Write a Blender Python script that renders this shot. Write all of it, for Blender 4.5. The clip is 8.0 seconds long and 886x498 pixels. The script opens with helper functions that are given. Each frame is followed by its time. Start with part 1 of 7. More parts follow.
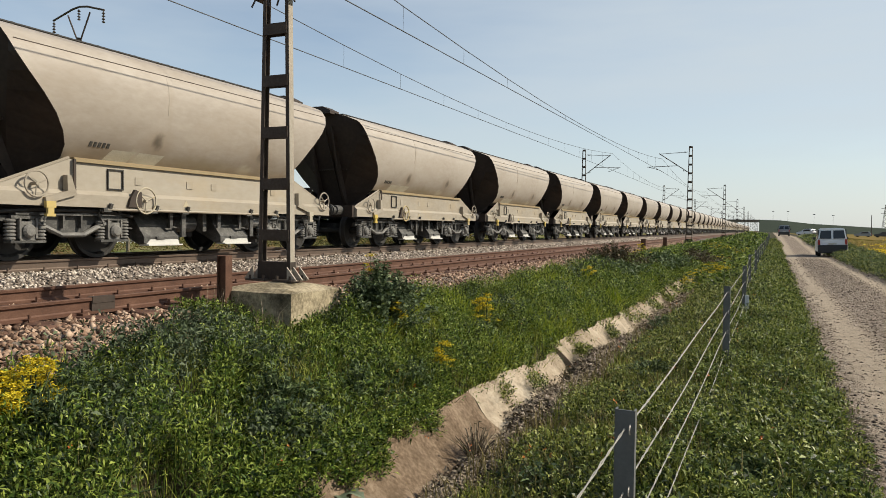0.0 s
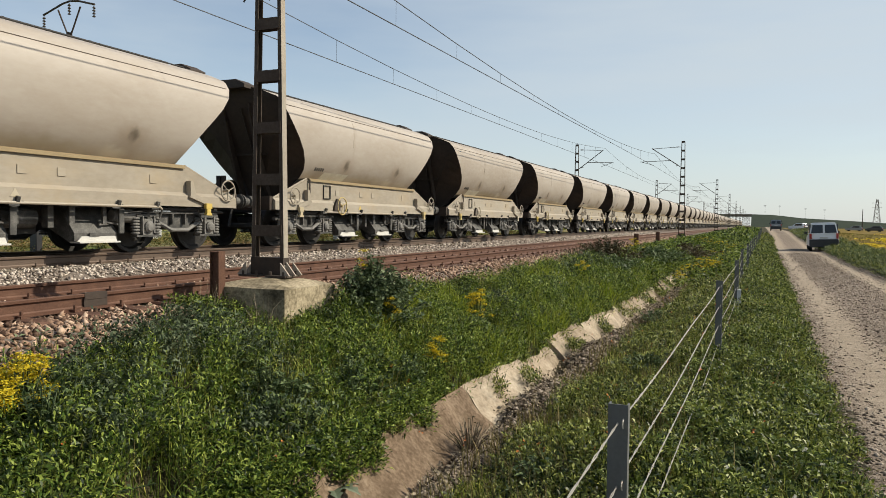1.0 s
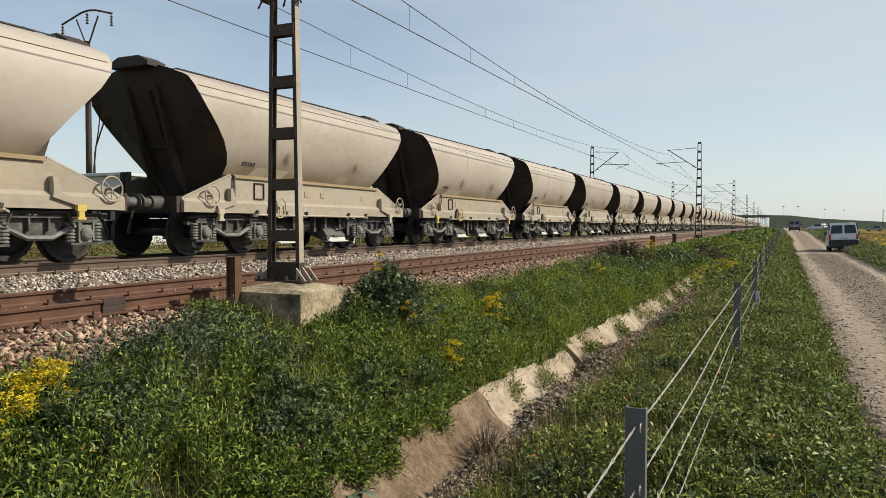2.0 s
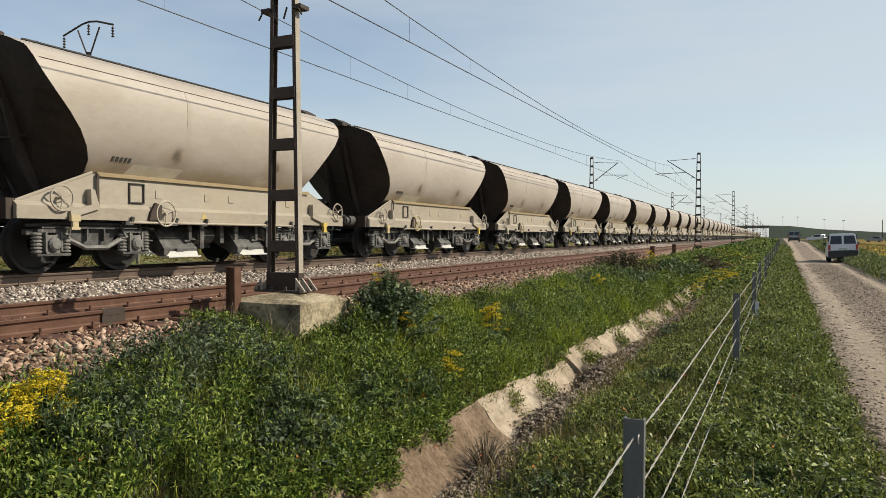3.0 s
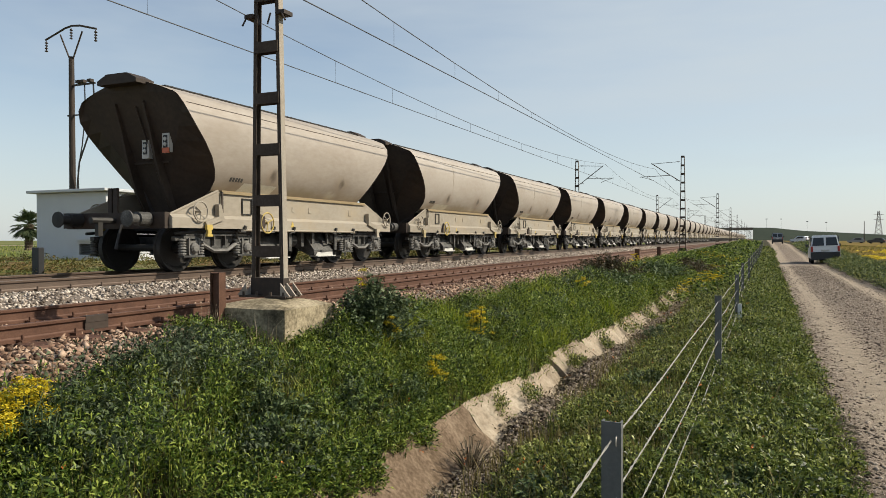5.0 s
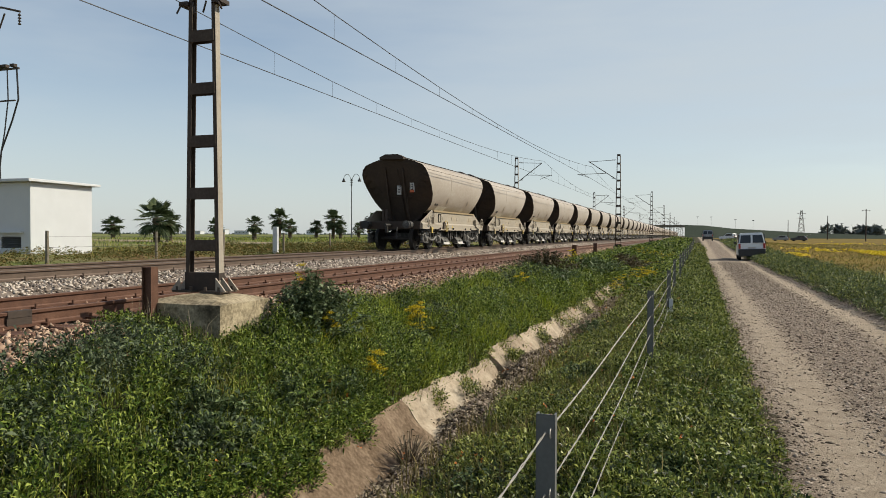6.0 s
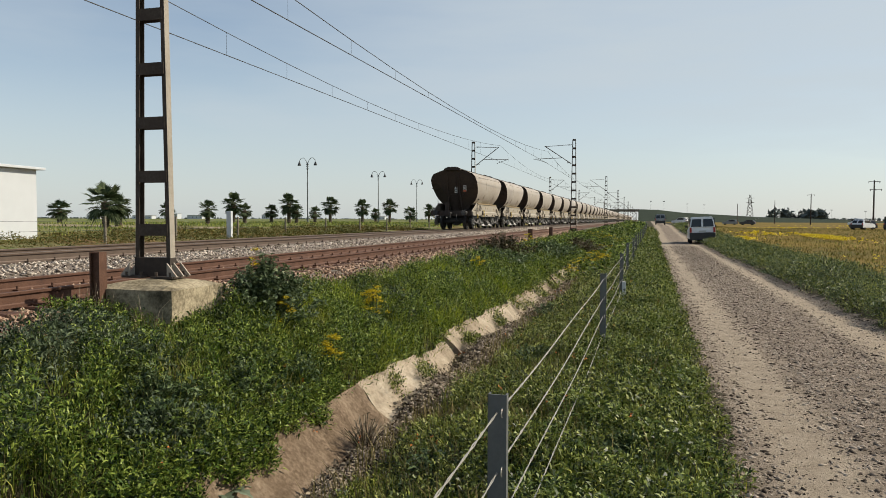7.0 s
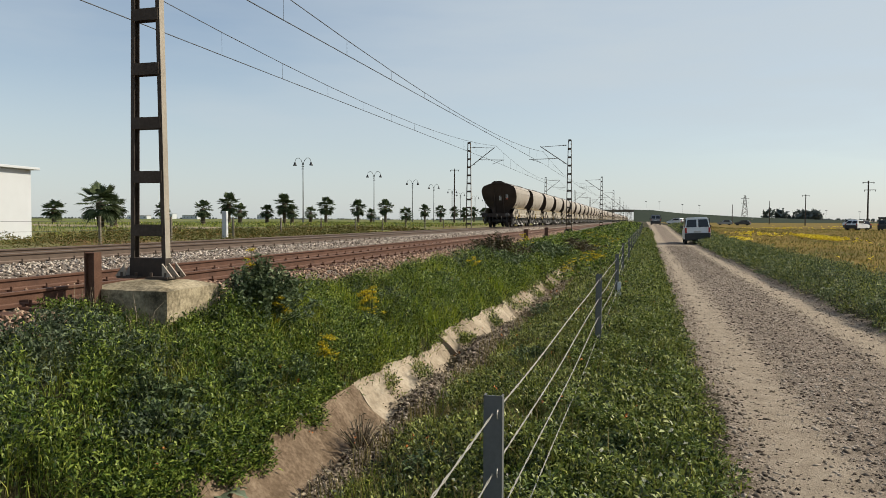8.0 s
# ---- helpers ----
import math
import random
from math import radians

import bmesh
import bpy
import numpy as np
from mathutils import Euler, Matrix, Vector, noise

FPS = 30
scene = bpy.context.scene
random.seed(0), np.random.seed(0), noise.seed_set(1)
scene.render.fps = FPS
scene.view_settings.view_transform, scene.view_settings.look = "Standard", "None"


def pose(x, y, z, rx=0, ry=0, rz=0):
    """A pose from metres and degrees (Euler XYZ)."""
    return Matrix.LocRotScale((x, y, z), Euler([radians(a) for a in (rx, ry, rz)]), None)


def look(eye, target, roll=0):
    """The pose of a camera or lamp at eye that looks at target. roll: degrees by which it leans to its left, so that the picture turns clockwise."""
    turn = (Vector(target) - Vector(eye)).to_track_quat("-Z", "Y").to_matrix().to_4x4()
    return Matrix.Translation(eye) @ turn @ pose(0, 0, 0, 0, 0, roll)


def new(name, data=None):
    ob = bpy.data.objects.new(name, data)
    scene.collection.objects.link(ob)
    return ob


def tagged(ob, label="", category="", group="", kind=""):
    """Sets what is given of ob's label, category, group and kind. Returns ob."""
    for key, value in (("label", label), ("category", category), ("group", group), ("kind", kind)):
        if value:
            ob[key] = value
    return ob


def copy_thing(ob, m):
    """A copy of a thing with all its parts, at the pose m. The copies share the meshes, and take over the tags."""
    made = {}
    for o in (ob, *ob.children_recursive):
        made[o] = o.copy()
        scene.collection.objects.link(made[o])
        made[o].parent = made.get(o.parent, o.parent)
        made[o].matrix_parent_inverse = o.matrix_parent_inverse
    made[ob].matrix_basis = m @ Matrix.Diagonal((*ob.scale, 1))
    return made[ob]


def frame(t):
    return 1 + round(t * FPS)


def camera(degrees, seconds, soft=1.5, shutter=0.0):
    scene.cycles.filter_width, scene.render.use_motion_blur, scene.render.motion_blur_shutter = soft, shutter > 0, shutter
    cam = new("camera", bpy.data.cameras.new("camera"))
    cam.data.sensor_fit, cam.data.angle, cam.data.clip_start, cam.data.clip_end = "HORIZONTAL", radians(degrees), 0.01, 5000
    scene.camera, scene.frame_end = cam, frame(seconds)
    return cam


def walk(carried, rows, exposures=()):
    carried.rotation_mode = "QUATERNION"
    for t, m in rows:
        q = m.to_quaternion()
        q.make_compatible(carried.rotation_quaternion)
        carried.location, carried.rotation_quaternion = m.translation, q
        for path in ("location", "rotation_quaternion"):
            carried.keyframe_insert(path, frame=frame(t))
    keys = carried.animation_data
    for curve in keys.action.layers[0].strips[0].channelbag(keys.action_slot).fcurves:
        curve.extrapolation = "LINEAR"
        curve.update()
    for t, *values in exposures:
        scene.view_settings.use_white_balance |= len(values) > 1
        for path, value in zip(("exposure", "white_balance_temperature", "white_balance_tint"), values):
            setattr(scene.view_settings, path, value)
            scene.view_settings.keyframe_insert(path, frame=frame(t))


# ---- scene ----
cam = camera(63.0, 8.0, soft=0.6)
walk(cam, [
    (0.0, pose(-0.073, 0.036, 1.633, 88.261, -0.706, 24.027)),
    (0.5, pose(-0.070, 0.034, 1.632, 87.946, -0.692, 23.500)),
    (1.0, pose(-0.073, 0.032, 1.635, 87.880, -0.592, 23.494)),
    (1.5, pose(-0.073, 0.039, 1.635, 87.896, -0.222, 24.523)),
    (3.0, pose(-0.063, 0.029, 1.639, 88.971, -0.144, 24.677)),
    (3.5, pose(-0.053, 0.018, 1.645, 89.303, -0.015, 24.292)),
    (4.0, pose(-0.048, 0.017, 1.646, 89.349, 0.140, 24.231)),
    (5.5, pose(-0.016, 0.006, 1.652, 89.071, 0.128, 22.209)),
    (6.0, pose(-0.014, 0.007, 1.649, 88.878, -0.234, 18.908)),
    (6.5, pose(-0.004, 0.001, 1.645, 88.383, -0.382, 16.100)),
    (7.0, pose(0.008, 0.002, 1.644, 87.651, -0.175, 15.530)),
    (7.5, pose(0.008, -0.000, 1.648, 87.553, -0.034, 15.567)),
    (8.0, pose(0.008, -0.001, 1.648, 87.670, -0.210, 15.189)),
], exposures=[(0.0, 0.17, 6650, 8), (4.5, 0.17, 6650, 8), (6.0, 0.06, 6650, 8), (8.0, 0.06, 6650, 8)])

# ---- world and sun ----
SUN_DIR = Vector((0.70, 0.36, 0.62)).normalized()
world = bpy.data.worlds.new("sky")
scene.world = world
world.use_nodes = True
wn = world.node_tree
sky = wn.nodes.new("ShaderNodeTexSky")
sky.sky_type = "NISHITA"
sky.sun_disc = False
sky.sun_elevation = math.asin(SUN_DIR.z)
sky.sun_rotation = math.atan2(SUN_DIR.x, SUN_DIR.y)
sky.air_density, sky.dust_density, sky.ozone_density = 1.0, 0.6, 1.0
background = wn.nodes["Background"]
background.inputs["Strength"].default_value = 0.122
haze = wn.nodes.new("ShaderNodeHueSaturation")
haze.inputs["Saturation"].default_value = 0.9
wn.links.new(sky.outputs[0], haze.inputs["Color"])
veil = wn.nodes.new("ShaderNodeMix")
veil.data_type = "RGBA"
wisp = wn.nodes.new("ShaderNodeTexNoise")
wisp.inputs["Scale"].default_value, wisp.inputs["Detail"].default_value, wisp.inputs["Roughness"].default_value = 2.2, 5.0, 0.55
stretch = wn.nodes.new("ShaderNodeMapping")
stretch.inputs["Scale"].default_value = (0.6, 1.0, 3.5)
heaven = wn.nodes.new("ShaderNodeTexCoord")
wn.links.new(heaven.outputs["Generated"], stretch.inputs[0])
wn.links.new(stretch.outputs[0], wisp.inputs["Vector"])
thin = wn.nodes.new("ShaderNodeMapRange")
thin.inputs["From Min"].default_value, thin.inputs["From Max"].default_value = 0.32, 0.68
thin.inputs["To Min"].default_value, thin.inputs["To Max"].default_value = 0.24, 0.78
wn.links.new(wisp.outputs["Fac"], thin.inputs["Value"])
parts_xyz = wn.nodes.new("ShaderNodeSeparateXYZ")
wn.links.new(heaven.outputs["Generated"], parts_xyz.inputs[0])
low = wn.nodes.new("ShaderNodeMapRange")
low.interpolation_type = "SMOOTHSTEP"
low.inputs["From Min"].default_value, low.inputs["From Max"].default_value = 0.0, 0.30
low.inputs["To Min"].default_value, low.inputs["To Max"].default_value = 0.68, 0.0
wn.links.new(parts_xyz.outputs["Z"], low.inputs["Value"])
most = wn.nodes.new("ShaderNodeMath")
most.operation = "MAXIMUM"
sunward = wn.nodes.new("ShaderNodeVectorMath")
sunward.operation = "DOT_PRODUCT"
sunward.inputs[1].default_value = SUN_DIR
wn.links.new(heaven.outputs["Generated"], sunward.inputs[0])
bright = wn.nodes.new("ShaderNodeMapRange")
bright.inputs["From Min"].default_value, bright.inputs["From Max"].default_value = -0.35, 0.75
bright.inputs["To Min"].default_value, bright.inputs["To Max"].default_value = -0.42, 0.32
wn.links.new(sunward.outputs["Value"], bright.inputs["Value"])
hazy = wn.nodes.new("ShaderNodeMath")
hazy.use_clamp = True
wn.links.new(thin.outputs[0], hazy.inputs[0])
wn.links.new(bright.outputs[0], hazy.inputs[1])
# the veil thins out towards the zenith, where the sky is clear and deep
high = wn.nodes.new("ShaderNodeMapRange")
high.interpolation_type = "SMOOTHSTEP"
high.inputs["From Min"].default_value, high.inputs["From Max"].default_value = 0.30, 0.75
high.inputs["To Min"].default_value, high.inputs["To Max"].default_value = 1.0, 0.12
wn.links.new(parts_xyz.outputs["Z"], high.inputs["Value"])
clear = wn.nodes.new("ShaderNodeMath")
clear.operation = "MULTIPLY"
wn.links.new(hazy.outputs[0], clear.inputs[0])
wn.links.new(high.outputs[0], clear.inputs[1])
wn.links.new(clear.outputs[0], most.inputs[0])
wn.links.new(low.outputs[0], most.inputs[1])
wn.links.new(most.outputs[0], veil.inputs["Factor"])
veil.inputs[7].default_value = (4.45, 5.0, 5.5, 1)
wn.links.new(haze.outputs[0], veil.inputs[6])
wn.links.new(veil.outputs[2], background.inputs["Color"])
sun = new("sun", bpy.data.lights.new("sun", "SUN"))
sun.data.energy, sun.data.angle, sun.data.color = 4.9, radians(0.6), (1.0, 0.925, 0.79)
sun.matrix_world = look(SUN_DIR * 50, (0, 0, 0))

# ---- small tools ----
def link_mesh(name, verts, faces, material, parent=None, smooth=False):
    me = bpy.data.meshes.new(name)
    me.from_pydata([tuple(v) for v in verts], [], [tuple(f) for f in faces])
    if smooth:
        me.polygons.foreach_set("use_smooth", [True] * len(me.polygons))
    me.materials.append(material)
    me.update()
    ob = new(name, me)
    ob.parent = parent
    return ob


def part(name, bm, material, parent=None, label="", smooth=False):
    """Links a bmesh as one mesh object under a thing or under a part."""
    bmesh.ops.recalc_face_normals(bm, faces=bm.faces)
    me = bpy.data.meshes.new(name)
    bm.to_mesh(me)
    bm.free()
    if smooth:
        me.polygons.foreach_set("use_smooth", [True] * len(me.polygons))
    me.materials.append(material)
    ob = new(name, me)
    ob.parent = parent
    return tagged(ob, label)


def box(bm, c, s, r=(0, 0, 0)):
    m = pose(*c, *r) @ Matrix.Diagonal((s[0], s[1], s[2], 1))
    bmesh.ops.create_cube(bm, size=1, matrix=m)


def rod(bm, a, b, r, seg=8, r2=None):
    a, b = Vector(a), Vector(b)
    d = b - a
    m = Matrix.Translation((a + b) / 2) @ d.to_track_quat("Z", "Y").to_matrix().to_4x4()
    bmesh.ops.create_cone(bm, cap_ends=True, segments=seg, radius1=r, radius2=r if r2 is None else r2,
                          depth=d.length, matrix=m)


def tube(bm, pts, r, seg=6):
    """One bent round bar through the points."""
    pts = [Vector(p) for p in pts]
    rows = []
    side = None
    for k, p in enumerate(pts):
        d = (pts[min(k + 1, len(pts) - 1)] - pts[max(k - 1, 0)]).normalized()
        if side is None:
            side = d.orthogonal().normalized()
        side = (side - d * side.dot(d)).normalized()
        up = d.cross(side)
        rows.append([bm.verts.new(p + (side * math.cos(2 * math.pi * j / seg) + up * math.sin(2 * math.pi * j / seg)) * r) for j in range(seg)])
    for a, b in zip(rows[:-1], rows[1:]):
        for j in range(seg):
            bm.faces.new((a[j], a[(j + 1) % seg], b[(j + 1) % seg], b[j]))
    bm.faces.new(rows[0][::-1])
    bm.faces.new(rows[-1])


def ring(bm, c, axis, radius, r, n=20, seg=6):
    """A torus-like ring about axis ('x', 'y' or 'z')."""
    i = "xyz".index(axis)
    u, v = [(1, 2), (2, 0), (0, 1)][i]
    rows = []
    for k in range(n):
        a = 2 * math.pi * k / n
        row = []
        for j in range(seg):
            b = 2 * math.pi * j / seg
            p = [c[0], c[1], c[2]]
            p[u] += math.cos(a) * (radius + r * math.cos(b))
            p[v] += math.sin(a) * (radius + r * math.cos(b))
            p[i] += r * math.sin(b)
            row.append(bm.verts.new(p))
        rows.append(row)
    for k in range(n):
        for j in range(seg):
            bm.faces.new((rows[k][j], rows[(k + 1) % n][j], rows[(k + 1) % n][(j + 1) % seg], rows[k][(j + 1) % seg]))


def prism(bm, poly, axis, lo, hi):
    """A polygon in the plane across axis, drawn out from lo to hi. poly: pairs of the other two coordinates in order."""
    i = "xyz".index(axis)

    def at(p, w):
        q = list(p)
        q.insert(i, w)
        return bm.verts.new(q)
    a = [at(p, lo) for p in poly]
    b = [at(p, hi) for p in poly]
    bm.faces.new(a)
    bm.faces.new(b[::-1])
    n = len(poly)
    for k in range(n):
        bm.faces.new((a[k], a[(k + 1) % n], b[(k + 1) % n], b[k]))


def lathe(bm, c, prof, seg=20, axis="z"):
    """prof: pairs of radius and height along axis."""
    rows = []
    for r, h in prof:
        row = []
        for k in range(seg):
            a = 2 * math.pi * k / seg
            x, y = r * math.cos(a), r * math.sin(a)
            p = {"z": (x, y, h), "x": (h, x, y), "y": (y, h, x)}[axis]
            row.append(bm.verts.new((c[0] + p[0], c[1] + p[1], c[2] + p[2])))
        rows.append(row)
    for a, b in zip(rows[:-1], rows[1:]):
        for k in range(seg):
            bm.faces.new((a[k], a[(k + 1) % seg], b[(k + 1) % seg], b[k]))
    for row in (rows[0], rows[-1]):
        if (row[0].co - row[seg // 2].co).length > 1e-4:
            bm.faces.new(row)


def bevel(bm, w, seg=1):
    bmesh.ops.bevel(bm, geom=list(bm.edges), offset=w, segments=seg, affect="EDGES", clamp_overlap=True)


def thing(name, label, category, m=None, group="", kind=""):
    ob = new(name)
    ob.empty_display_size = 0.2
    if m is not None:
        ob.matrix_world = m
    return tagged(ob, label, category, group, kind)


# ---- materials ----
def material(name, colors, scale=6.0, rough=0.8, metal=0.0, bump=0.2, fine=60.0, spread=0.5, islands=0.0, objects=0.0,
             stretch=(1, 1, 1), translucent=0.0, dirt=None, dirt_scale=1.3, dirt_amount=0.5):
    """Colour noise at two scales, fine relief and, where wanted, differences from piece to piece."""
    m = bpy.data.materials.new(name)
    m.use_nodes = True
    t = m.node_tree
    b = t.nodes["Principled BSDF"]
    geo = t.nodes.new("ShaderNodeTexCoord")
    mp = t.nodes.new("ShaderNodeMapping")
    mp.inputs["Scale"].default_value = stretch
    t.links.new(geo.outputs["Object"], mp.inputs["Vector"])

    def noise_node(s, detail=6.0, r=0.6):
        n = t.nodes.new("ShaderNodeTexNoise")
        n.inputs["Scale"].default_value, n.inputs["Detail"].default_value, n.inputs["Roughness"].default_value = s, detail, r
        t.links.new(mp.outputs[0], n.inputs["Vector"])
        return n
    big, small = noise_node(scale), noise_node(fine, 4.0)
    mix = t.nodes.new("ShaderNodeMath")
    mix.operation = "MULTIPLY_ADD"
    mix.inputs[1].default_value = 0.45
    t.links.new(small.outputs["Fac"], mix.inputs[0])
    half = t.nodes.new("ShaderNodeMath")
    half.operation = "MULTIPLY"
    half.inputs[1].default_value = 0.55
    t.links.new(big.outputs["Fac"], half.inputs[0])
    t.links.new(half.outputs[0], mix.inputs[2])
    fac = mix
    for amount, source in ((islands, "island"), (objects, "object")):
        if amount:
            if source == "island":
                rnd = t.nodes.new("ShaderNodeNewGeometry").outputs["Random Per Island"]
            else:
                rnd = t.nodes.new("ShaderNodeObjectInfo").outputs["Random"]
            s = t.nodes.new("ShaderNodeMath")
            s.operation = "MULTIPLY_ADD"
            s.inputs[1].default_value, s.inputs[2].default_value = amount, -amount / 2
            t.links.new(rnd, s.inputs[0])
            add = t.nodes.new("ShaderNodeMath")
            add.operation = "ADD"
            t.links.new(fac.outputs[0], add.inputs[0])
            t.links.new(s.outputs[0], add.inputs[1])
            fac = add
    ramp = t.nodes.new("ShaderNodeValToRGB")
    t.links.new(fac.outputs[0], ramp.inputs["Fac"])
    el = ramp.color_ramp.elements
    lo, hi = 0.5 - spread / 2, 0.5 + spread / 2
    while len(el) < len(colors):
        el.new(0.5)
    for k, c in enumerate(colors):
        el[k].position = lo + (hi - lo) * k / max(1, len(colors) - 1)
        el[k].color = (*c, 1)
    out = ramp.outputs["Color"]
    if dirt is not None:
        dn = noise_node(dirt_scale, 8.0, 0.7)
        dr = t.nodes.new("ShaderNodeMapRange")
        dr.inputs["From Min"].default_value, dr.inputs["From Max"].default_value = 0.48, 0.72
        dr.inputs["To Max"].default_value = dirt_amount
        t.links.new(dn.outputs["Fac"], dr.inputs["Value"])
        mx = t.nodes.new("ShaderNodeMix")
        mx.data_type = "RGBA"
        t.links.new(dr.outputs[0], mx.inputs["Factor"])
        t.links.new(out, mx.inputs[6])
        mx.inputs[7].default_value = (*dirt, 1)
        out = mx.outputs[2]
    t.links.new(out, b.inputs["Base Color"])
    b.inputs["Roughness"].default_value, b.inputs["Metallic"].default_value = rough, metal
    if rough >= 0.8 or translucent:
        b.inputs["Specular IOR Level"].default_value = 0.3 if translucent else 0.15
    if bump:
        bp = t.nodes.new("ShaderNodeBump")
        bp.inputs["Strength"].default_value, bp.inputs["Distance"].default_value = bump, 0.02
        t.links.new(fac.outputs[0], bp.inputs["Height"])
        t.links.new(bp.outputs[0], b.inputs["Normal"])
    if translucent:
        tr = t.nodes.new("ShaderNodeBsdfTranslucent")
        t.links.new(out, tr.inputs["Color"])
        ms = t.nodes.new("ShaderNodeMixShader")
        ms.inputs[0].default_value = translucent
        t.links.new(b.outputs[0], ms.inputs[1])
        t.links.new(tr.outputs[0], ms.inputs[2])
        t.links.new(ms.outputs[0], t.nodes["Material Output"].inputs["Surface"])
    return m


M_BALLAST = material("ballast_bed", [(0.10, 0.08, 0.065), (0.22, 0.18, 0.15)], 8, 0.95, fine=40, bump=1.0)
M_STONE_GREY = material("pale_ballast_stone", [(0.085, 0.066, 0.052), (0.345, 0.285, 0.235), (0.60, 0.52, 0.44)], 9, 0.9, islands=0.9, spread=0.8, bump=0.3)
M_STONE_RUST = material("rusty_ballast_stone", [(0.055, 0.032, 0.022), (0.265, 0.165, 0.112), (0.50, 0.36, 0.26)], 9, 0.9, islands=0.9, spread=0.8, bump=0.3)
M_RUST = material("rusty_rail_steel", [(0.045, 0.019, 0.011), (0.098, 0.043, 0.024), (0.16, 0.082, 0.05)], 5, 0.7, metal=0.2, bump=0.3)
M_RAILTOP = material("brown_rail_steel", [(0.075, 0.050, 0.037), (0.165, 0.118, 0.088)], 5, 0.5, metal=0.3, bump=0.1)
M_CONCRETE = material("old_concrete", [(0.105, 0.087, 0.063), (0.22, 0.188, 0.142), (0.34, 0.305, 0.24)], 2.5, 0.9, fine=30, bump=0.5, dirt=(0.06, 0.047, 0.033), dirt_scale=3.6, dirt_amount=0.95)
M_FOOTING = material("stained_cream_concrete", [(0.125, 0.100, 0.062), (0.338, 0.278, 0.184), (0.525, 0.445, 0.305)], 1.9, 0.92, fine=24, bump=0.6, spread=0.3, dirt=(0.05, 0.040, 0.027), dirt_scale=3.4, dirt_amount=0.95)
M_SLAB_DIRTY = material("earth_stained_concrete", [(0.095, 0.064, 0.040), (0.205, 0.148, 0.100), (0.34, 0.265, 0.19)], 3.0, 0.95, fine=26, bump=1.0, objects=0.2, spread=0.34, dirt=(0.075, 0.050, 0.030), dirt_scale=2.6, dirt_amount=0.7)
M_SLAB = material("ditch_concrete", [(0.17, 0.128, 0.085), (0.32, 0.255, 0.182), (0.47, 0.395, 0.30)], 2.2, 0.9, fine=22, bump=0.9, objects=0.3, spread=0.42, dirt=(0.085, 0.060, 0.036), dirt_scale=2.3, dirt_amount=0.75)
# mast steel in two copies: dark for shaded faces, pale for sunlit ones
M_MAST = material("dark_brown_mast_steel", [(0.042, 0.031, 0.024), (0.080, 0.062, 0.049), (0.125, 0.100, 0.080)], 3, 0.8, metal=0.1, fine=30, bump=0.2)
M_MAST_SUNLIT = material("sunlit_pale_mast_steel", [(0.22, 0.185, 0.145), (0.32, 0.275, 0.22), (0.41, 0.36, 0.29)], 3, 0.75, fine=30, bump=0.2)
M_TANK = material("dusty_cream_paint", [(0.285, 0.240, 0.194), (0.365, 0.316, 0.264), (0.41, 0.362, 0.312)], 0.9, 0.6, fine=7, bump=0.04, objects=0.25, spread=0.55, stretch=(1, 0.6, 1.6), dirt=(0.27, 0.212, 0.155), dirt_scale=0.7, dirt_amount=0.5)
M_SKIRT = material("dusty_sill_paint", [(0.245, 0.206, 0.154), (0.315, 0.272, 0.212), (0.36, 0.317, 0.256)], 1.2, 0.6, fine=9, bump=0.05, objects=0.2, stretch=(1, 0.6, 1.4), dirt=(0.36, 0.275, 0.165), dirt_scale=1.1, dirt_amount=0.6)
M_EDGE = material("ochre_dust_ledge", [(0.22, 0.165, 0.092), (0.34, 0.265, 0.16)], 3, 0.8, bump=0.1)
M_PATCH = material("pale_faded_panel", [(0.40, 0.37, 0.30), (0.56, 0.53, 0.45)], 5, 0.7, fine=40, bump=0.05, spread=0.35)
# dirt, with the wagon ends' shade mixed into the base colour
M_DARK = material("grimy_shade_brown_steel", [(0.018, 0.012, 0.009), (0.038, 0.025, 0.017), (0.062, 0.040, 0.027)], 1.5, 0.75, fine=12, bump=0.15, dirt=(0.055, 0.033, 0.02), dirt_scale=1.6, dirt_amount=0.5)
M_UNDER = material("greasy_black_steel", [(0.013, 0.012, 0.011), (0.040, 0.036, 0.032)], 4, 0.6, metal=0.2, bump=0.2)
M_BOGIE = material("grey_dusty_bogie_steel", [(0.014, 0.013, 0.012), (0.058, 0.055, 0.050), (0.19, 0.18, 0.163)], 5, 0.65, metal=0.1, bump=0.25, spread=0.4)
M_BOGIE_PALE = material("pale_dusty_casting", [(0.045, 0.042, 0.038), (0.135, 0.127, 0.115), (0.27, 0.256, 0.232)], 7, 0.65, bump=0.25, spread=0.45)
M_CHUTE = material("bright_chute_plate", [(0.425, 0.408, 0.374), (0.612, 0.595, 0.552)], 3, 0.6, bump=0.1)
M_YELLOW = material("worn_yellow_enamel", [(0.40, 0.35, 0.27), (0.42, 0.33, 0.16), (0.50, 0.36, 0.08)], 6, 0.55, bump=0.1, objects=0.8, spread=0.6)
M_WIRE = material("dark_copper_wire", [(0.03, 0.032, 0.035), (0.06, 0.06, 0.06)], 5, 0.6, metal=0.3, bump=0)
M_WHITE = material("whitewashed_render", [(0.50, 0.512, 0.520), (0.59, 0.602, 0.61)], 1.5, 0.9, fine=30, bump=0.1)
M_POST = material("painted_grey_post", [(0.104, 0.108, 0.104), (0.160, 0.164, 0.160)], 6, 0.6, metal=0.3, bump=0.15)
M_BLACK = material("black_plastic", [(0.015, 0.015, 0.016), (0.03, 0.03, 0.032)], 8, 0.5, bump=0.05)
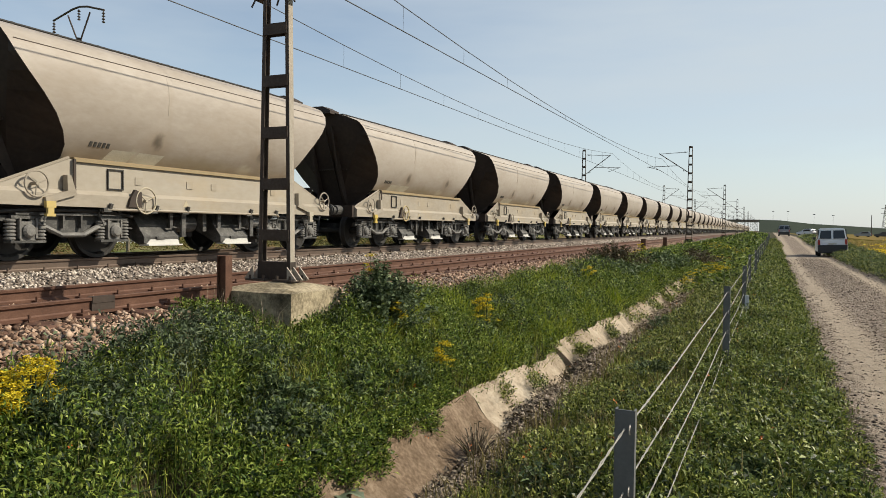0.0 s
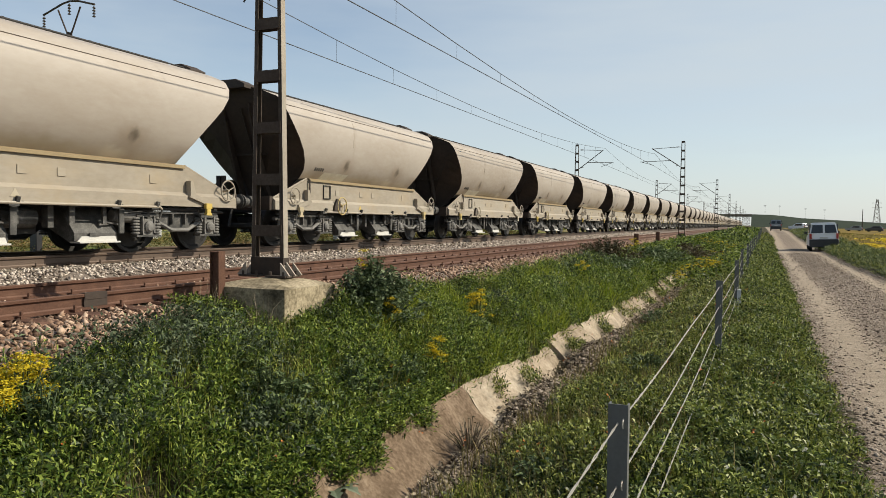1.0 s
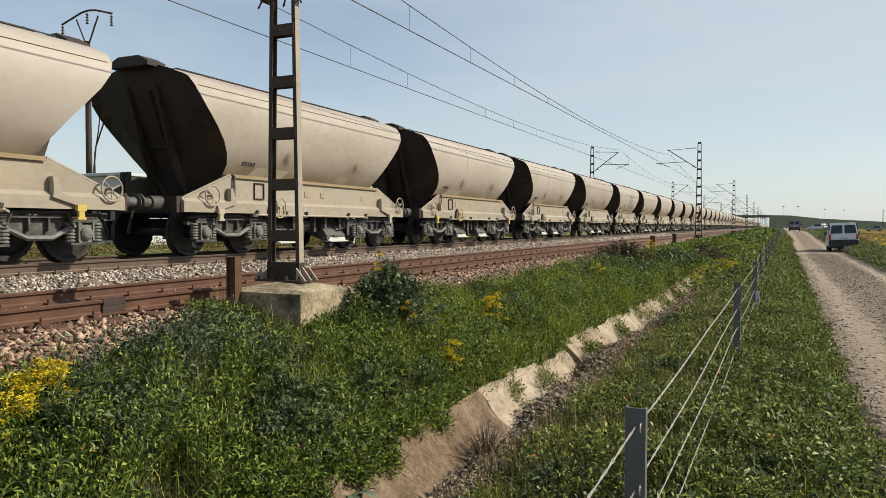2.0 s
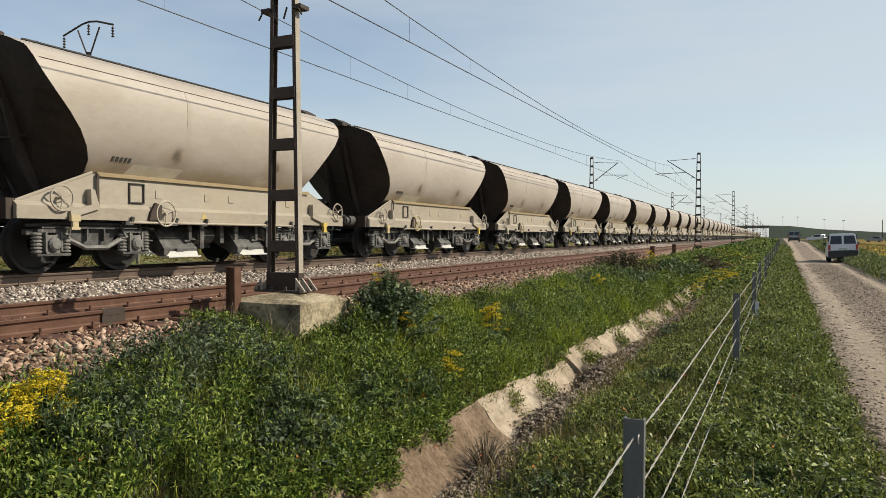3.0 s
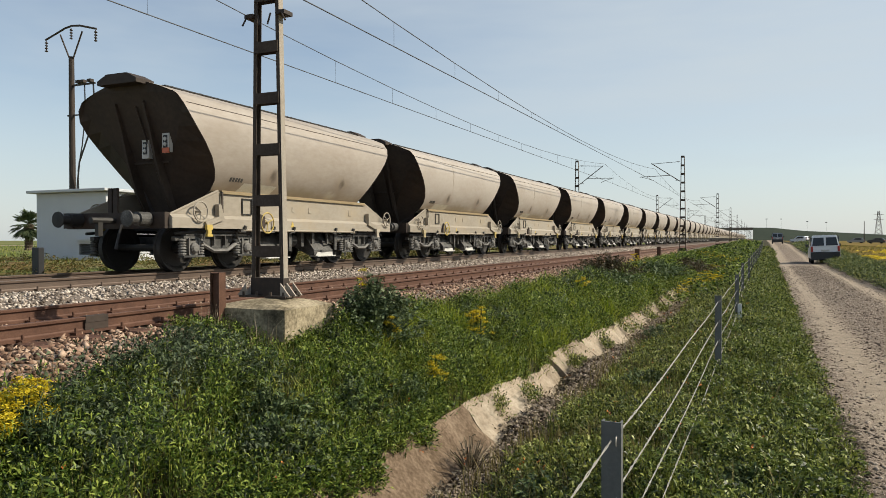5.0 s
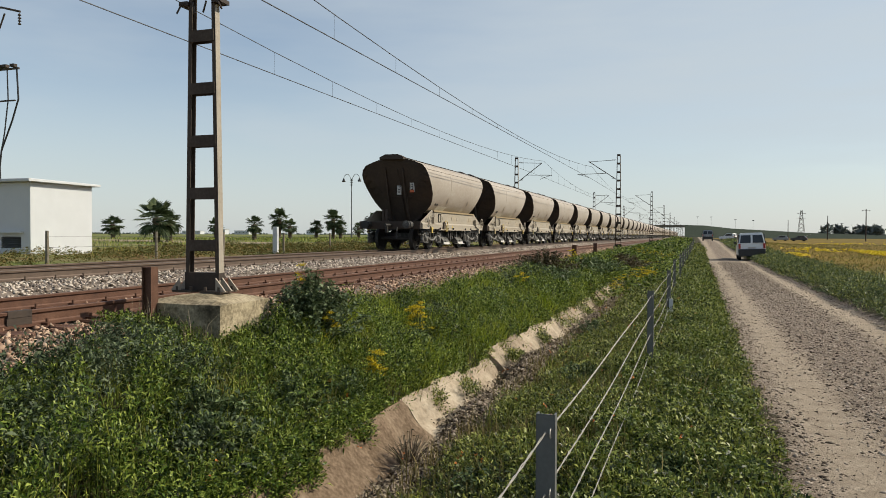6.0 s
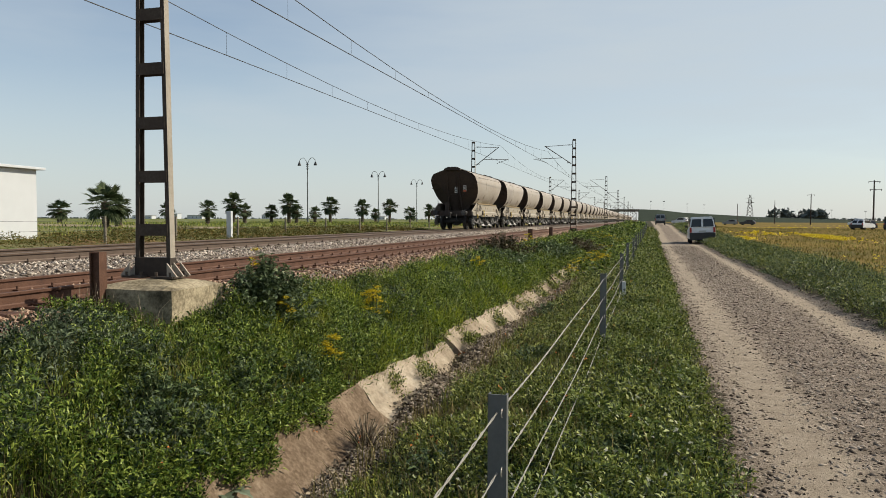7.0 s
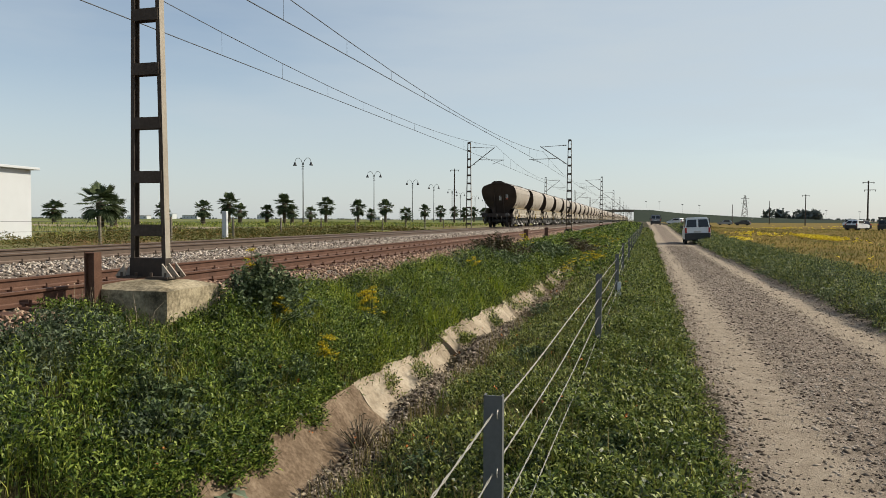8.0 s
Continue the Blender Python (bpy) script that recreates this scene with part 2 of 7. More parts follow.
M_PALEWIRE = material("pale_twisted_wire", [(0.28, 0.26, 0.22), (0.46, 0.43, 0.37)], 20, 0.6, metal=0.2, bump=0.1)


def stain_tank(m, spots):
    """Sooty dents with a streak down the flank, laid over a material. spots: along the wagon, height, size."""
    t = m.node_tree
    b = t.nodes["Principled BSDF"]
    out = b.inputs["Base Color"].links[0].from_socket
    co = t.nodes.new("ShaderNodeTexCoord")
    ns = t.nodes.new("ShaderNodeTexNoise")
    ns.inputs["Scale"].default_value, ns.inputs["Detail"].default_value = 5.0, 6.0
    t.links.new(co.outputs["Object"], ns.inputs["Vector"])
    warp = t.nodes.new("ShaderNodeVectorMath")
    warp.operation = "MULTIPLY_ADD"
    warp.inputs[1].default_value = (0.0, 0.22, 0.22)
    t.links.new(ns.outputs["Color"], warp.inputs[0])
    t.links.new(co.outputs["Object"], warp.inputs[2])
    for y, z, w, h, color, amount in spots:
        mp = t.nodes.new("ShaderNodeMapping")
        mp.inputs["Location"].default_value = (0, -(y + 0.11) / w, -(z + 0.11) / h)
        mp.inputs["Scale"].default_value = (0, 1 / w, 1 / h)
        t.links.new(warp.outputs[0], mp.inputs[0])
        ln = t.nodes.new("ShaderNodeVectorMath")
        ln.operation = "LENGTH"
        t.links.new(mp.outputs[0], ln.inputs[0])
        r = t.nodes.new("ShaderNodeMapRange")
        r.interpolation_type = "SMOOTHSTEP"
        r.inputs["From Min"].default_value, r.inputs["From Max"].default_value = 1.0, 0.1
        r.inputs["To Max"].default_value = amount
        t.links.new(ln.outputs["Value"], r.inputs["Value"])
        mx = t.nodes.new("ShaderNodeMix")
        mx.data_type = "RGBA"
        t.links.new(r.outputs[0], mx.inputs["Factor"])
        t.links.new(out, mx.inputs[6])
        mx.inputs[7].default_value = (*color, 1)
        out = mx.outputs[2]
    t.links.new(out, b.inputs["Base Color"])


stain_tank(M_TANK, [(3.75, 1.95, 0.55, 0.42, (0.26, 0.20, 0.14), 0.6), (6.6, 1.95, 0.6, 0.42, (0.24, 0.185, 0.13), 0.6), (3.75, 2.02, 0.17, 0.22, (0.09, 0.07, 0.05), 0.85), (6.6, 2.05, 0.15, 0.20, (0.09, 0.07, 0.05), 0.85),
                    (3.45, 1.72, 0.40, 0.15, (0.52, 0.47, 0.39), 0.75), (6.3, 1.72, 0.35, 0.15, (0.50, 0.45, 0.37), 0.6), (2.6, 1.75, 0.5, 0.18, (0.20, 0.155, 0.11), 0.5), (4.95, 1.72, 1.3, 0.20, (0.24, 0.20, 0.13), 0.5), (8.0, 1.8, 0.7, 0.3, (0.27, 0.21, 0.15), 0.5),
                    (3.9, 2.75, 0.10, 0.8, (0.30, 0.25, 0.19), 0.4)])


def ground_material():
    """Earth, gravel track with worn ruts, dry field and meadow, parted along the lines of the place with ragged edges."""
    m = bpy.data.materials.new("ground_cover")
    m.use_nodes = True
    t = m.node_tree
    b = t.nodes["Principled BSDF"]
    co = t.nodes.new("ShaderNodeTexCoord")
    sep = t.nodes.new("ShaderNodeSeparateXYZ")
    t.links.new(co.outputs["Object"], sep.inputs[0])

    def math_node(op, a, c, clamp=False):
        n = t.nodes.new("ShaderNodeMath")
        n.operation, n.use_clamp = op, clamp
        for k, v in enumerate((a, c)):
            if isinstance(v, (int, float)):
                n.inputs[k].default_value = v
            else:
                t.links.new(v, n.inputs[k])
        return n.outputs[0]

    def noise_out(scale, detail=6.0, r=0.6, stretch=None):
        n = t.nodes.new("ShaderNodeTexNoise")
        n.inputs["Scale"].default_value, n.inputs["Detail"].default_value, n.inputs["Roughness"].default_value = scale, detail, r
        if stretch:
            mp = t.nodes.new("ShaderNodeMapping")
            mp.inputs["Scale"].default_value = stretch
            t.links.new(co.outputs["Object"], mp.inputs[0])
            t.links.new(mp.outputs[0], n.inputs["Vector"])
        else:
            t.links.new(co.outputs["Object"], n.inputs["Vector"])
        return n.outputs["Fac"]

    def ramp(fac, colors, lo, hi):
        r = t.nodes.new("ShaderNodeValToRGB")
        el = r.color_ramp.elements
        while len(el) < len(colors):
            el.new(0.5)
        for k, c in enumerate(colors):
            el[k].position, el[k].color = lo + (hi - lo) * k / (len(colors) - 1), (*c, 1)
        t.links.new(fac, r.inputs[0])
        return r.outputs[0]

    def mix(fac, a, c):
        n = t.nodes.new("ShaderNodeMix")
        n.data_type = "RGBA"
        t.links.new(fac, n.inputs["Factor"])
        t.links.new(a, n.inputs[6])
        t.links.new(c, n.inputs[7])
        return n.outputs[2]

    def step(v, at, soft):
        return math_node("MULTIPLY", math_node("SUBTRACT", v, at), 1.0 / soft, True)
    ragged = math_node("MULTIPLY", math_node("SUBTRACT", noise_out(2.2), 0.5), 0.9)
    across = math_node("SUBTRACT", sep.outputs["X"], math_node("MULTIPLY", sep.outputs["Y"], 0.007))
    edge = math_node("ADD", across, ragged)
    fine = noise_out(38, 5.0, 0.75)
    mid = noise_out(5, 5.0)
    earth = ramp(math_node("ADD", math_node("MULTIPLY", mid, 0.6), math_node("MULTIPLY", fine, 0.4)), [(0.020, 0.020, 0.009), (0.045, 0.040, 0.019), (0.085, 0.068, 0.040)], 0.3, 0.7)
    sand = noise_out(110, 3.0, 0.8)
    grit = math_node("ADD", math_node("MULTIPLY", math_node("ADD", math_node("MULTIPLY", fine, 0.5), math_node("MULTIPLY", sand, 0.5)), 0.7), math_node("MULTIPLY", mid, 0.3))
    loose = ramp(grit, [(0.070, 0.052, 0.039), (0.205, 0.160, 0.122), (0.40, 0.325, 0.255)], 0.39, 0.62)
    worn = ramp(grit, [(0.19, 0.148, 0.105), (0.33, 0.265, 0.195), (0.46, 0.38, 0.29)], 0.36, 0.64)
    wob = math_node("ADD", across, math_node("MULTIPLY", math_node("SUBTRACT", noise_out(0.7), 0.5), 0.5))
    rut1 = math_node("SUBTRACT", 1.0, math_node("MULTIPLY", math_node("ABSOLUTE", math_node("SUBTRACT", wob, 1.10), 0), 2.2), True)
    rut2 = math_node("SUBTRACT", 1.0, math_node("MULTIPLY", math_node("ABSOLUTE", math_node("SUBTRACT", wob, 2.98), 0), 2.2), True)
    road = mix(math_node("MULTIPLY", math_node("MAXIMUM", rut1, rut2), 1.6, True), loose, worn)
    field_n = noise_out(0.25, 7.0, 0.65, (1, 0.35, 1))
    field = ramp(math_node("ADD", math_node("MULTIPLY", field_n, 0.7), math_node("MULTIPLY", noise_out(3.0), 0.3)), [(0.080, 0.070, 0.014), (0.145, 0.100, 0.019), (0.19, 0.125, 0.024), (0.21, 0.155, 0.027)], 0.36, 0.66)
    meadow_n = noise_out(0.12, 7.0, 0.6, (0.5, 1, 1))
    meadow = ramp(meadow_n, [(0.08, 0.115, 0.025), (0.125, 0.155, 0.037), (0.21, 0.18, 0.085), (0.14, 0.165, 0.042)], 0.38, 0.64)
    col = mix(step(edge, 0.56, 0.10), earth, road)
    col = mix(step(edge, 3.40, 0.10), col, earth)
    col = mix(step(edge, 4.6, 1.2), col, field)
    left = math_node("MULTIPLY", sep.outputs["X"], -1.0)
    # a pale dirt path crosses the meadow
    lane = math_node("ABSOLUTE", math_node("SUBTRACT", math_node("ADD", sep.outputs["Y"], math_node("MULTIPLY", sep.outputs["X"], 0.15)), 45.0), 0)
    lane = math_node("SUBTRACT", 3.6, math_node("ADD", lane, math_node("MULTIPLY", ragged, 2.0)), True)
    dust = ramp(mid, [(0.22, 0.17, 0.11), (0.36, 0.29, 0.20)], 0.35, 0.65)
    meadow = mix(math_node("MULTIPLY", lane, step(left, 19.0, 1.5)), meadow, dust)
    red = math_node("MULTIPLY", step(noise_out(0.30, 5.0), 0.47, 0.10), math_node("SUBTRACT", 1.0, step(left, 25.0, 6.0)))
    rusty = ramp(mid, [(0.10, 0.065, 0.025), (0.20, 0.12, 0.05)], 0.35, 0.65)
    meadow = mix(red, meadow, rusty)
    col = mix(step(math_node("ADD", left, ragged), 14.6, 0.8), col, meadow)
    t.links.new(col, b.inputs["Base Color"])
    b.inputs["Roughness"].default_value = 0.95
    b.inputs["Specular IOR Level"].default_value = 0.12
    bp = t.nodes.new("ShaderNodeBump")
    bp.inputs["Strength"].default_value, bp.inputs["Distance"].default_value = 1.0, 0.025
    t.links.new(grit, bp.inputs["Height"])
    t.links.new(bp.outputs[0], b.inputs["Normal"])
    return m


M_GROUND = ground_material()

# ---- ground ----
X_FAR, X_NEAR = -11.2, -7.45          # the two track axes
Z_FAR, Z_NEAR = 1.04, 0.83            # their rail tops
DRIFT = 0.007                         # the gravel track bears off from the rails by this much


def drift(y):
    return DRIFT * np.clip(y, -20, 400)


PROFILE = [(-4000, 1.1), (-60, 1.1), (-30, 0.9), (-17, 0.82), (-15.2, 0.55), (-14.2, 0.5), (-13.2, 0.66), (-5.95, 0.46), (-5.5, 0.40),
           (-5.0, 0.30), (-4.0, -0.02), (-3.32, -0.27), (-3.2, -0.50), (-2.78, -0.86), (-2.66, -0.72), (-2.3, -0.68), (-1.5, -0.36), (-0.9, -0.12), (-0.45, -0.04), (0.3, 0.0),
           (0.42, -0.02), (1.8, 0.02), (3.25, -0.02), (3.5, 0.05), (4.4, 0.12), (6, 0.02), (4000, 0.0)]
PX, PZ = np.array([p[0] for p in PROFILE]), np.array([p[1] for p in PROFILE])


def height(x, y):
    """The ground's height."""
    x, y = np.asarray(x, float), np.asarray(y, float)
    w = np.clip((x + 4.5) / 3.0, 0, 1)
    z = np.interp(x - drift(y) * w, PX, PZ)
    k = np.clip((y - 45) / 75, 0, 1)
    rise = 0.8 * k * k * (3 - 2 * k) * np.clip((x + 5.5) / 3, 0, 1) * (0.4 + 0.6 * np.clip((16 - x) / 8, 0, 1))
    fill = np.clip((y - 60) / 40, 0, 1) * np.clip((x + 6) / 1, 0, 1) * np.clip((0.3 + drift(y) - x), 0, 1)
    z = z * (1 - fill) + fill * 0.1
    heap = (0.10 + 0.23 * np.clip((y - 7.6) / 0.5, 0, 1) - 0.13 * np.clip((y - 12) / 6, 0, 1)) * np.clip(1 - np.abs(x - drift(y) * w + 2.62) / 0.50, 0, 1) * np.clip((y - 1) / 3, 0, 1) * (0.75 + 0.4 * np.sin(y * 1.7) * np.sin(y * 0.63 + 1))
    bumps = 0.03 * np.sin(x * 1.9 + 0.7 * y) * np.sin(y * 1.3 + 0.4 * x) + 0.02 * np.sin(3.1 * x + 1.0) * np.sin(2.3 * y)
    grassy = ((x < -14) | ((x > -5.6) & (x - drift(y) < 0.2)) | (x - drift(y) > 3.4)) & (np.abs(x) < 300)
    slab = (x > -3.4) & (x < -2.4)
    return z + rise + heap + np.where(grassy & ~slab, bumps, 0.0)


def build_ground():
    xs = np.unique(np.concatenate([[-4000, -2000, -1000, -500, -300, -200, -120, -90, -60], np.arange(-50, -16, 4), np.arange(-16, -5.9, 0.6),
                                   np.arange(-5.9, 7, 0.14), np.arange(7, 20, 1.0), [24, 30, 40, 60, 90, 140, 200, 300, 500, 1000, 2000, 4000]]))
    ys = np.unique(np.concatenate([[-300, -100, -40, -20], np.arange(-10, 30, 0.3), np.arange(30, 70, 1.0), np.arange(70, 160, 4.0),
                                   [180, 220, 280, 360, 450, 600, 900, 1400, 2200, 3200, 4500]]))
    gx, gy = np.meshgrid(xs, ys)
    gz = height(gx, gy)
    v = np.stack([gx, gy, gz], -1).reshape(-1, 3)
    n, m = len(ys), len(xs)
    idx = np.arange(n * m).reshape(n, m)
    f = np.stack([idx[:-1, :-1], idx[:-1, 1:], idx[1:, 1:], idx[1:, :-1]], -1).reshape(-1, 4)
    ob = link_mesh("ground", v, f, M_GROUND, smooth=True)
    tagged(ob, "weedy earth, dry yellow field and gravel track in one sheet", "ground", kind="structure")
    return ob


build_ground()


# ---- tracks ----
def rail_profile():
    half = [(0.075, 0.0), (0.075, 0.012), (0.02, 0.03), (0.009, 0.045), (0.009, 0.125), (0.034, 0.138), (0.036, 0.165), (0.03, 0.172)]
    return [(x, z - 0.172) for x, z in half] + [(-x, z - 0.172) for x, z in half[::-1]]


def build_track(axis, top, rail_material, label, sleepers):
    track = thing("railway_track", label, "railway track", pose(axis, 0, 0), kind="structure")
    for side in (-1, 1):
        bm = bmesh.new()
        prism(bm, [(side * 0.7525 + x, top + z) for x, z in rail_profile()], "y", -120, 900)
        part("rail", bm, rail_material, track)
    n = 0
    bm = bmesh.new()
    box(bm, (0, 0, top - 0.172 - 0.1), (2.5, 0.26, 0.2))
    bevel(bm, 0.02)
    first = part("sleeper", bm, M_CONCRETE if sleepers == "concrete" else M_RUST, track)
    bm = bmesh.new()
    for s in (-1, 1):
        for q in (-1, 1):
            box(bm, (s * 0.7525 + q * 0.11, 0, top - 0.16), (0.09, 0.07, 0.03))
            rod(bm, (s * 0.7525 + q * 0.11, 0, top - 0.16), (s * 0.7525 + q * 0.11, 0, top - 0.10), 0.016, 6)
    clip0 = part("fastening", bm, rail_material, first)
    y = -9.6
    while y < 80:
        if y != 0:
            s = first.copy()
            scene.collection.objects.link(s)
            s.location = (0, y, 0)
            if y < 30:
                k = clip0.copy()
                scene.collection.objects.link(k)
                k.parent = s
        y = round(y + 0.6, 3)
    return track


build_track(X_FAR, Z_FAR, M_RAILTOP, "rails on sleepers in pale grey ballast under the train", "concrete")
build_track(X_NEAR, Z_NEAR, M_RUST, "empty rusty brown rails on ballast beside the weeds", "rust")


def build_ballast():
    """The bed: a low bank with both tracks on it."""
    prof = [(-13.9, 0.35), (-13.1, 0.80), (-12.7, 0.845), (-9.75, 0.845), (-9.4, 0.80), (-9.0, 0.63), (-5.95, 0.62), (-5.40, 0.46), (-4.9, 0.05)]
    ys = np.concatenate([np.arange(-30, 60, 0.5), [70, 100, 200, 500, 900]])
    v = np.array([(x, y, z) for y in ys for x, z in prof])
    m = len(prof)
    f = [(j * m + i, j * m + i + 1, (j + 1) * m + i + 1, (j + 1) * m + i) for j in range(len(ys) - 1) for i in range(m - 1)]
    ob = link_mesh("ballast_bed", v, f, M_BALLAST)
    return tagged(ob, "bank of crushed stone under both tracks", "ballast", kind="structure")


build_ballast()
BX = np.array([-13.9, -13.1, -12.7, -9.75, -9.4, -9.0, -5.95, -5.40, -4.9])
BZ = np.array([0.35, 0.80, 0.845, 0.845, 0.80, 0.63, 0.62, 0.46, 0.05])


def build_stones(name, label, mat, x0, x1, count, size, y0, y1, power=1.6):
    """Many broken stones in one mesh, denser towards the near end."""
    rng = np.random.default_rng(len(name) + count)
    y = y0 + (y1 - y0) * rng.random(count) ** power
    x = rng.uniform(x0, x1, count)
    keep = np.ones(count, bool)
    for ax in (X_FAR, X_NEAR):
        for s in (-0.7525, 0.7525):
            keep &= np.abs(x - ax - s) > 0.075
    x, y = x[keep], y[keep]
    n = len(x)
    z = np.interp(x, BX, BZ) + rng.uniform(-0.012, 0.02, n)
    s = size * rng.uniform(0.6, 1.5, n) * (1 + np.clip(y - 20, 0, 60) / 50)
    octa = np.array([(1, 0, 0), (-1, 0, 0), (0, 1, 0), (0, -1, 0), (0, 0, 1), (0, 0, -1)], float)
    pts = octa[None] * rng.uniform(0.6, 1.3, (n, 6, 1)) * s[:, None, None] + rng.normal(0, 0.33, (n, 6, 3)) * s[:, None, None]
    ang = rng.uniform(0, 6.28, n)
    ca, sa = np.cos(ang)[:, None], np.sin(ang)[:, None]
    px = pts[..., 0] * ca - pts[..., 1] * sa + x[:, None]
    py = pts[..., 0] * sa + pts[..., 1] * ca + y[:, None]
    pz = pts[..., 2] * 0.75 + z[:, None]
    v = np.stack([px, py, pz], -1).reshape(-1, 3)
    tri = np.array([(0, 2, 4), (2, 1, 4), (1, 3, 4), (3, 0, 4), (2, 0, 5), (1, 2, 5), (3, 1, 5), (0, 3, 5)])
    f = (tri[None] + 6 * np.arange(n)[:, None, None]).reshape(-1, 3)
    return tagged(fast_mesh(name, v, f, mat), label, "stones", kind="stuff")


def fast_mesh(name, v, f, mat, smooth=False):
    me = bpy.data.meshes.new(name)
    k = f.shape[1]
    me.vertices.add(len(v))
    me.vertices.foreach_set("co", np.ascontiguousarray(v, np.float32).ravel())
    me.loops.add(f.size)
    me.loops.foreach_set("vertex_index", np.ascontiguousarray(f, np.int32).ravel())
    me.polygons.add(len(f))
    me.polygons.foreach_set("loop_start", np.arange(0, f.size, k, dtype=np.int32))
    me.update(calc_edges=True)
    me.materials.append(mat)
    return new(name, me)


build_stones("pale_ballast", "pale grey broken ballast stones around the far track", M_STONE_GREY, -13.3, -8.95, 70000, 0.027, 2, 75)
build_stones("rusty_ballast", "rust-stained broken ballast stones around the near track", M_STONE_RUST, -8.95, -5.0, 58000, 0.031, 2.5, 70)

# ---- hopper wagons ----
PITCH = 9.85                          # from coupling to coupling
# tank section: half width, height over the rail, how far the tank's rim stands in from the coupling
RIM = [(0.84, 1.50, 2.02), (1.00, 1.62, 2.03), (1.16, 1.80, 1.98), (1.28, 2.00, 1.86), (1.37, 2.24, 1.68), (1.425, 2.50, 1.44), (1.445, 2.76, 1.19),
       (1.43, 3.00, 1.00), (1.36, 3.20, 0.91), (1.245, 3.345, 0.885), (1.19, 3.385, 0.88), (0.85, 3.52, 0.865), (0.48, 3.63, 0.86), (0.0, 3.66, 0.85)]
# the end plate's own edge: half width and height
PLATE = [(0.22, 1.12), (0.30, 1.45), (0.40, 1.75), (0.55, 2.05), (0.70, 2.30), (0.86, 2.55), (1.02, 2.80), (1.18, 3.04), (1.28, 3.22), (1.19, 3.38)]


def plate_y(z):
    """How far the end plate stands in from the coupling at a height."""
    return 0.90 + 0.40 * (3.43 - z)


def tank_part(wagon):
    side = RIM + [(-x, z, y) for x, z, y in RIM[-2::-1]]
    k = 8
    v, f = [], []
    for x, z, y in side:
        for j in range(k + 1):
            v.append((x, y + (PITCH - 2 * y) * j / k, z))
    for i in range(len(side) - 1):
        for j in range(k):
            a = i * (k + 1) + j
            f.append((a, a + 1, a + k + 2, a + k + 1))
    return link_mesh("tank", v, f, M_TANK, wagon, smooth=True)


def end_part(wagon, flip):
    """The V-shaped end plate with the two cheeks that join it to the tank's rim."""
    bm = bmesh.new()

    def at(x, y, z):
        return bm.verts.new((x, PITCH - y if flip else y, z))
    mid = []
    rows = {}
    for s in (-1, 1):
        rows[s] = [at(s * x, plate_y(z), z) for x, z in PLATE]
    for i in range(len(PLATE) - 1):
        bm.faces.new((rows[-1][i], rows[1][i], rows[1][i + 1], rows[-1][i + 1]))
    for s in (-1, 1):
        low = [(0.30, 1.10, 1.38), (0.55, 1.15, 1.75), (0.75, 1.30, 2.00)]
        rim = [at(s * x, y, z) for x, z, y in low + RIM[:11]]
        inner = rows[s]
        # the cheeks: from the plate's edge to the rim, matched by height
        pick = [0, 0, 0, 0, 1, 2, 3, 4, 5, 6, 7, 8, 9, 9]
        for i in range(len(rim) - 1):
            a, b = inner[pick[i]], inner[pick[i + 1]]
            if a is b:
                bm.faces.new((rim[i], rim[i + 1], a))
            else:
                bm.faces.new((rim[i], rim[i + 1], b, a))
        mid.append(rim[-1])
    top = [at(x, y, z) for x, z, y in [(-0.85, 3.52, 0.865), (-0.48, 3.63, 0.86), (0.48, 3.63, 0.86), (0.85, 3.52, 0.865)]]
    bm.faces.new((rows[-1][-1], top[0], top[1], top[2], top[3], rows[1][-1]))
    for s, tp in ((-1, top[0]), (1, top[3])):
        bm.faces.new((rows[s][-1], mid[0] if s == -1 else mid[1], tp))
    # the dark colour holds both the wall's dirt and its shade
    return part("end_wall", bm, M_DARK, wagon, "dirty sloping end wall, colour darkened for shade")


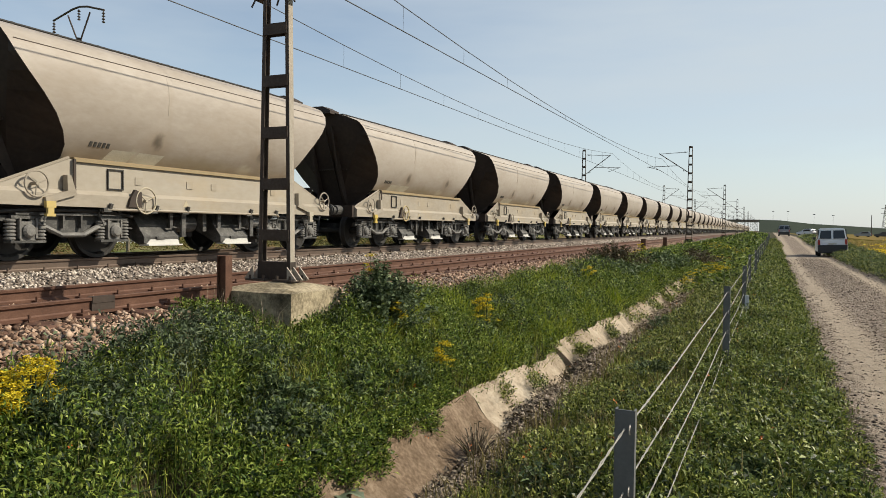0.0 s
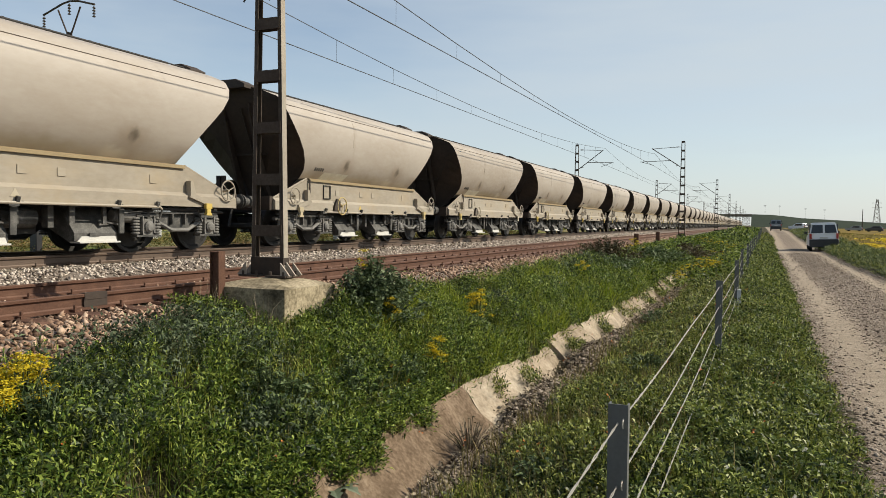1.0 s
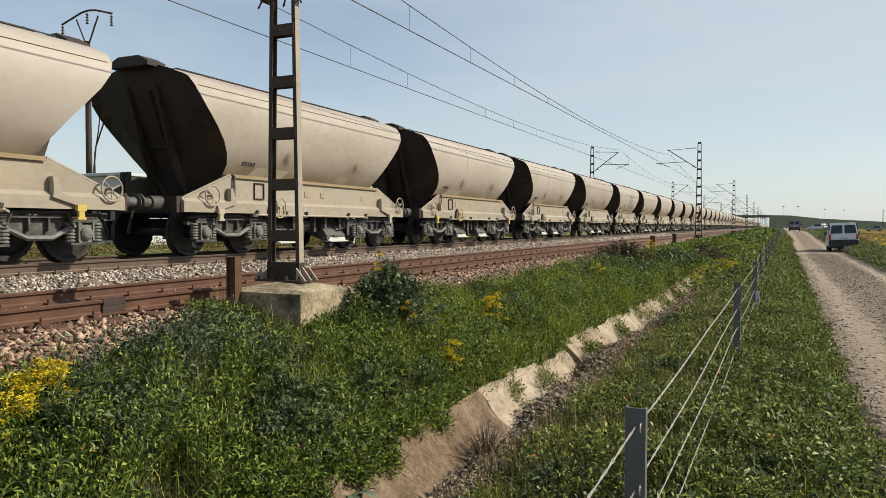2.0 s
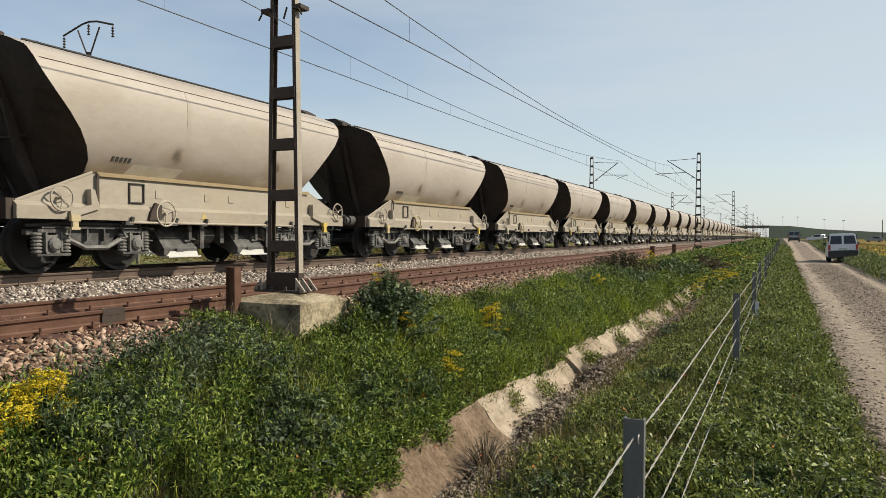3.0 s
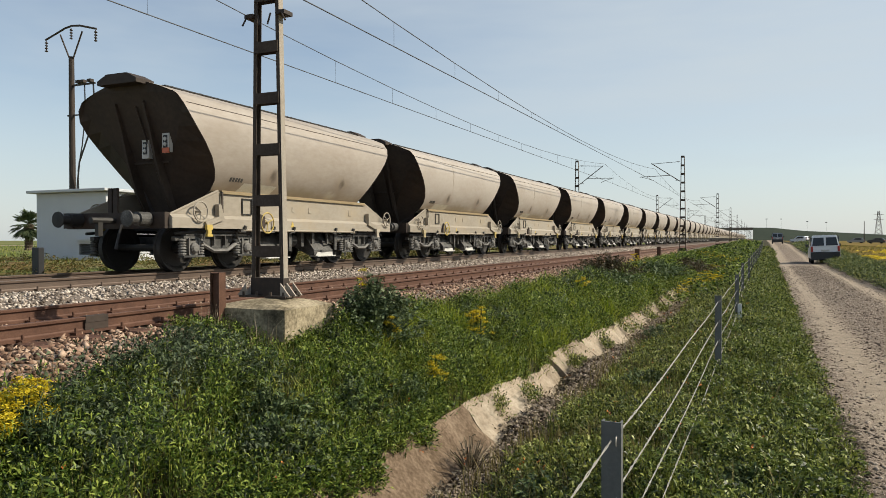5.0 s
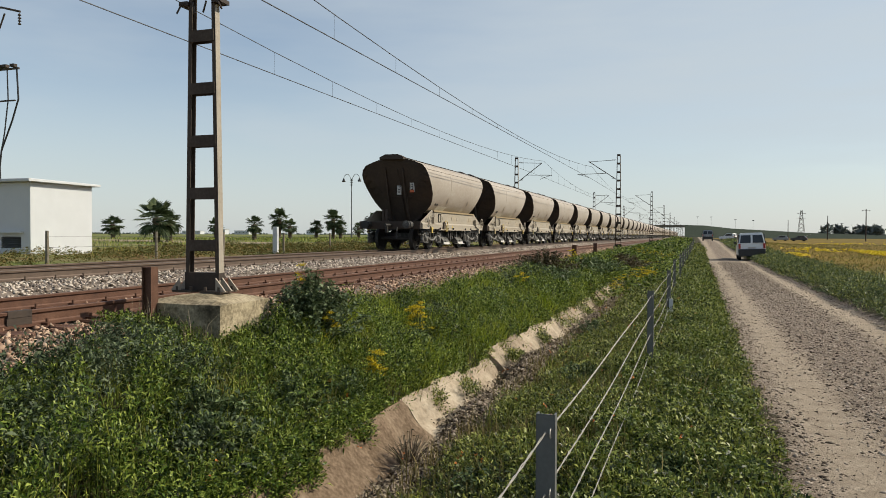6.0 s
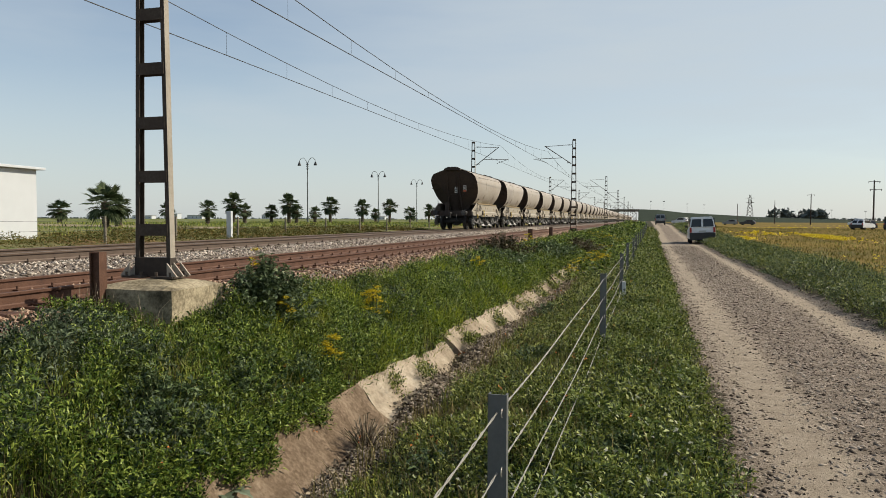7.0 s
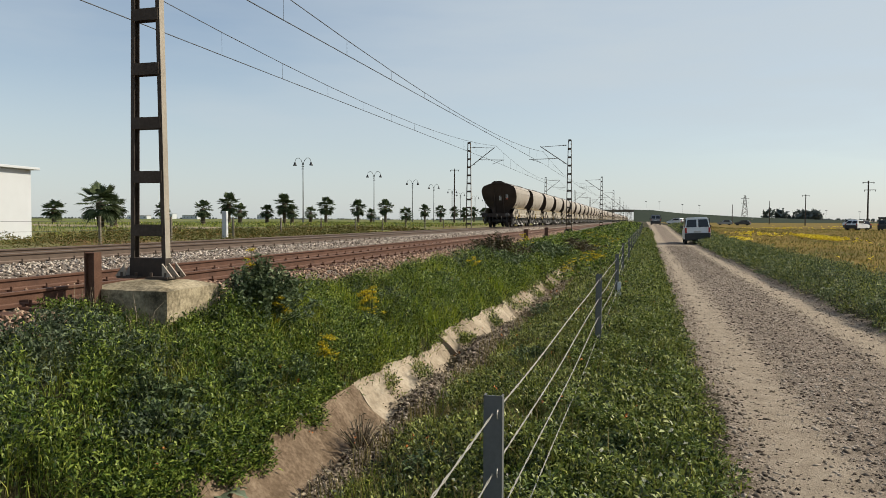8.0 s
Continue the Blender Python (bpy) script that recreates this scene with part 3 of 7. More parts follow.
def skirt_part(wagon, s):
    bm = bmesh.new()
    poly = [(0.62, 0.86), (PITCH - 0.62, 0.86), (PITCH - 0.62, 1.04), (PITCH - 2.0, 1.58), (2.0, 1.58), (0.62, 1.04)]
    lo, hi = sorted((s * 1.19, s * 1.245))
    prism(bm, poly, "x", lo, hi)
    skirt = part("side_sill", bm, M_SKIRT, wagon)
    bm = bmesh.new()
    prism(bm, [(s * 1.248, 0.84), (s * 1.325, 0.84), (s * 1.325, 1.035), (s * 1.248, 1.10)], "y", 0.66, PITCH - 0.66)
    part("sill_flange", bm, M_SKIRT, skirt)
    bm = bmesh.new()
    box(bm, (s * 1.06, PITCH / 2, 1.595), (0.44, PITCH - 4.1, 0.03))
    box(bm, (s * 1.28, PITCH / 2, 1.57), (0.02, PITCH - 4.1, 0.055))
    part("ledge", bm, M_EDGE, skirt, "ochre dusty ledge")
    for e in (0, 1):
        bm = bmesh.new()
        y0, y1 = (2.0, 0.62) if e == 0 else (PITCH - 2.0, PITCH - 0.62)
        rod(bm, (s * 1.22, y0, 1.60), (s * 1.22, y1, 1.06), 0.025, 6)
        part("sloping_edge", bm, M_SKIRT, skirt)
    for y in (2.62, 3.6, 4.35, 6.15, 7.0):
        bm = bmesh.new()
        box(bm, (s * 1.33, y, 0.80), (0.05, 0.16, 0.06))
        box(bm, (s * 1.355, y + 0.05, 0.86), (0.05, 0.05, 0.10), (0, 20, 0))
        rod(bm, (s * 1.29, y - 0.1, 0.79), (s * 1.35, y + 0.14, 0.83), 0.016, 6)
        part("hook", bm, M_BOGIE, skirt)
    bm = bmesh.new()
    tube(bm, [(s * 1.30, 2.55, 0.78), (s * 1.345, 2.65, 0.815), (s * 1.345, 7.10, 0.815), (s * 1.30, 7.20, 0.78)], 0.024, 8)
    part("brake_pipe", bm, M_SKIRT, skirt)
    bm = bmesh.new()
    prism(bm, [(3.02, 0.86), (3.30, 0.86), (3.30, 1.12), (3.16, 1.16), (3.06, 1.00)], "x", *sorted((s * 1.326, s * 1.38)))
    part("wheel_bracket", bm, M_DARK, skirt, "dark brake wheel bracket")
    bm = bmesh.new()
    prism(bm, [(4.30, 0.90), (4.46, 0.90), (4.38, 1.03)], "x", *sorted((s * 1.326, s * 1.330)))
    part("warning_triangle", bm, M_YELLOW, skirt, "worn yellow warning triangle")
    for y, w, h in ((3.35, 0.16, 0.13), (4.55, 0.16, 0.13), (5.2, 0.14, 0.13), (7.05, 0.15, 0.15)):
        bm = bmesh.new()
        box(bm, (s * 1.249, y, 1.31), (0.016, w, h))
        part("marking_plate", bm, M_SKIRT, skirt)
    bm = bmesh.new()
    for dz, dy, hh, ww in ((0.16, 0, 0.02, 0.32), (-0.16, 0, 0.02, 0.32), (0, 0.15, 0.32, 0.02), (0, -0.15, 0.32, 0.02)):
        box(bm, (s * 1.258, 2.85 + dy, 1.31 + dz), (0.03, ww, hh))
    part("card_frame", bm, M_UNDER, skirt, "black square card frame")
    return skirt


def handwheel_part(wagon, s, y, z, r, mat, label):
    bm = bmesh.new()
    x = s * 1.37
    ring(bm, (x, y, z), "x", r, 0.016, 24, 6)
    for k in range(3):
        a = 2.1 * k + 0.4
        rod(bm, (x, y, z), (x, y + r * math.cos(a), z + r * math.sin(a)), 0.011, 6)
    rod(bm, (s * 1.23, y, z), (x + s * 0.02, y, z), 0.025, 8)
    return part("handwheel", bm, mat, wagon, label)


def bracket_part(wagon, s, y, f):
    bm = bmesh.new()
    box(bm, (s * 1.33, y, 0.99), (0.09, 0.52, 0.10), (f * 16, 0, 0))
    prism(bm, [(y - 0.06 + f * 0.18, 1.02), (y + 0.10 + f * 0.18, 1.02), (y + 0.0 + f * 0.18, 1.32), (y - 0.07 + f * 0.18, 1.32)], "x", *sorted((s * 1.26, s * 1.37)))
    ob = part("step_bracket", bm, M_SKIRT, wagon)
    bm = bmesh.new()
    box(bm, (s * 1.39, y - f * 0.2, 0.86), (0.06, 0.16, 0.10))
    box(bm, (s * 1.39, y - f * 0.2, 0.76), (0.05, 0.10, 0.10))
    box(bm, (s * 1.39, y - f * 0.2, 0.70), (0.06, 0.15, 0.04))
    part("tow_hook", bm, M_YELLOW, ob, "worn yellow tow hook")


def bogie_part(wagon, yc):
    """Cast frame with two wheelsets; each axle sprung by coils beside the axle box."""
    bm = bmesh.new()
    for s in (-1, 1):
        x = s * 1.06
        # fish-bellied side beam
        poly = [(-1.15, 0.60), (-0.45, 0.60), (-0.28, 0.42), (0.28, 0.42), (0.45, 0.60), (1.15, 0.60), (1.15, 0.68), (0.5, 0.72), (-0.5, 0.72), (-1.15, 0.68)]
        poly = [(yc + a, b) for a, b in poly]
        prism(bm, poly, "x", x - 0.05, x + 0.05)
        box(bm, (s * 1.14, yc - 0.16, 0.60), (0.10, 0.03, 0.2))
        box(bm, (s * 1.14, yc + 0.16, 0.60), (0.10, 0.03, 0.2))
        box(bm, (s * 1.12, yc, 0.72), (0.14, 1.9, 0.04))
        for q in (-1, 1):
            box(bm, (s * 1.13, yc + q * 0.775, 0.66), (0.16, 0.52, 0.05))
            box(bm, (s * 1.15, yc + q * 0.775, 0.30), (0.16, 0.56, 0.035))
            rod(bm, (s * 1.22, yc + q * 0.55, 0.55), (s * 1.22, yc + q * 0.45, 0.78), 0.018, 6)
    box(bm, (0, yc, 0.58), (2.0, 0.34, 0.2))
    bogie = part("bogie", bm, M_BOGIE, wagon, "dusty grey cast bogie")
    for s in (-1, 1):
        bm = bmesh.new()
        tube(bm, [(s * 1.16, yc - 0.72, 0.62), (s * 1.17, yc - 0.42, 0.50), (s * 1.18, yc - 0.2, 0.40), (s * 1.18, yc + 0.2, 0.40), (s * 1.17, yc + 0.42, 0.50), (s * 1.16, yc + 0.72, 0.62)], 0.042, 6)
        part("belly_bar", bm, M_BOGIE_PALE, bogie, "pale curved bogie bar")
        for q in (-1, 1):
            yw = yc + q * 0.775
            bm = bmesh.new()
            box(bm, (s * 1.13, yw, 0.46), (0.16, 0.24, 0.28))
            lathe(bm, (s * 1.20, yw, 0.46), [(0.10, 0.0), (0.105, s * 0.05), (0.07, s * 0.08), (0.0, s * 0.085)], 12, "x")
            box(bm, (s * 1.20, yw - 0.13, 0.50), (0.06, 0.03, 0.30))
            box(bm, (s * 1.20, yw + 0.13, 0.50), (0.06, 0.03, 0.30))
            part("axle_box", bm, M_BOGIE_PALE, bogie)
            for d in (-0.24, 0.24):
                bm = bmesh.new()
                prof = [(0.0, 0.31), (0.07, 0.315)]
                for h in range(6):
                    prof += [(0.050, 0.325 + 0.052 * h), (0.080, 0.340 + 0.052 * h), (0.080, 0.358 + 0.052 * h)]
                prof += [(0.05, 0.64), (0.0, 0.645)]
                lathe(bm, (s * 1.15, yw + d, 0), prof, 12)
                part("coil_spring", bm, M_BOGIE_PALE, bogie)
    return bogie


def wheelset_mesh():
    bm = bmesh.new()
    rod(bm, (-1.1, 0, 0), (1.1, 0, 0), 0.075, 12)
    for s in (-1, 1):
        prof = [(0.08, s * 0.70), (0.12, s * 0.76), (0.36, s * 0.745), (0.40, s * 0.80), (0.455, s * 0.80), (0.46, s * 0.70), (0.485, s * 0.685), (0.485, s * 0.66), (0.40, s * 0.665), (0.34, s * 0.71), (0.12, s * 0.70)]
        lathe(bm, (0, 0, 0), prof, 28, "x")
        for k in range(6):
            a = k * math.pi / 3
            rod(bm, (s * 0.742, 0.22 * math.cos(a), 0.22 * math.sin(a)), (s * 0.756, 0.22 * math.cos(a), 0.22 * math.sin(a)), 0.035, 8)
    return bm


def chute_part(wagon, y, s):
    """A discharge chute: a sloping box with a bright worn lip."""
    bm = bmesh.new()
    prism(bm, [(s * 0.35, 1.0), (s * 0.35, 0.55), (s * 1.05, 0.22), (s * 1.18, 0.24), (s * 1.18, 0.36), (s * 0.85, 0.78), (s * 0.85, 1.0)], "y", y - 0.42, y + 0.42)
    ob = part("discharge_chute", bm, M_BOGIE, wagon)
    bm = bmesh.new()
    prism(bm, [(s * 1.05, 0.20), (s * 1.28, 0.20), (s * 1.28, 0.225), (s * 1.05, 0.225)], "y", y - 0.40, y + 0.40)
    prism(bm, [(y - 0.40, 0.21), (y + 0.40, 0.21), (y + 0.36, 0.31), (y - 0.30, 0.31)], "x", *sorted((s * 1.19, s * 1.205)))
    part("chute_lip", bm, M_CHUTE, ob, "bright worn chute lip")
    bm = bmesh.new()
    box(bm, (s * 1.21, y - 0.06, 0.335), (0.03, 0.20, 0.05))
    part("chute_stop", bm, M_BOGIE, ob)
    bm = bmesh.new()
    box(bm, (s * 1.22, y + 0.47, 0.60), (0.03, 0.10, 0.5))
    part("chute_hanger", bm, M_BOGIE, ob)


def build_wagon():
    w = thing("hopper_wagon", "dusty cream hopper wagon with dark sloping ends, on rails", "freight wagon", group="wagons of the train")
    tank_part(w)
    # seam along the shoulder and ring welds, standing just proud of the tank
    for s in (-1, 1):
        bm = bmesh.new()
        rod(bm, (s * 1.36, 1.0, 3.20), (s * 1.36, PITCH - 1.0, 3.20), 0.008, 5)
        part("shoulder_seam", bm, M_MAST, w)
        for y in (3.85,):
            bm = bmesh.new()
            tube(bm, [(s * (x + 0.002), y, z) for x, z, _ in RIM[5:9]], 0.004, 4)
            part("ring_weld", bm, M_TANK, w)
    for flip in (False, True):
        end_part(w, flip)
    for s in (-1, 1):
        skirt_part(w, s)
        handwheel_part(w, s, 3.4, 0.98, 0.22, M_YELLOW, "yellow-rimmed brake handwheel")
        handwheel_part(w, s, PITCH - 0.95, 1.18, 0.20, M_SKIRT, "cream brake handwheel")
        handwheel_part(w, s, 1.35, 1.16, 0.19, M_SKIRT, "cream brake handwheel")
        bracket_part(w, s, 1.75, 1)
        bracket_part(w, s, PITCH - 1.75, -1)
        for y in (3.35, 5.3):
            chute_part(w, y + 0.6, s)
    # roof walk with its end plates and edge rail
    bm = bmesh.new()
    box(bm, (0, PITCH / 2, 3.69), (0.7, PITCH - 3.0, 0.03))
    for k in range(9):
        box(bm, (0, 1.7 + k * (PITCH - 3.4) / 8, 3.67), (0.7, 0.05, 0.08))
    part("roof_walk", bm, M_UNDER, w)
    for e in (0, 1):
        bm = bmesh.new()
        y = 0.90 if e == 0 else PITCH - 0.90
        f = 1 if e == 0 else -1
        prism(bm, [(-0.50, 3.58), (0.50, 3.58), (0.50, 3.66), (0.26, 3.775), (-0.26, 3.775), (-0.50, 3.66)], "y", *sorted((y - f * 0.28, y + f * 0.16)))
        part("roof_end_cap", bm, M_DARK, w, "dark roof hatch cap")
    bm = bmesh.new()
    for s in (-1, 1):
        rod(bm, (s * 0.55, 1.3, 3.63), (s * 0.55, PITCH - 1.3, 3.63), 0.012, 6)
    part("roof_rail", bm, M_UNDER, w)
    # frame under the body
    bm = bmesh.new()
    box(bm, (0, PITCH / 2, 1.0), (0.5, PITCH - 1.3, 0.22))
    prism(bm, [(-1.05, 1.52), (1.05, 1.52), (0.55, 0.62), (-0.55, 0.62)], "y", 3.1, PITCH - 3.1)
    for y in (2.1, PITCH - 2.1):
        box(bm, (0, y, 0.86), (2.3, 0.5, 0.12))
    box(bm, (0, PITCH / 2, 0.52), (1.6, 0.35, 0.35))
    part("underframe", bm, M_UNDER, w)
    bm = bmesh.new()
    rod(bm, (0.9, 4.35, 0.60), (0.9, 4.95, 0.60), 0.16, 14)
    box(bm, (1.0, 5.15, 0.66), (0.14, 0.1, 0.42))
    box(bm, (1.15, 4.50, 0.68), (0.05, 0.08, 0.36))
    box(bm, (1.15, 5.45, 0.68), (0.05, 0.10, 0.34))
    part("brake_cylinder", bm, M_BOGIE, w)
    bm = bmesh.new()
    lathe(bm, (1.06, 0, 0.66), [(0.0, 6.28), (0.09, 6.30), (0.13, 6.36), (0.13, 6.82), (0.09, 6.88), (0.0, 6.90)], 16, "y")
    part("air_reservoir", bm, M_BOGIE_PALE, w, "dusty grey air reservoir")
    for y in (2.98, 4.15, 6.05, 7.0):
        bm = bmesh.new()
        box(bm, (1.18, y, 0.68), (0.04, 0.07, 0.34))
        rod(bm, (1.18, y, 0.54), (1.10, y + 0.35, 0.50), 0.018, 6)
        part("frame_hanger", bm, M_BOGIE, w)
    for s in (-1, 1):
        bm = bmesh.new()
        tube(bm, [(s * 1.16, 0.9, 0.74), (s * 1.20, 1.5, 0.78), (s * 1.20, 2.7, 0.78), (s * 1.16, 3.3, 0.70)], 0.03, 6)
        part("brake_linkage", bm, M_UNDER, w)
        bm = bmesh.new()
        tube(bm, [(s * 1.16, PITCH - 0.9, 0.74), (s * 1.20, PITCH - 1.5, 0.78), (s * 1.20, PITCH - 2.7, 0.78), (s * 1.16, PITCH - 3.3, 0.70)], 0.03, 6)
        part("brake_linkage", bm, M_UNDER, w)
    for e in (0, 1):
        f = 1 if e == 0 else -1
        y = 0 if e == 0 else PITCH
        bm = bmesh.new()
        box(bm, (0, y + f * 0.62, 0.98), (2.5, 0.14, 0.30))
        prism(bm, [(-1.3, 0.84), (-1.05, 0.84), (-1.05, 1.14), (-1.3, 1.14)], "y", *sorted((y + f * 0.5, y + f * 0.7)))
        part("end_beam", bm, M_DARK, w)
        for s in (-1, 1):
            bm = bmesh.new()
            lathe(bm, (s * 0.875, y, 1.0), [(0.0, f * 0.02), (0.15, f * 0.03), (0.155, f * 0.05), (0.09, f * 0.07), (0.09, f * 0.25), (0.13, f * 0.26), (0.13, f * 0.52)], 16, "y")
            part("buffer", bm, M_BOGIE if s > 0 else M_UNDER, w)
        bm = bmesh.new()
        rod(bm, (0, y + f * 0.02, 0.98), (0, y + f * 0.55, 0.98), 0.06, 8)
        box(bm, (0, y + f * 0.2, 0.86), (0.09, 0.1, 0.34))
        rod(bm, (0.35, y + f * 0.4, 0.9), (0.40, y + f * 0.22, 0.45), 0.03, 6)
        part("coupler", bm, M_UNDER, w)
        bm = bmesh.new()
        for s in (-0.42, -0.28):
            box(bm, (s, y + f * 0.85, 1.35), (0.10, 0.06, 0.55))
        box(bm, (-0.35, y + f * 0.88, 1.35), (0.2, 0.03, 0.5))
        part("end_post", bm, M_DARK, w)
        bm = bmesh.new()
        box(bm, (0.0, y + f * (plate_y(2.15) - 0.02), 2.15), (1.1, 0.04, 0.04))
        rod(bm, (0.20, y + f * (plate_y(1.3) - 0.03), 1.3), (0.12, y + f * (plate_y(3.2) - 0.03), 3.2), 0.02, 6)
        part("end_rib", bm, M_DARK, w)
        for rx in (-0.40, 0.34):
            bm = bmesh.new()
            rib = [(1.16, 0.10), (1.55, 0.20), (2.20, 0.17), (2.75, 0.09), (3.28, 0.05)]
            wall = [(y + f * plate_y(z), z) for z, _ in rib]
            edge = [(y + f * (plate_y(z) - d), z) for z, d in rib]
            prism(bm, wall + edge[::-1], "x", rx - 0.03, rx + 0.03)
            part("end_stiffener", bm, M_DARK, w)
    bm = bmesh.new()
    box(bm, (1.29, 2.05, 1.27), (0.02, 0.045, 0.62))
    part("corner_post", bm, M_DARK, w)
    # faded panels whose writing cannot be read, and a rubbed line of it beside them
    for y, wd in ((3.02, 0.50), (3.62, 0.58)):
        bm = bmesh.new()
        rows = []
        for k in range(5):
            z = 1.63 + 0.045 * k
            x = float(np.interp(z, [p[1] for p in RIM], [p[0] for p in RIM])) + 0.006
            rows.append([bm.verts.new((x, y - wd / 2 + 0.10 * k / 4, z)), bm.verts.new((x, y + wd / 2 + 0.10 * k / 4, z))])
        for a, b in zip(rows[:-1], rows[1:]):
            bm.faces.new((a[0], a[1], b[1], b[0]))
        part("faded_panel", bm, M_PATCH, w, "pale faded panel")
    for k in range(5):
        bm = bmesh.new()
        x = float(np.interp(1.86, [p[1] for p in RIM], [p[0] for p in RIM]))
        box(bm, (x + 0.002, 2.42 + 0.085 * k, 1.86), (0.012, 0.05, 0.09), (0, 30, 0))
        part("rubbed_mark", bm, M_BOGIE, w)
    for yc in (2.1, PITCH - 2.1):
        b = bogie_part(w, yc)
        for q in (-1, 1):
            ws = part("wheelset", wheelset_mesh(), M_UNDER, b) if "wheel" not in SHARED else None
            if ws is None:
                ws = new("wheelset", SHARED["wheel"])
                ws.parent = b
            SHARED["wheel"] = ws.data
            ws.location = (0, yc + q * 0.775, 0.46)
    return w


SHARED = {}
N_WAGONS = 62
wagon0 = build_wagon()
WAGONS = [wagon0] + [copy_thing(wagon0, Matrix.Identity(4)) for _ in range(15)]
# the front of the train never comes near: the same wagon without its smallest parts
front = copy_thing(wagon0, Matrix.Identity(4))
for o in list(front.children_recursive):
    if o.name.split(".")[0] in {"coil_spring", "axle_box", "hook", "marking_plate", "chute_hanger", "sloping_edge", "tow_hook", "chute_stop", "card_frame", "ring_weld",
                                "belly_bar", "end_rib", "end_post", "coupler", "faded_panel", "rubbed_mark", "end_stiffener", "frame_hanger", "brake_linkage", "brake_pipe", "wheel_bracket", "warning_triangle", "air_reservoir", "shoulder_seam", "chute_lip", "step_bracket", "buffer"}:
        bpy.data.objects.remove(o)
WAGONS += [front] + [copy_thing(front, Matrix.Identity(4)) for _ in range(N_WAGONS - 17)]
tagged(wagon0, "last dusty cream hopper wagon with tail lamps on its dark end")


def tail_lamp(wagon, x, z, name, plates):
    back = plate_y(z) - 0.04
    bm = bmesh.new()
    box(bm, (x, back, z), (0.17, 0.10, 0.36))
    lamp = part(name, bm, plates[0], wagon, "tail lamp plate on the dark end wall")
    bm = bmesh.new()
    box(bm, (x, back - 0.05, z + 0.02), (0.10, 0.03, 0.24))
    part("lens_mount", bm, M_BLACK, lamp)
    bm = bmesh.new()
    lathe(bm, (x, back - 0.065, z + 0.07), [(0.0, -0.02), (0.035, -0.015), (0.04, 0.0)], 12, "y")
    lathe(bm, (x, back - 0.065, z - 0.03), [(0.0, -0.02), (0.035, -0.015), (0.04, 0.0)], 12, "y")
    part("lens", bm, M_CHUTE, lamp)
    if plates[1]:
        bm = bmesh.new()
        box(bm, (x, back - 0.04, z - 0.15), (0.17, 0.03, 0.10))
        part("red_plate", bm, plates[1], lamp, "orange-red reflector")


M_RED = material("red_reflector", [(0.50, 0.09, 0.03), (0.62, 0.14, 0.05)], 6, 0.4, bump=0)
tail_lamp(WAGONS[0], 0.10, 2.40, "tail_lamp", (M_CHUTE, None))
tail_lamp(WAGONS[0], 0.66, 2.50, "tail_lamp", (M_CHUTE, M_RED))


# ---- overhead line masts ----
def mast_legs(z):
    """Half spread of the legs at a height over the foot."""
    return 0.222 - 0.0165 * z


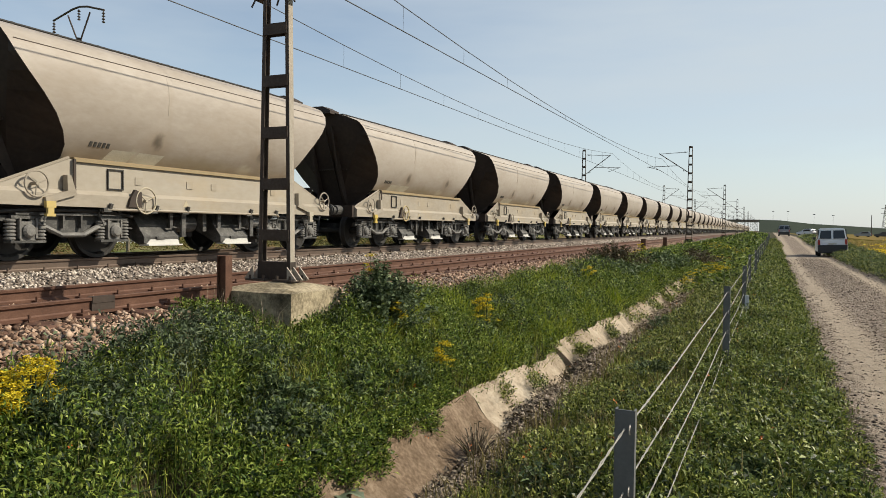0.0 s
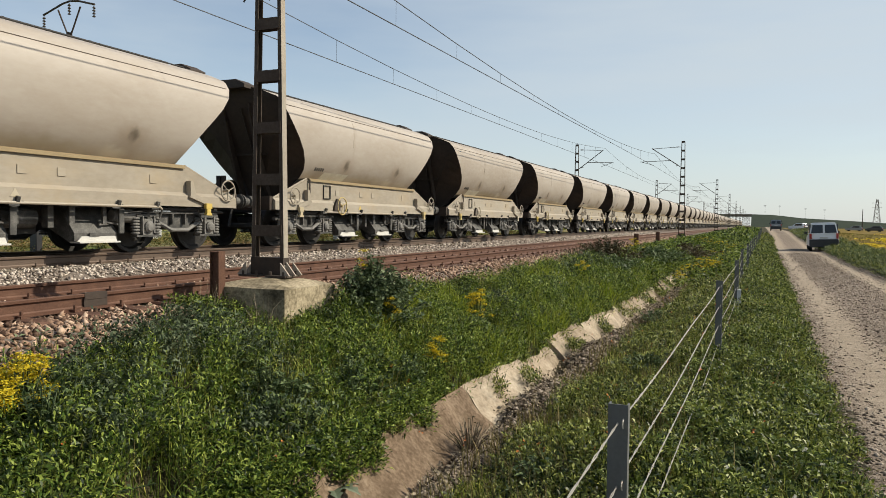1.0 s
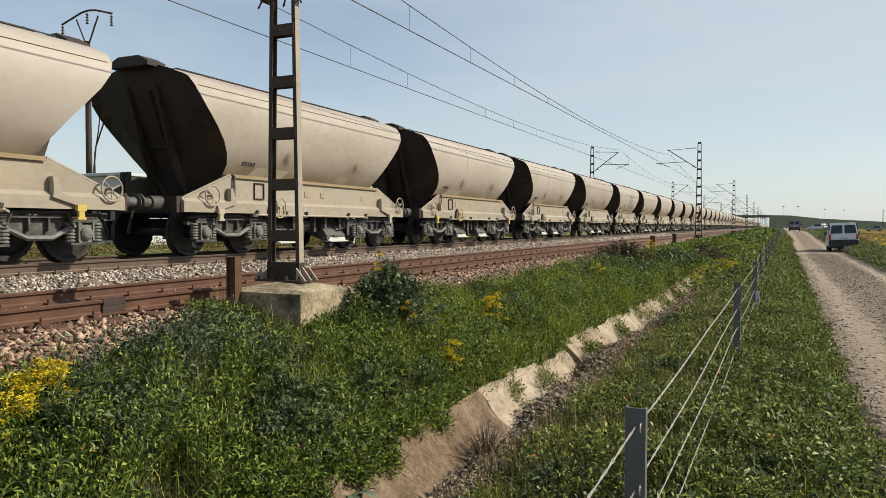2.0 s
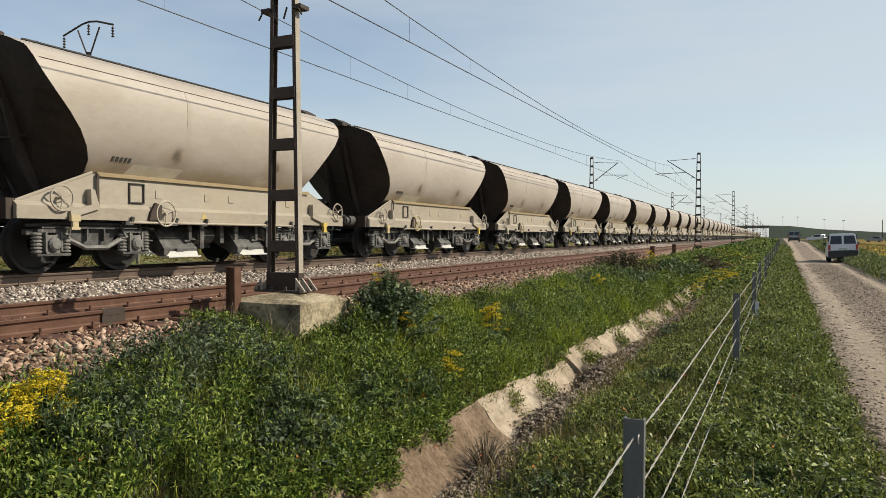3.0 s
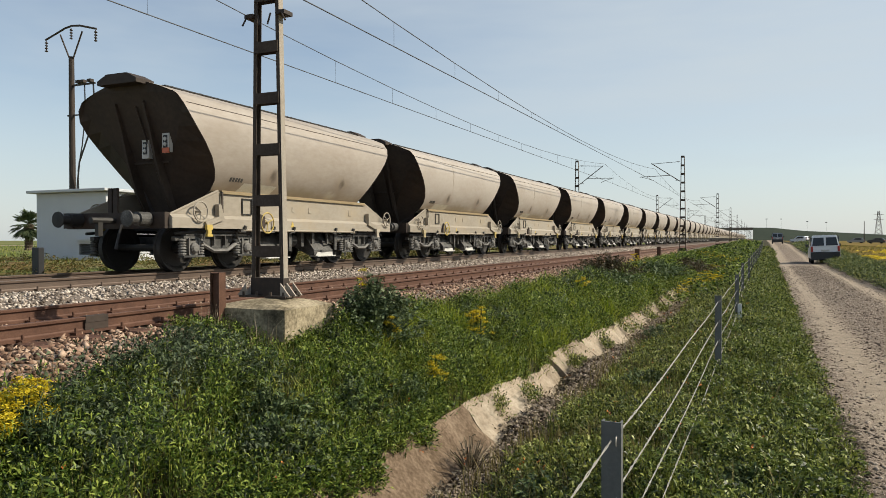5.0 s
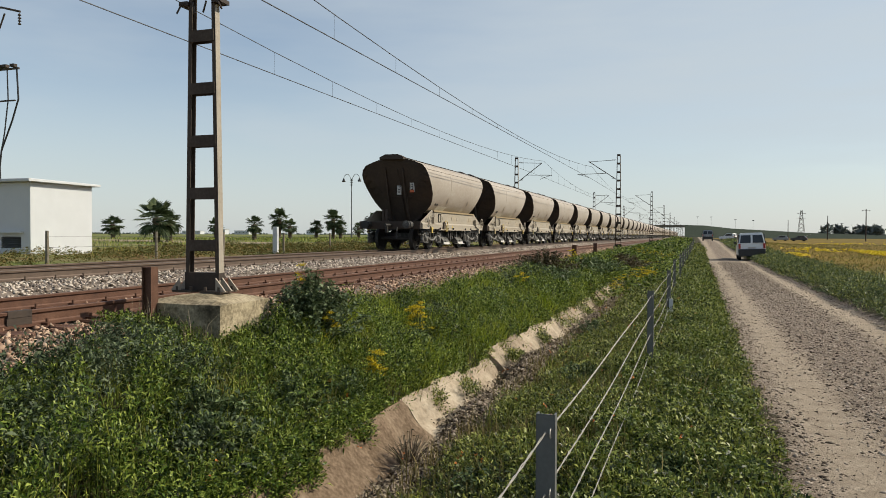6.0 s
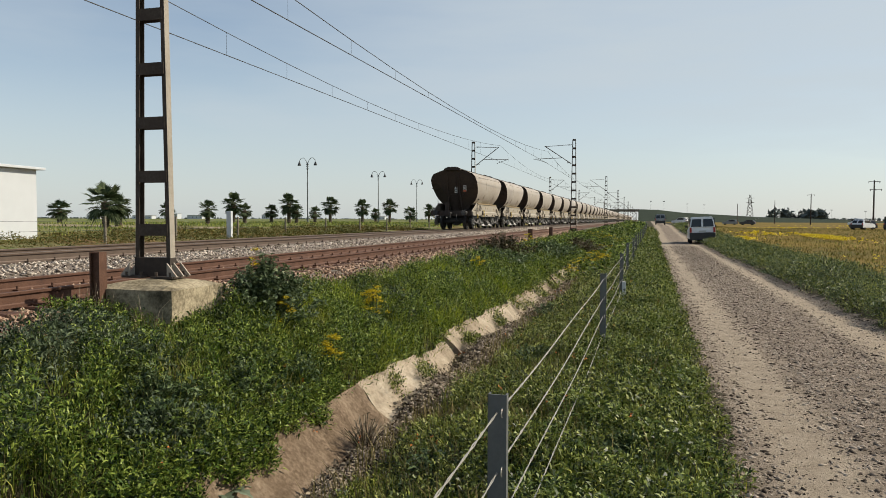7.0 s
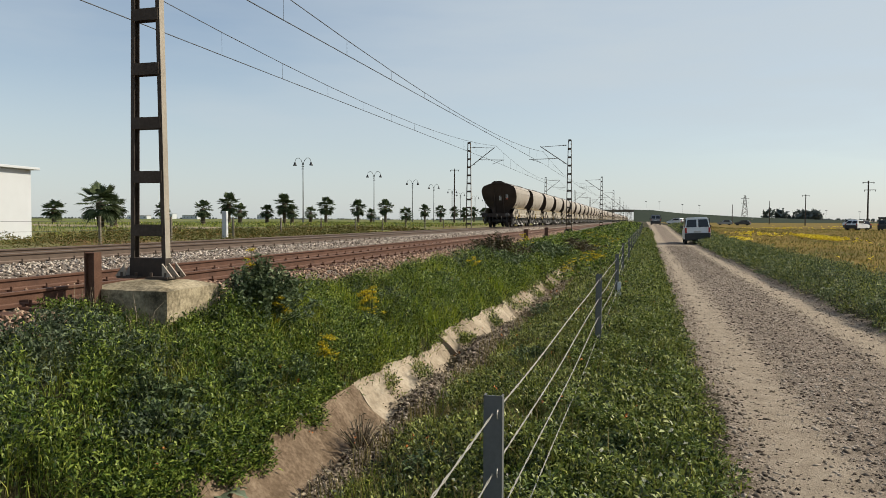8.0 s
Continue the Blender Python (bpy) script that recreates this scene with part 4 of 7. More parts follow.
def build_mast(x, y, foot, top, arm_to, near, s):
    """A battened mast of two steel channels. s: side of the track on which its arm reaches out."""
    m = thing("overhead_line_mast", "tapered steel mast of two battened channels for the overhead wire", "catenary mast", pose(x, y, foot), group="overhead line masts")
    h = top - foot
    for q in (-1, 1):
        bm = bmesh.new()
        a, b = q * 0.222, q * mast_legs(h)
        e = 0.026 * q
        outline = [(e, -0.048), (e, 0.048), (-e, 0.048), (-e, 0.040), (e * 0.75, 0.040), (e * 0.75, -0.040), (-e, -0.040), (-e, -0.048)]
        foot_ring = [bm.verts.new((a + x, y2, 0)) for x, y2 in outline]
        head_ring = [bm.verts.new((b + x * 0.9, y2 * 0.9, h)) for x, y2 in outline]
        bm.faces.new(foot_ring)
        bm.faces.new(head_ring[::-1])
        for k in range(8):
            bm.faces.new((foot_ring[k], foot_ring[(k + 1) % 8], head_ring[(k + 1) % 8], head_ring[k]))
        leg = part("leg", bm, M_MAST, m)
        # thin added plate that puts the sunlit tone on the outer web
        bm = bmesh.new()
        lo, hi = (a + e, -0.047, 0.047), (b + e * 0.9, -0.042, 0.042)
        ends = [[bm.verts.new((c + dx, yy, zz)) for dx in (0.0, 0.004 * q) for yy in (y0, y1)] for (c, y0, y1), zz in ((lo, 0.03), (hi, h - 0.01))]
        for k in ((0, 1, 3, 2),):
            for r in ends:
                bm.faces.new([r[j] for j in k])
            for j in range(4):
                bm.faces.new((ends[0][k[j]], ends[0][k[(j + 1) % 4]], ends[1][k[(j + 1) % 4]], ends[1][k[j]]))
        part("web_face", bm, M_MAST_SUNLIT, leg, "outer web, coloured pale as if sunlit")
    z = 0.575
    while z < h:
        hw = mast_legs(z)
        for dy in (-0.055, 0.055):
            bm = bmesh.new()
            box(bm, (0, dy, z), (2 * hw + 0.02, 0.012, 0.14))
            part("batten", bm, M_MAST, m)
        z += 0.645
    bm = bmesh.new()
    for q in (-1, 1):
        box(bm, (q * 0.205, 0, 0.01), (0.30, 0.34, 0.025))
        for dx in (-0.1, 0.1):
            for dy in (-0.13, 0.13):
                rod(bm, (q * 0.205 + dx, dy, 0.0), (q * 0.205 + dx, dy, 0.07), 0.02, 6)
    part("base_plate", bm, M_MAST, m)
    # gussets bear the same sunlit tone in their colour
    for q in (-1, 1):
        for dy in (-0.13, 0, 0.13):
            bm = bmesh.new()
            prism(bm, [(q * 0.26, 0.02), (q * 0.40, 0.02), (q * 0.26, 0.18)], "y", dy - 0.010, dy + 0.010)
            part("gusset", bm, M_MAST_SUNLIT, m)
    bm = bmesh.new()
    box(bm, (0, 0, 0.12), (0.5, 0.12, 0.24))
    part("base_web", bm, M_DARK, m)
    if near:
        # dark bands tied round the legs, with loose ends
        zb = 3.56
        for q in (-1, 1):
            bm = bmesh.new()
            box(bm, (q * 0.24, 0, zb), (0.13, 0.18, 0.05))
            rod(bm, (q * 0.26, -0.09, zb), (q * 0.33, -0.10, zb - 0.12), 0.012, 5)
            rod(bm, (q * 0.1, -0.09, zb), (q * 0.06, -0.10, zb - 0.14), 0.012, 5)
            part("tie_band", bm, M_DARK, m)
    # cantilever: top tie, diagonal tube, steady arm
    w = arm_to - x
    bm = bmesh.new()
    rod(bm, (s * 0.2, 0, 7.42 - foot), (w * 1.0, 0, 7.32 - foot), 0.018, 6)
    rod(bm, (s * 0.2, 0, 5.95 - foot), (w * 1.03, 0, 7.36 - foot), 0.03, 8)
    part("cantilever", bm, M_MAST, m)
    bm = bmesh.new()
    rod(bm, (w * 0.42, 0, 6.42 - foot), (w * 1.42, 0, 6.36 - foot), 0.022, 6)
    tube(bm, [(w * 1.35, 0, 6.34 - foot), (w * 1.15, 0, 6.22 - foot), (w * 0.95, 0, 6.06 - foot)], 0.016, 6)
    part("steady_arm", bm, M_MAST, m)
    for c in ((s * 0.32, 0, 7.41 - foot), (s * 0.34, 0, 6.04 - foot)):
        bm = bmesh.new()
        for k in range(4):
            lathe(bm, (c[0] + s * 0.05 * k, 0, c[2]), [(0.02, -0.015), (0.06, 0.0), (0.02, 0.015)], 10, "x")
        part("insulator", bm, M_DARK, m)
    return m


MAST_STEP = 49.0
MAST_Y = 7.55
for k in range(12):
    yy = MAST_Y + MAST_STEP * k
    build_mast(-5.73 if k == 0 else -5.25, yy, 0.93 if k == 0 else 0.75, 7.78, X_NEAR, k == 0, -1)
    if k > 0:
        build_mast(-13.2, yy, 0.75, 7.78, X_FAR, False, 1)
build_mast(-13.2, -39.0, 0.75, 7.95, X_FAR, False, 1)
build_mast(-5.40, -39.75, 0.75, 7.95, X_NEAR, False, -1)


def build_wires(axis, label, lift, low, rise):
    """Contact wire, sagging carrying wire and droppers between the masts."""
    line = thing("overhead_wire", label, "overhead wire")
    bm = bmesh.new()
    ys = [MAST_Y + MAST_STEP * k for k in range(-1, 12)]
    stag = [0.18 * (-1) ** k for k in range(len(ys))]
    contact = [(axis + s, y, 6.0 + lift) for s, y in zip(stag, ys)]
    tube(bm, contact, 0.012, 5)
    part("contact_wire", bm, M_WIRE, line)
    bm = bmesh.new()
    n = 14
    pts = []
    for k in range(len(ys) - 1):
        for j in range(n):
            u = j / n
            p = (axis + stag[k] * (1 - u) + stag[k + 1] * u, ys[k] + u * MAST_STEP, low + rise * (2 * u - 1) ** 2)
            pts.append(p)
            if j:
                drops = bmesh.new()
                rod(drops, (p[0], p[1], 6.0 + lift), p, 0.004, 4)
                part("dropper", drops, M_WIRE, line)
    tube(bm, pts, 0.011, 5)
    part("carrying_wire", bm, M_WIRE, line)


build_wires(X_FAR, "contact and carrying wire over the far track", 0.21, 6.53, 0.95)
build_wires(X_NEAR, "contact and carrying wire over the near track", 0.0, 6.13, 0.82)


# ---- beside the near track ----
def build_block():
    """The mast's footing: a concrete block with a top that falls off from the middle."""
    bm = bmesh.new()
    bmesh.ops.create_cube(bm, size=1, matrix=pose(-5.62, 7.47, 0.48) @ Matrix.Diagonal((1.08, 1.02, 0.70, 1)))
    bmesh.ops.subdivide_edges(bm, edges=bm.edges, cuts=7, use_grid_fill=True)
    for v in bm.verts:
        n = noise.noise(v.co * 2.3)
        v.co += Vector((n, noise.noise(v.co * 3.1 + Vector((5, 0, 0))), 0.5 * n)) * 0.011
        if v.co.z > 0.78:
            d = max(abs(v.co.x + 5.62) / 0.54, abs(v.co.y - 7.47) / 0.51)
            v.co.z += 0.10 * max(0.0, 1 - d * d)
    ob = part("mast_footing", bm, M_FOOTING, None, smooth=False)
    return tagged(ob, "weathered concrete footing block in the weeds under the mast", "concrete block")


build_block()


def build_stub():
    """A cut-off rusty girder standing upright."""
    bm = bmesh.new()
    for dx in (-0.058, 0.058):
        box(bm, (-6.02 + dx, 6.92, 0.76), (0.018, 0.12, 1.0))
    box(bm, (-6.02, 6.92 - 0.02, 0.755), (0.11, 0.02, 0.98))
    box(bm, (-6.02, 6.92 + 0.0, 1.25), (0.126, 0.11, 0.012))
    ob = part("steel_stub_post", bm, M_RUST)
    return tagged(ob, "short rusty girder post standing beside the concrete footing", "post")


build_stub()


def build_rail_piece():
    bm = bmesh.new()
    # two dark boxes over web and head, 0.3 m along the rail
    box(bm, (-6.70 + 0.022, 5.73, 0.735), (0.03, 0.30, 0.10))
    box(bm, (-6.70, 5.73, 0.80), (0.085, 0.29, 0.07))
    return tagged(part("rail_joint", bm, M_DARK), "short dark piece round the near rail", "rail joint")


build_rail_piece()


# ---- concrete lining of the ditch ----
def build_ditch():
    ditch = thing("ditch_lining", "cracked pale concrete slabs lining one side of the ditch", "drainage ditch", kind="structure")
    rng = random.Random(5)
    y = 1.2
    lengths = [2.9, 3.65, 2.1, 1.65, 2.2, 1.9, 2.4, 2.2, 2.2, 2.6, 2.4, 2.6, 2.8, 3, 3, 3.2, 3.2, 3.4]
    for k, n in enumerate(lengths):
        bm = bmesh.new()
        lift = rng.uniform(-0.03, 0.03) if y < 7 else rng.uniform(-0.11, 0.02)
        tilt = rng.uniform(-0.03, 0.05)
        nx, ny = 9, 14
        grid = []
        for j in range(ny + 1):
            for i in range(nx + 1):
                u, v = i / nx, j / ny
                yy = y + 0.03 + (n - 0.09) * v
                xx = -3.17 + (0.58 if y < 7.5 else 0.47) * u + tilt * (v - 0.5) + 0.003 * yy
                zz = -0.27 - (0.50 if y < 7.5 else 0.44) * u - 0.05 * math.sin(math.pi * u) + lift + (0.018 * math.sin(math.pi * v) ** 0.6 if y > 7 else 0.0)
                e = 0.022 * noise.noise(Vector((xx * 5, yy * 3, k))) + 0.015 * noise.noise(Vector((xx * 14, yy * 11, k)))
                if i == 0:
                    xx += 0.16 * noise.noise(Vector((yy * 2.2, k * 3.1, 0)))
                if j in (0, ny):
                    yy += 0.12 * noise.noise(Vector((xx * 4, k * 2.7, 4)))
                grid.append((xx, yy, zz + e))
        top = [bm.verts.new(p) for p in grid]
        low = [bm.verts.new((p[0] - 0.05, p[1], p[2] - 0.09)) for p in grid]
        w = nx + 1
        for j in range(ny):
            for i in range(nx):
                a = j * w + i
                bm.faces.new((top[a], top[a + 1], top[a + w + 1], top[a + w]))
        rim = [i for i in range(w)] + [j * w + nx for j in range(1, ny + 1)] + [ny * w + i for i in range(nx - 1, -1, -1)] + [j * w for j in range(ny - 1, 0, -1)]
        for a, b in zip(rim, rim[1:] + rim[:1]):
            bm.faces.new((top[a], top[b], low[b], low[a]))
        part("slab", bm, M_SLAB_DIRTY if y < 7.5 else M_SLAB, ditch, smooth=False)
        y += n


build_ditch()


# ---- wire fence along the gravel track ----
def build_fence():
    fence = thing("wire_fence", "grey steel posts with four twisted pale wires", "fence")
    posts = [(-0.54, -3.6), (-0.53, 2.75), (-0.462, 9.05), (-0.41, 14.8), (-0.44, 21.5), (-0.36, 28.0), (-0.33, 34.5), (-0.28, 41), (-0.2, 47.5), (-0.1, 54), (0.0, 60.5), (0.1, 67), (0.2, 73.5), (0.3, 80)]
    tops = []
    for k, (x, y) in enumerate(posts):
        g0 = float(height(x, y))
        t = g0 + 1.03
        tops.append(t)
        bm = bmesh.new()
        box(bm, (x, y - 0.018, g0 + 0.42), (0.068, 0.006, 1.22))
        for dx in (-0.034, 0.034):
            box(bm, (x + dx, y, g0 + 0.42), (0.006, 0.04, 1.22))
        post = part("post", bm, M_POST, fence)
        for h in (0.96, 0.73, 0.50, 0.27):
            bm = bmesh.new()
            ring(bm, (x + 0.02, y - 0.02, g0 + h), "x", 0.018, 0.003, 10, 4)
            part("wire_tie", bm, M_PALEWIRE, post)
        if k == 3:
            bm = bmesh.new()
            box(bm, (x + 0.05, y - 0.02, g0 + 0.20), (0.07, 0.06, 0.55))
            part("whitewashed_stake", bm, M_WHITE, fence, "whitewashed stake tied to the post")
    for h in (0.96, 0.73, 0.50, 0.27):
        for (x0, y0), (x1, y1), t0, t1 in zip(posts[:-1], posts[1:], tops[:-1], tops[1:]):
            bm = bmesh.new()
            n = 60 if y0 < 12 else 12
            for tw in (0, math.pi):
                pts = []
                for j in range(n + 1):
                    u = j / n
                    a = u * 6.4 * 22 + tw
                    r = 0.0032
                    sag = 0.02 * 4 * u * (1 - u) + 0.008 * math.sin(9 * u + h * 7)
                    pts.append((x0 + (x1 - x0) * u + r * math.cos(a), y0 + (y1 - y0) * u, t0 - 1.03 + h + (t1 - t0) * u - sag + r * math.sin(a)))
                tube(bm, pts, 0.0023, 4)
            part("wire", bm, M_PALEWIRE, fence)


build_fence()


# ---- across the tracks ----
def build_hut():
    hut = thing("switch_hut", "small whitewashed flat-roofed hut beside the railway", "hut")
    x0, x1, y0, y1, z0, z1 = -26.5, -22.7, 20.0, 22.85, 0.62, 3.50
    bm = bmesh.new()
    t = 0.2
    # walls with the vent opening left free in the wall that faces the tracks' near end
    vx0, vx1, vz0, vz1 = -24.15, -23.15, 1.10, 1.52
    for a, b, c, d in ((x0, vx0, z0, z1), (vx1, x1, z0, z1), (vx0, vx1, z0, vz0), (vx0, vx1, vz1, z1)):
        box(bm, ((a + b) / 2, y0 + t / 2, (c + d) / 2), (b - a, t, d - c))
    box(bm, (x1 - t / 2, (y0 + y1) / 2 + t / 2, (z0 + z1) / 2), (t, y1 - y0 - t, z1 - z0))
    box(bm, (x0 + t / 2, (y0 + y1) / 2 + t / 2, (z0 + z1) / 2), (t, y1 - y0 - t, z1 - z0))
    box(bm, ((x0 + x1) / 2, y1 - t / 2, (z0 + z1) / 2), (x1 - x0 - 2 * t, t, z1 - z0))
    bmesh.ops.remove_doubles(bm, verts=bm.verts, dist=0.0005)
    part("wall", bm, M_WHITE, hut)
    bm = bmesh.new()
    prism(bm, [(y0 - 0.25, z1 + 0.02), (y1 + 0.25, z1 + 0.004), (y1 + 0.25, z1 + 0.10), (y0 - 0.25, z1 + 0.13)], "x", x0 - 0.28, x1 + 0.22)
    bevel(bm, 0.015)
    part("roof", bm, M_WHITE, hut, "whitewashed roof slab")
    bm = bmesh.new()
    box(bm, ((vx0 + vx1) / 2, y0 - 0.07, vz1 + 0.16), (1.25, 0.16, 0.06))
    part("lintel", bm, M_WHITE, hut)
    bm = bmesh.new()
    box(bm, ((vx0 + vx1) / 2, y0 + 0.16, (vz0 + vz1) / 2), (vx1 - vx0, 0.02, vz1 - vz0))
    vent = part("vent", bm, M_BLACK, hut, "dark louvred vent")
    for k in range(6):
        bm = bmesh.new()
        box(bm, ((vx0 + vx1) / 2, y0 + 0.07, vz0 + 0.05 + 0.068 * k), (vx1 - vx0 - 0.01, 0.09, 0.012), (35, 0, 0))
        part("louvre", bm, M_POST, vent)


build_hut()


def build_line_pole():
    pole = thing("power_line_pole", "tall timber pole with gull-wing crossarm and cable boxes", "utility pole", pose(-31.8, 26.0, 0.6))
    bm = bmesh.new()
    rod(bm, (0, 0, 0), (0, 0, 10.3), 0.17, 12, 0.13)
    part("shaft", bm, M_DARK, pole)
    bm = bmesh.new()
    for q in (-1, 1):
        rod(bm, (q * 0.12, 0, 10.2), (q * 0.78 * 1.0, 0, 11.5), 0.04, 6)
    tube(bm, [(-1.85, 0, 11.35), (-0.45, 0, 11.78), (0.05, 0, 11.85), (0.6, 0, 11.8), (1.75, 0, 11.5)], 0.05, 6)
    part("crossarm", bm, M_DARK, pole)
    for x, z in ((-1.8, 11.3), (0.0, 11.75), (1.7, 11.45)):
        bm = bmesh.new()
        for k in range(4):
            lathe(bm, (x, 0, z - 0.14 * k - 0.1), [(0.03, -0.05), (0.085, -0.02), (0.03, 0.05)], 10)
        rod(bm, (x, 0, z), (x, 0, z - 0.55), 0.02, 5)
        part("insulator", bm, M_DARK, pole)
    bm = bmesh.new()
    box(bm, (0.75, 0, 8.85), (1.8, 0.08, 0.08))
    box(bm, (0.55, 0, 7.35), (1.7, 0.08, 0.06))
    for x in (0.5, 0.8, 1.3):
        box(bm, (x, 0, 9.0), (0.26, 0.2, 0.14))
    part("switch_bracket", bm, M_DARK, pole)
    bm = bmesh.new()
    tube(bm, [(1.5, 0, 8.9), (1.6, 0, 7.4), (1.2, 0, 6.4), (0.5, 0, 5.0), (0.33, 0, 3.8), (0.33, 0, 0.2)], 0.04, 6)
    tube(bm, [(0.9, 0, 8.9), (0.95, 0, 7.4), (0.7, 0, 5.8), (0.4, 0, 4.6), (0.30, 0.1, 3.6), (0.30, 0.1, 0.2)], 0.03, 6)
    part("cable", bm, M_BLACK, pole)
    bm = bmesh.new()
    box(bm, (0.42, -0.05, 3.0), (0.24, 0.2, 0.9))
    part("junction_box", bm, M_CHUTE, pole, "pale junction box")


build_line_pole()

M_FROND = material("palm_frond", [(0.025, 0.042, 0.016), (0.058, 0.082, 0.032), (0.11, 0.135, 0.06)], 2, 0.7, islands=0.5, bump=0.1, translucent=0.2)
M_TRUNK = material("palm_trunk", [(0.06, 0.045, 0.032), (0.14, 0.11, 0.08)], 3, 0.95, fine=20, bump=0.6)


def build_palm(seed, trunk_h, crown):
    """A fan palm: ringed trunk with a beard of dead fronds and a round head of pleated fans."""
    rng = random.Random(seed)
    palm = thing("fan_palm", "low fan palm with a ragged dark crown on the grass", "palm tree", group="palms along the avenue")
    bm = bmesh.new()
    prof = [(0.34, -0.2)]
    for k in range(9):
        z = trunk_h * (k + 1) / 9
        prof += [(0.28 + 0.05 * (k > 5), z - 0.05), (0.23 + 0.06 * (k > 5), z)]
    prof.append((0.05, trunk_h + 0.1))
    lathe(bm, (0, 0, 0), prof, 10)
    part("trunk", bm, M_TRUNK, palm)
    bm = bmesh.new()
    for k in range(58):
        az = rng.uniform(0, 2 * math.pi)
        el = rng.choice([rng.uniform(-1.1, -0.3), rng.uniform(-0.3, 0.5), rng.uniform(0.2, 1.4)])
        d = Vector((math.cos(az) * math.cos(el), math.sin(az) * math.cos(el), math.sin(el)))
        base = Vector((0, 0, trunk_h + 0.05))
        ln = crown * rng.uniform(0.42, 0.62)
        hub = base + d * ln - Vector((0, 0, 0.12 * ln))
        side = d.cross(Vector((0, 0, 1))).normalized()
        up = side.cross(d).normalized()
        rod(bm, base, hub, 0.018, 3)
        n = 15
        for j in range(n):
            a = (j / (n - 1) - 0.5) * 3.4
            dd = (d * math.cos(a) + side * math.sin(a)).normalized()
            l2 = crown * rng.uniform(0.38, 0.5) * (0.75 + 0.25 * math.cos(a))
            tip = hub + dd * l2 - Vector((0, 0, 0.18 * l2)) + up * rng.uniform(-0.05, 0.05)
            cross = up.cross(dd).normalized() * 0.034 * crown
            bm.faces.new([bm.verts.new(p) for p in (hub, hub + dd * l2 * 0.5 + cross, tip, hub + dd * l2 * 0.5 - cross + up * 0.03)])
    part("crown", bm, M_FROND, palm)
    return palm


# avenue of palms: along the track, distance to it, trunk, crown
PALMS = [(46.0, -39.3, 1.75, 1.55), (50.0, -41.45, 1.6, 1.0), (72, -68.2, 1.6, 1.35), (80, -58.9, 1.3, 1.0), (88, -54.3, 2.6, 1.5), (86, -51.4, 1.5, 1.0), (93, -48.5, 2.4, 1.5), (92, -46.8, 1.6, 1.0), (92, -50.7, 1.4, 0.9),
         (109, -49.4, 2.4, 1.5), (106, -50.7, 1.3, 0.9), (122, -49, 2.6, 1.5), (130, -49.5, 1.4, 1.0), (136, -48.8, 2.9, 1.6), (149, -48.8, 2.2, 1.4), (163, -48.7, 2.6, 1.5), (176, -48.4, 2.6, 1.5), (190, -48.4, 2.6, 1.6), (204, -49, 2.6, 1.5),
         (219, -49.5, 2.8, 1.6), (236, -50, 2.8, 1.6), (255, -50, 2.8, 1.6), (33, -44.5, 1.5, 1.0), (70, -46.4, 1.6, 0.85)]
kinds = {}
for k, (y, x, th, cr) in enumerate(PALMS):
    key = (round(th * 2) / 2, cr > 1.2)
    m = pose(x, y, float(height(x, y)) - 0.03, 0, 0, (k * 77) % 360)
    if key not in kinds:
        kinds[key] = build_palm(11 + len(kinds), th * 1.08, cr * 1.22)
        kinds[key].matrix_world = m
    else:
        copy_thing(kinds[key], m)


def build_street_lamp():
    lamp = thing("street_lamp", "tall double-armed street lamp with bell lanterns", "street lamp", group="lamps along the avenue")
    bm = bmesh.new()
    rod(bm, (0, 0, -0.1), (0, 0, 9.6), 0.11, 8, 0.06)
    rod(bm, (0, 0, 0), (0, 0, 1.0), 0.16, 8)
    for z in (8.6, 9.0, 9.3):
        box(bm, (0, 0, z), (0.36, 0.12, 0.12))
    part("column", bm, M_POST, lamp)
    for q in (-1, 1):
        bm = bmesh.new()
        tube(bm, [(0, 0, 9.2), (q * 0.25, 0, 9.9), (q * 0.6, 0, 10.3), (q * 1.0, 0, 10.3), (q * 1.3, 0, 10.0), (q * 1.38, 0, 9.6)], 0.045, 6)
        arm = part("arm", bm, M_POST, lamp)
        bm = bmesh.new()
        lathe(bm, (q * 1.38, 0, 9.1), [(0.0, 0.0), (0.26, 0.02), (0.30, 0.12), (0.18, 0.3), (0.12, 0.55), (0.03, 0.6)], 12)
        part("lantern", bm, M_BLACK, arm)
    return lamp


lamp0 = build_street_lamp()
lamp0.matrix_world = pose(-51, 104, 0.9)
for x, y in ((-51.4, 136.5), (-53.0, 167), (-54.2, 190), (-57.3, 222), (-61.4, 250), (-64, 285), (-67, 320)):
    copy_thing(lamp0, pose(x, y, 0.9))


def build_left_fence():
    fence = thing("field_fence", "low weathered posts with thin wires beside the meadow", "fence")
    spots = [(-17.1, 15.6), (-17.2, 20.1), (-17.3, 24.0), (-17.3, 28.4), (-17.4, 33.0), (-17.5, 38.0), (-17.6, 43.4), (-17.8, 49), (-18, 55), (-18.2, 61), (-18.4, 68)]
    for x, y in spots:
        bm = bmesh.new()
        rod(bm, (x, y, 0.6), (x, y, 1.72), 0.055, 7, 0.045)
        part("post", bm, M_CONCRETE, fence)
    for h in (1.25, 1.55):
        bm = bmesh.new()
        tube(bm, [(x, y, h) for x, y in spots], 0.006, 4)
        part("wire", bm, M_WIRE, fence)


build_left_fence()


def build_marker(x, y, h, w, mat, label, name):
    bm = bmesh.new()
    g0 = float(height(x, y))
    box(bm, (x, y, g0 + h / 2 - 0.05), (w, w * 0.7, h + 0.1))
    bevel(bm, 0.012)
    return tagged(part(name, bm, mat), label, "post")


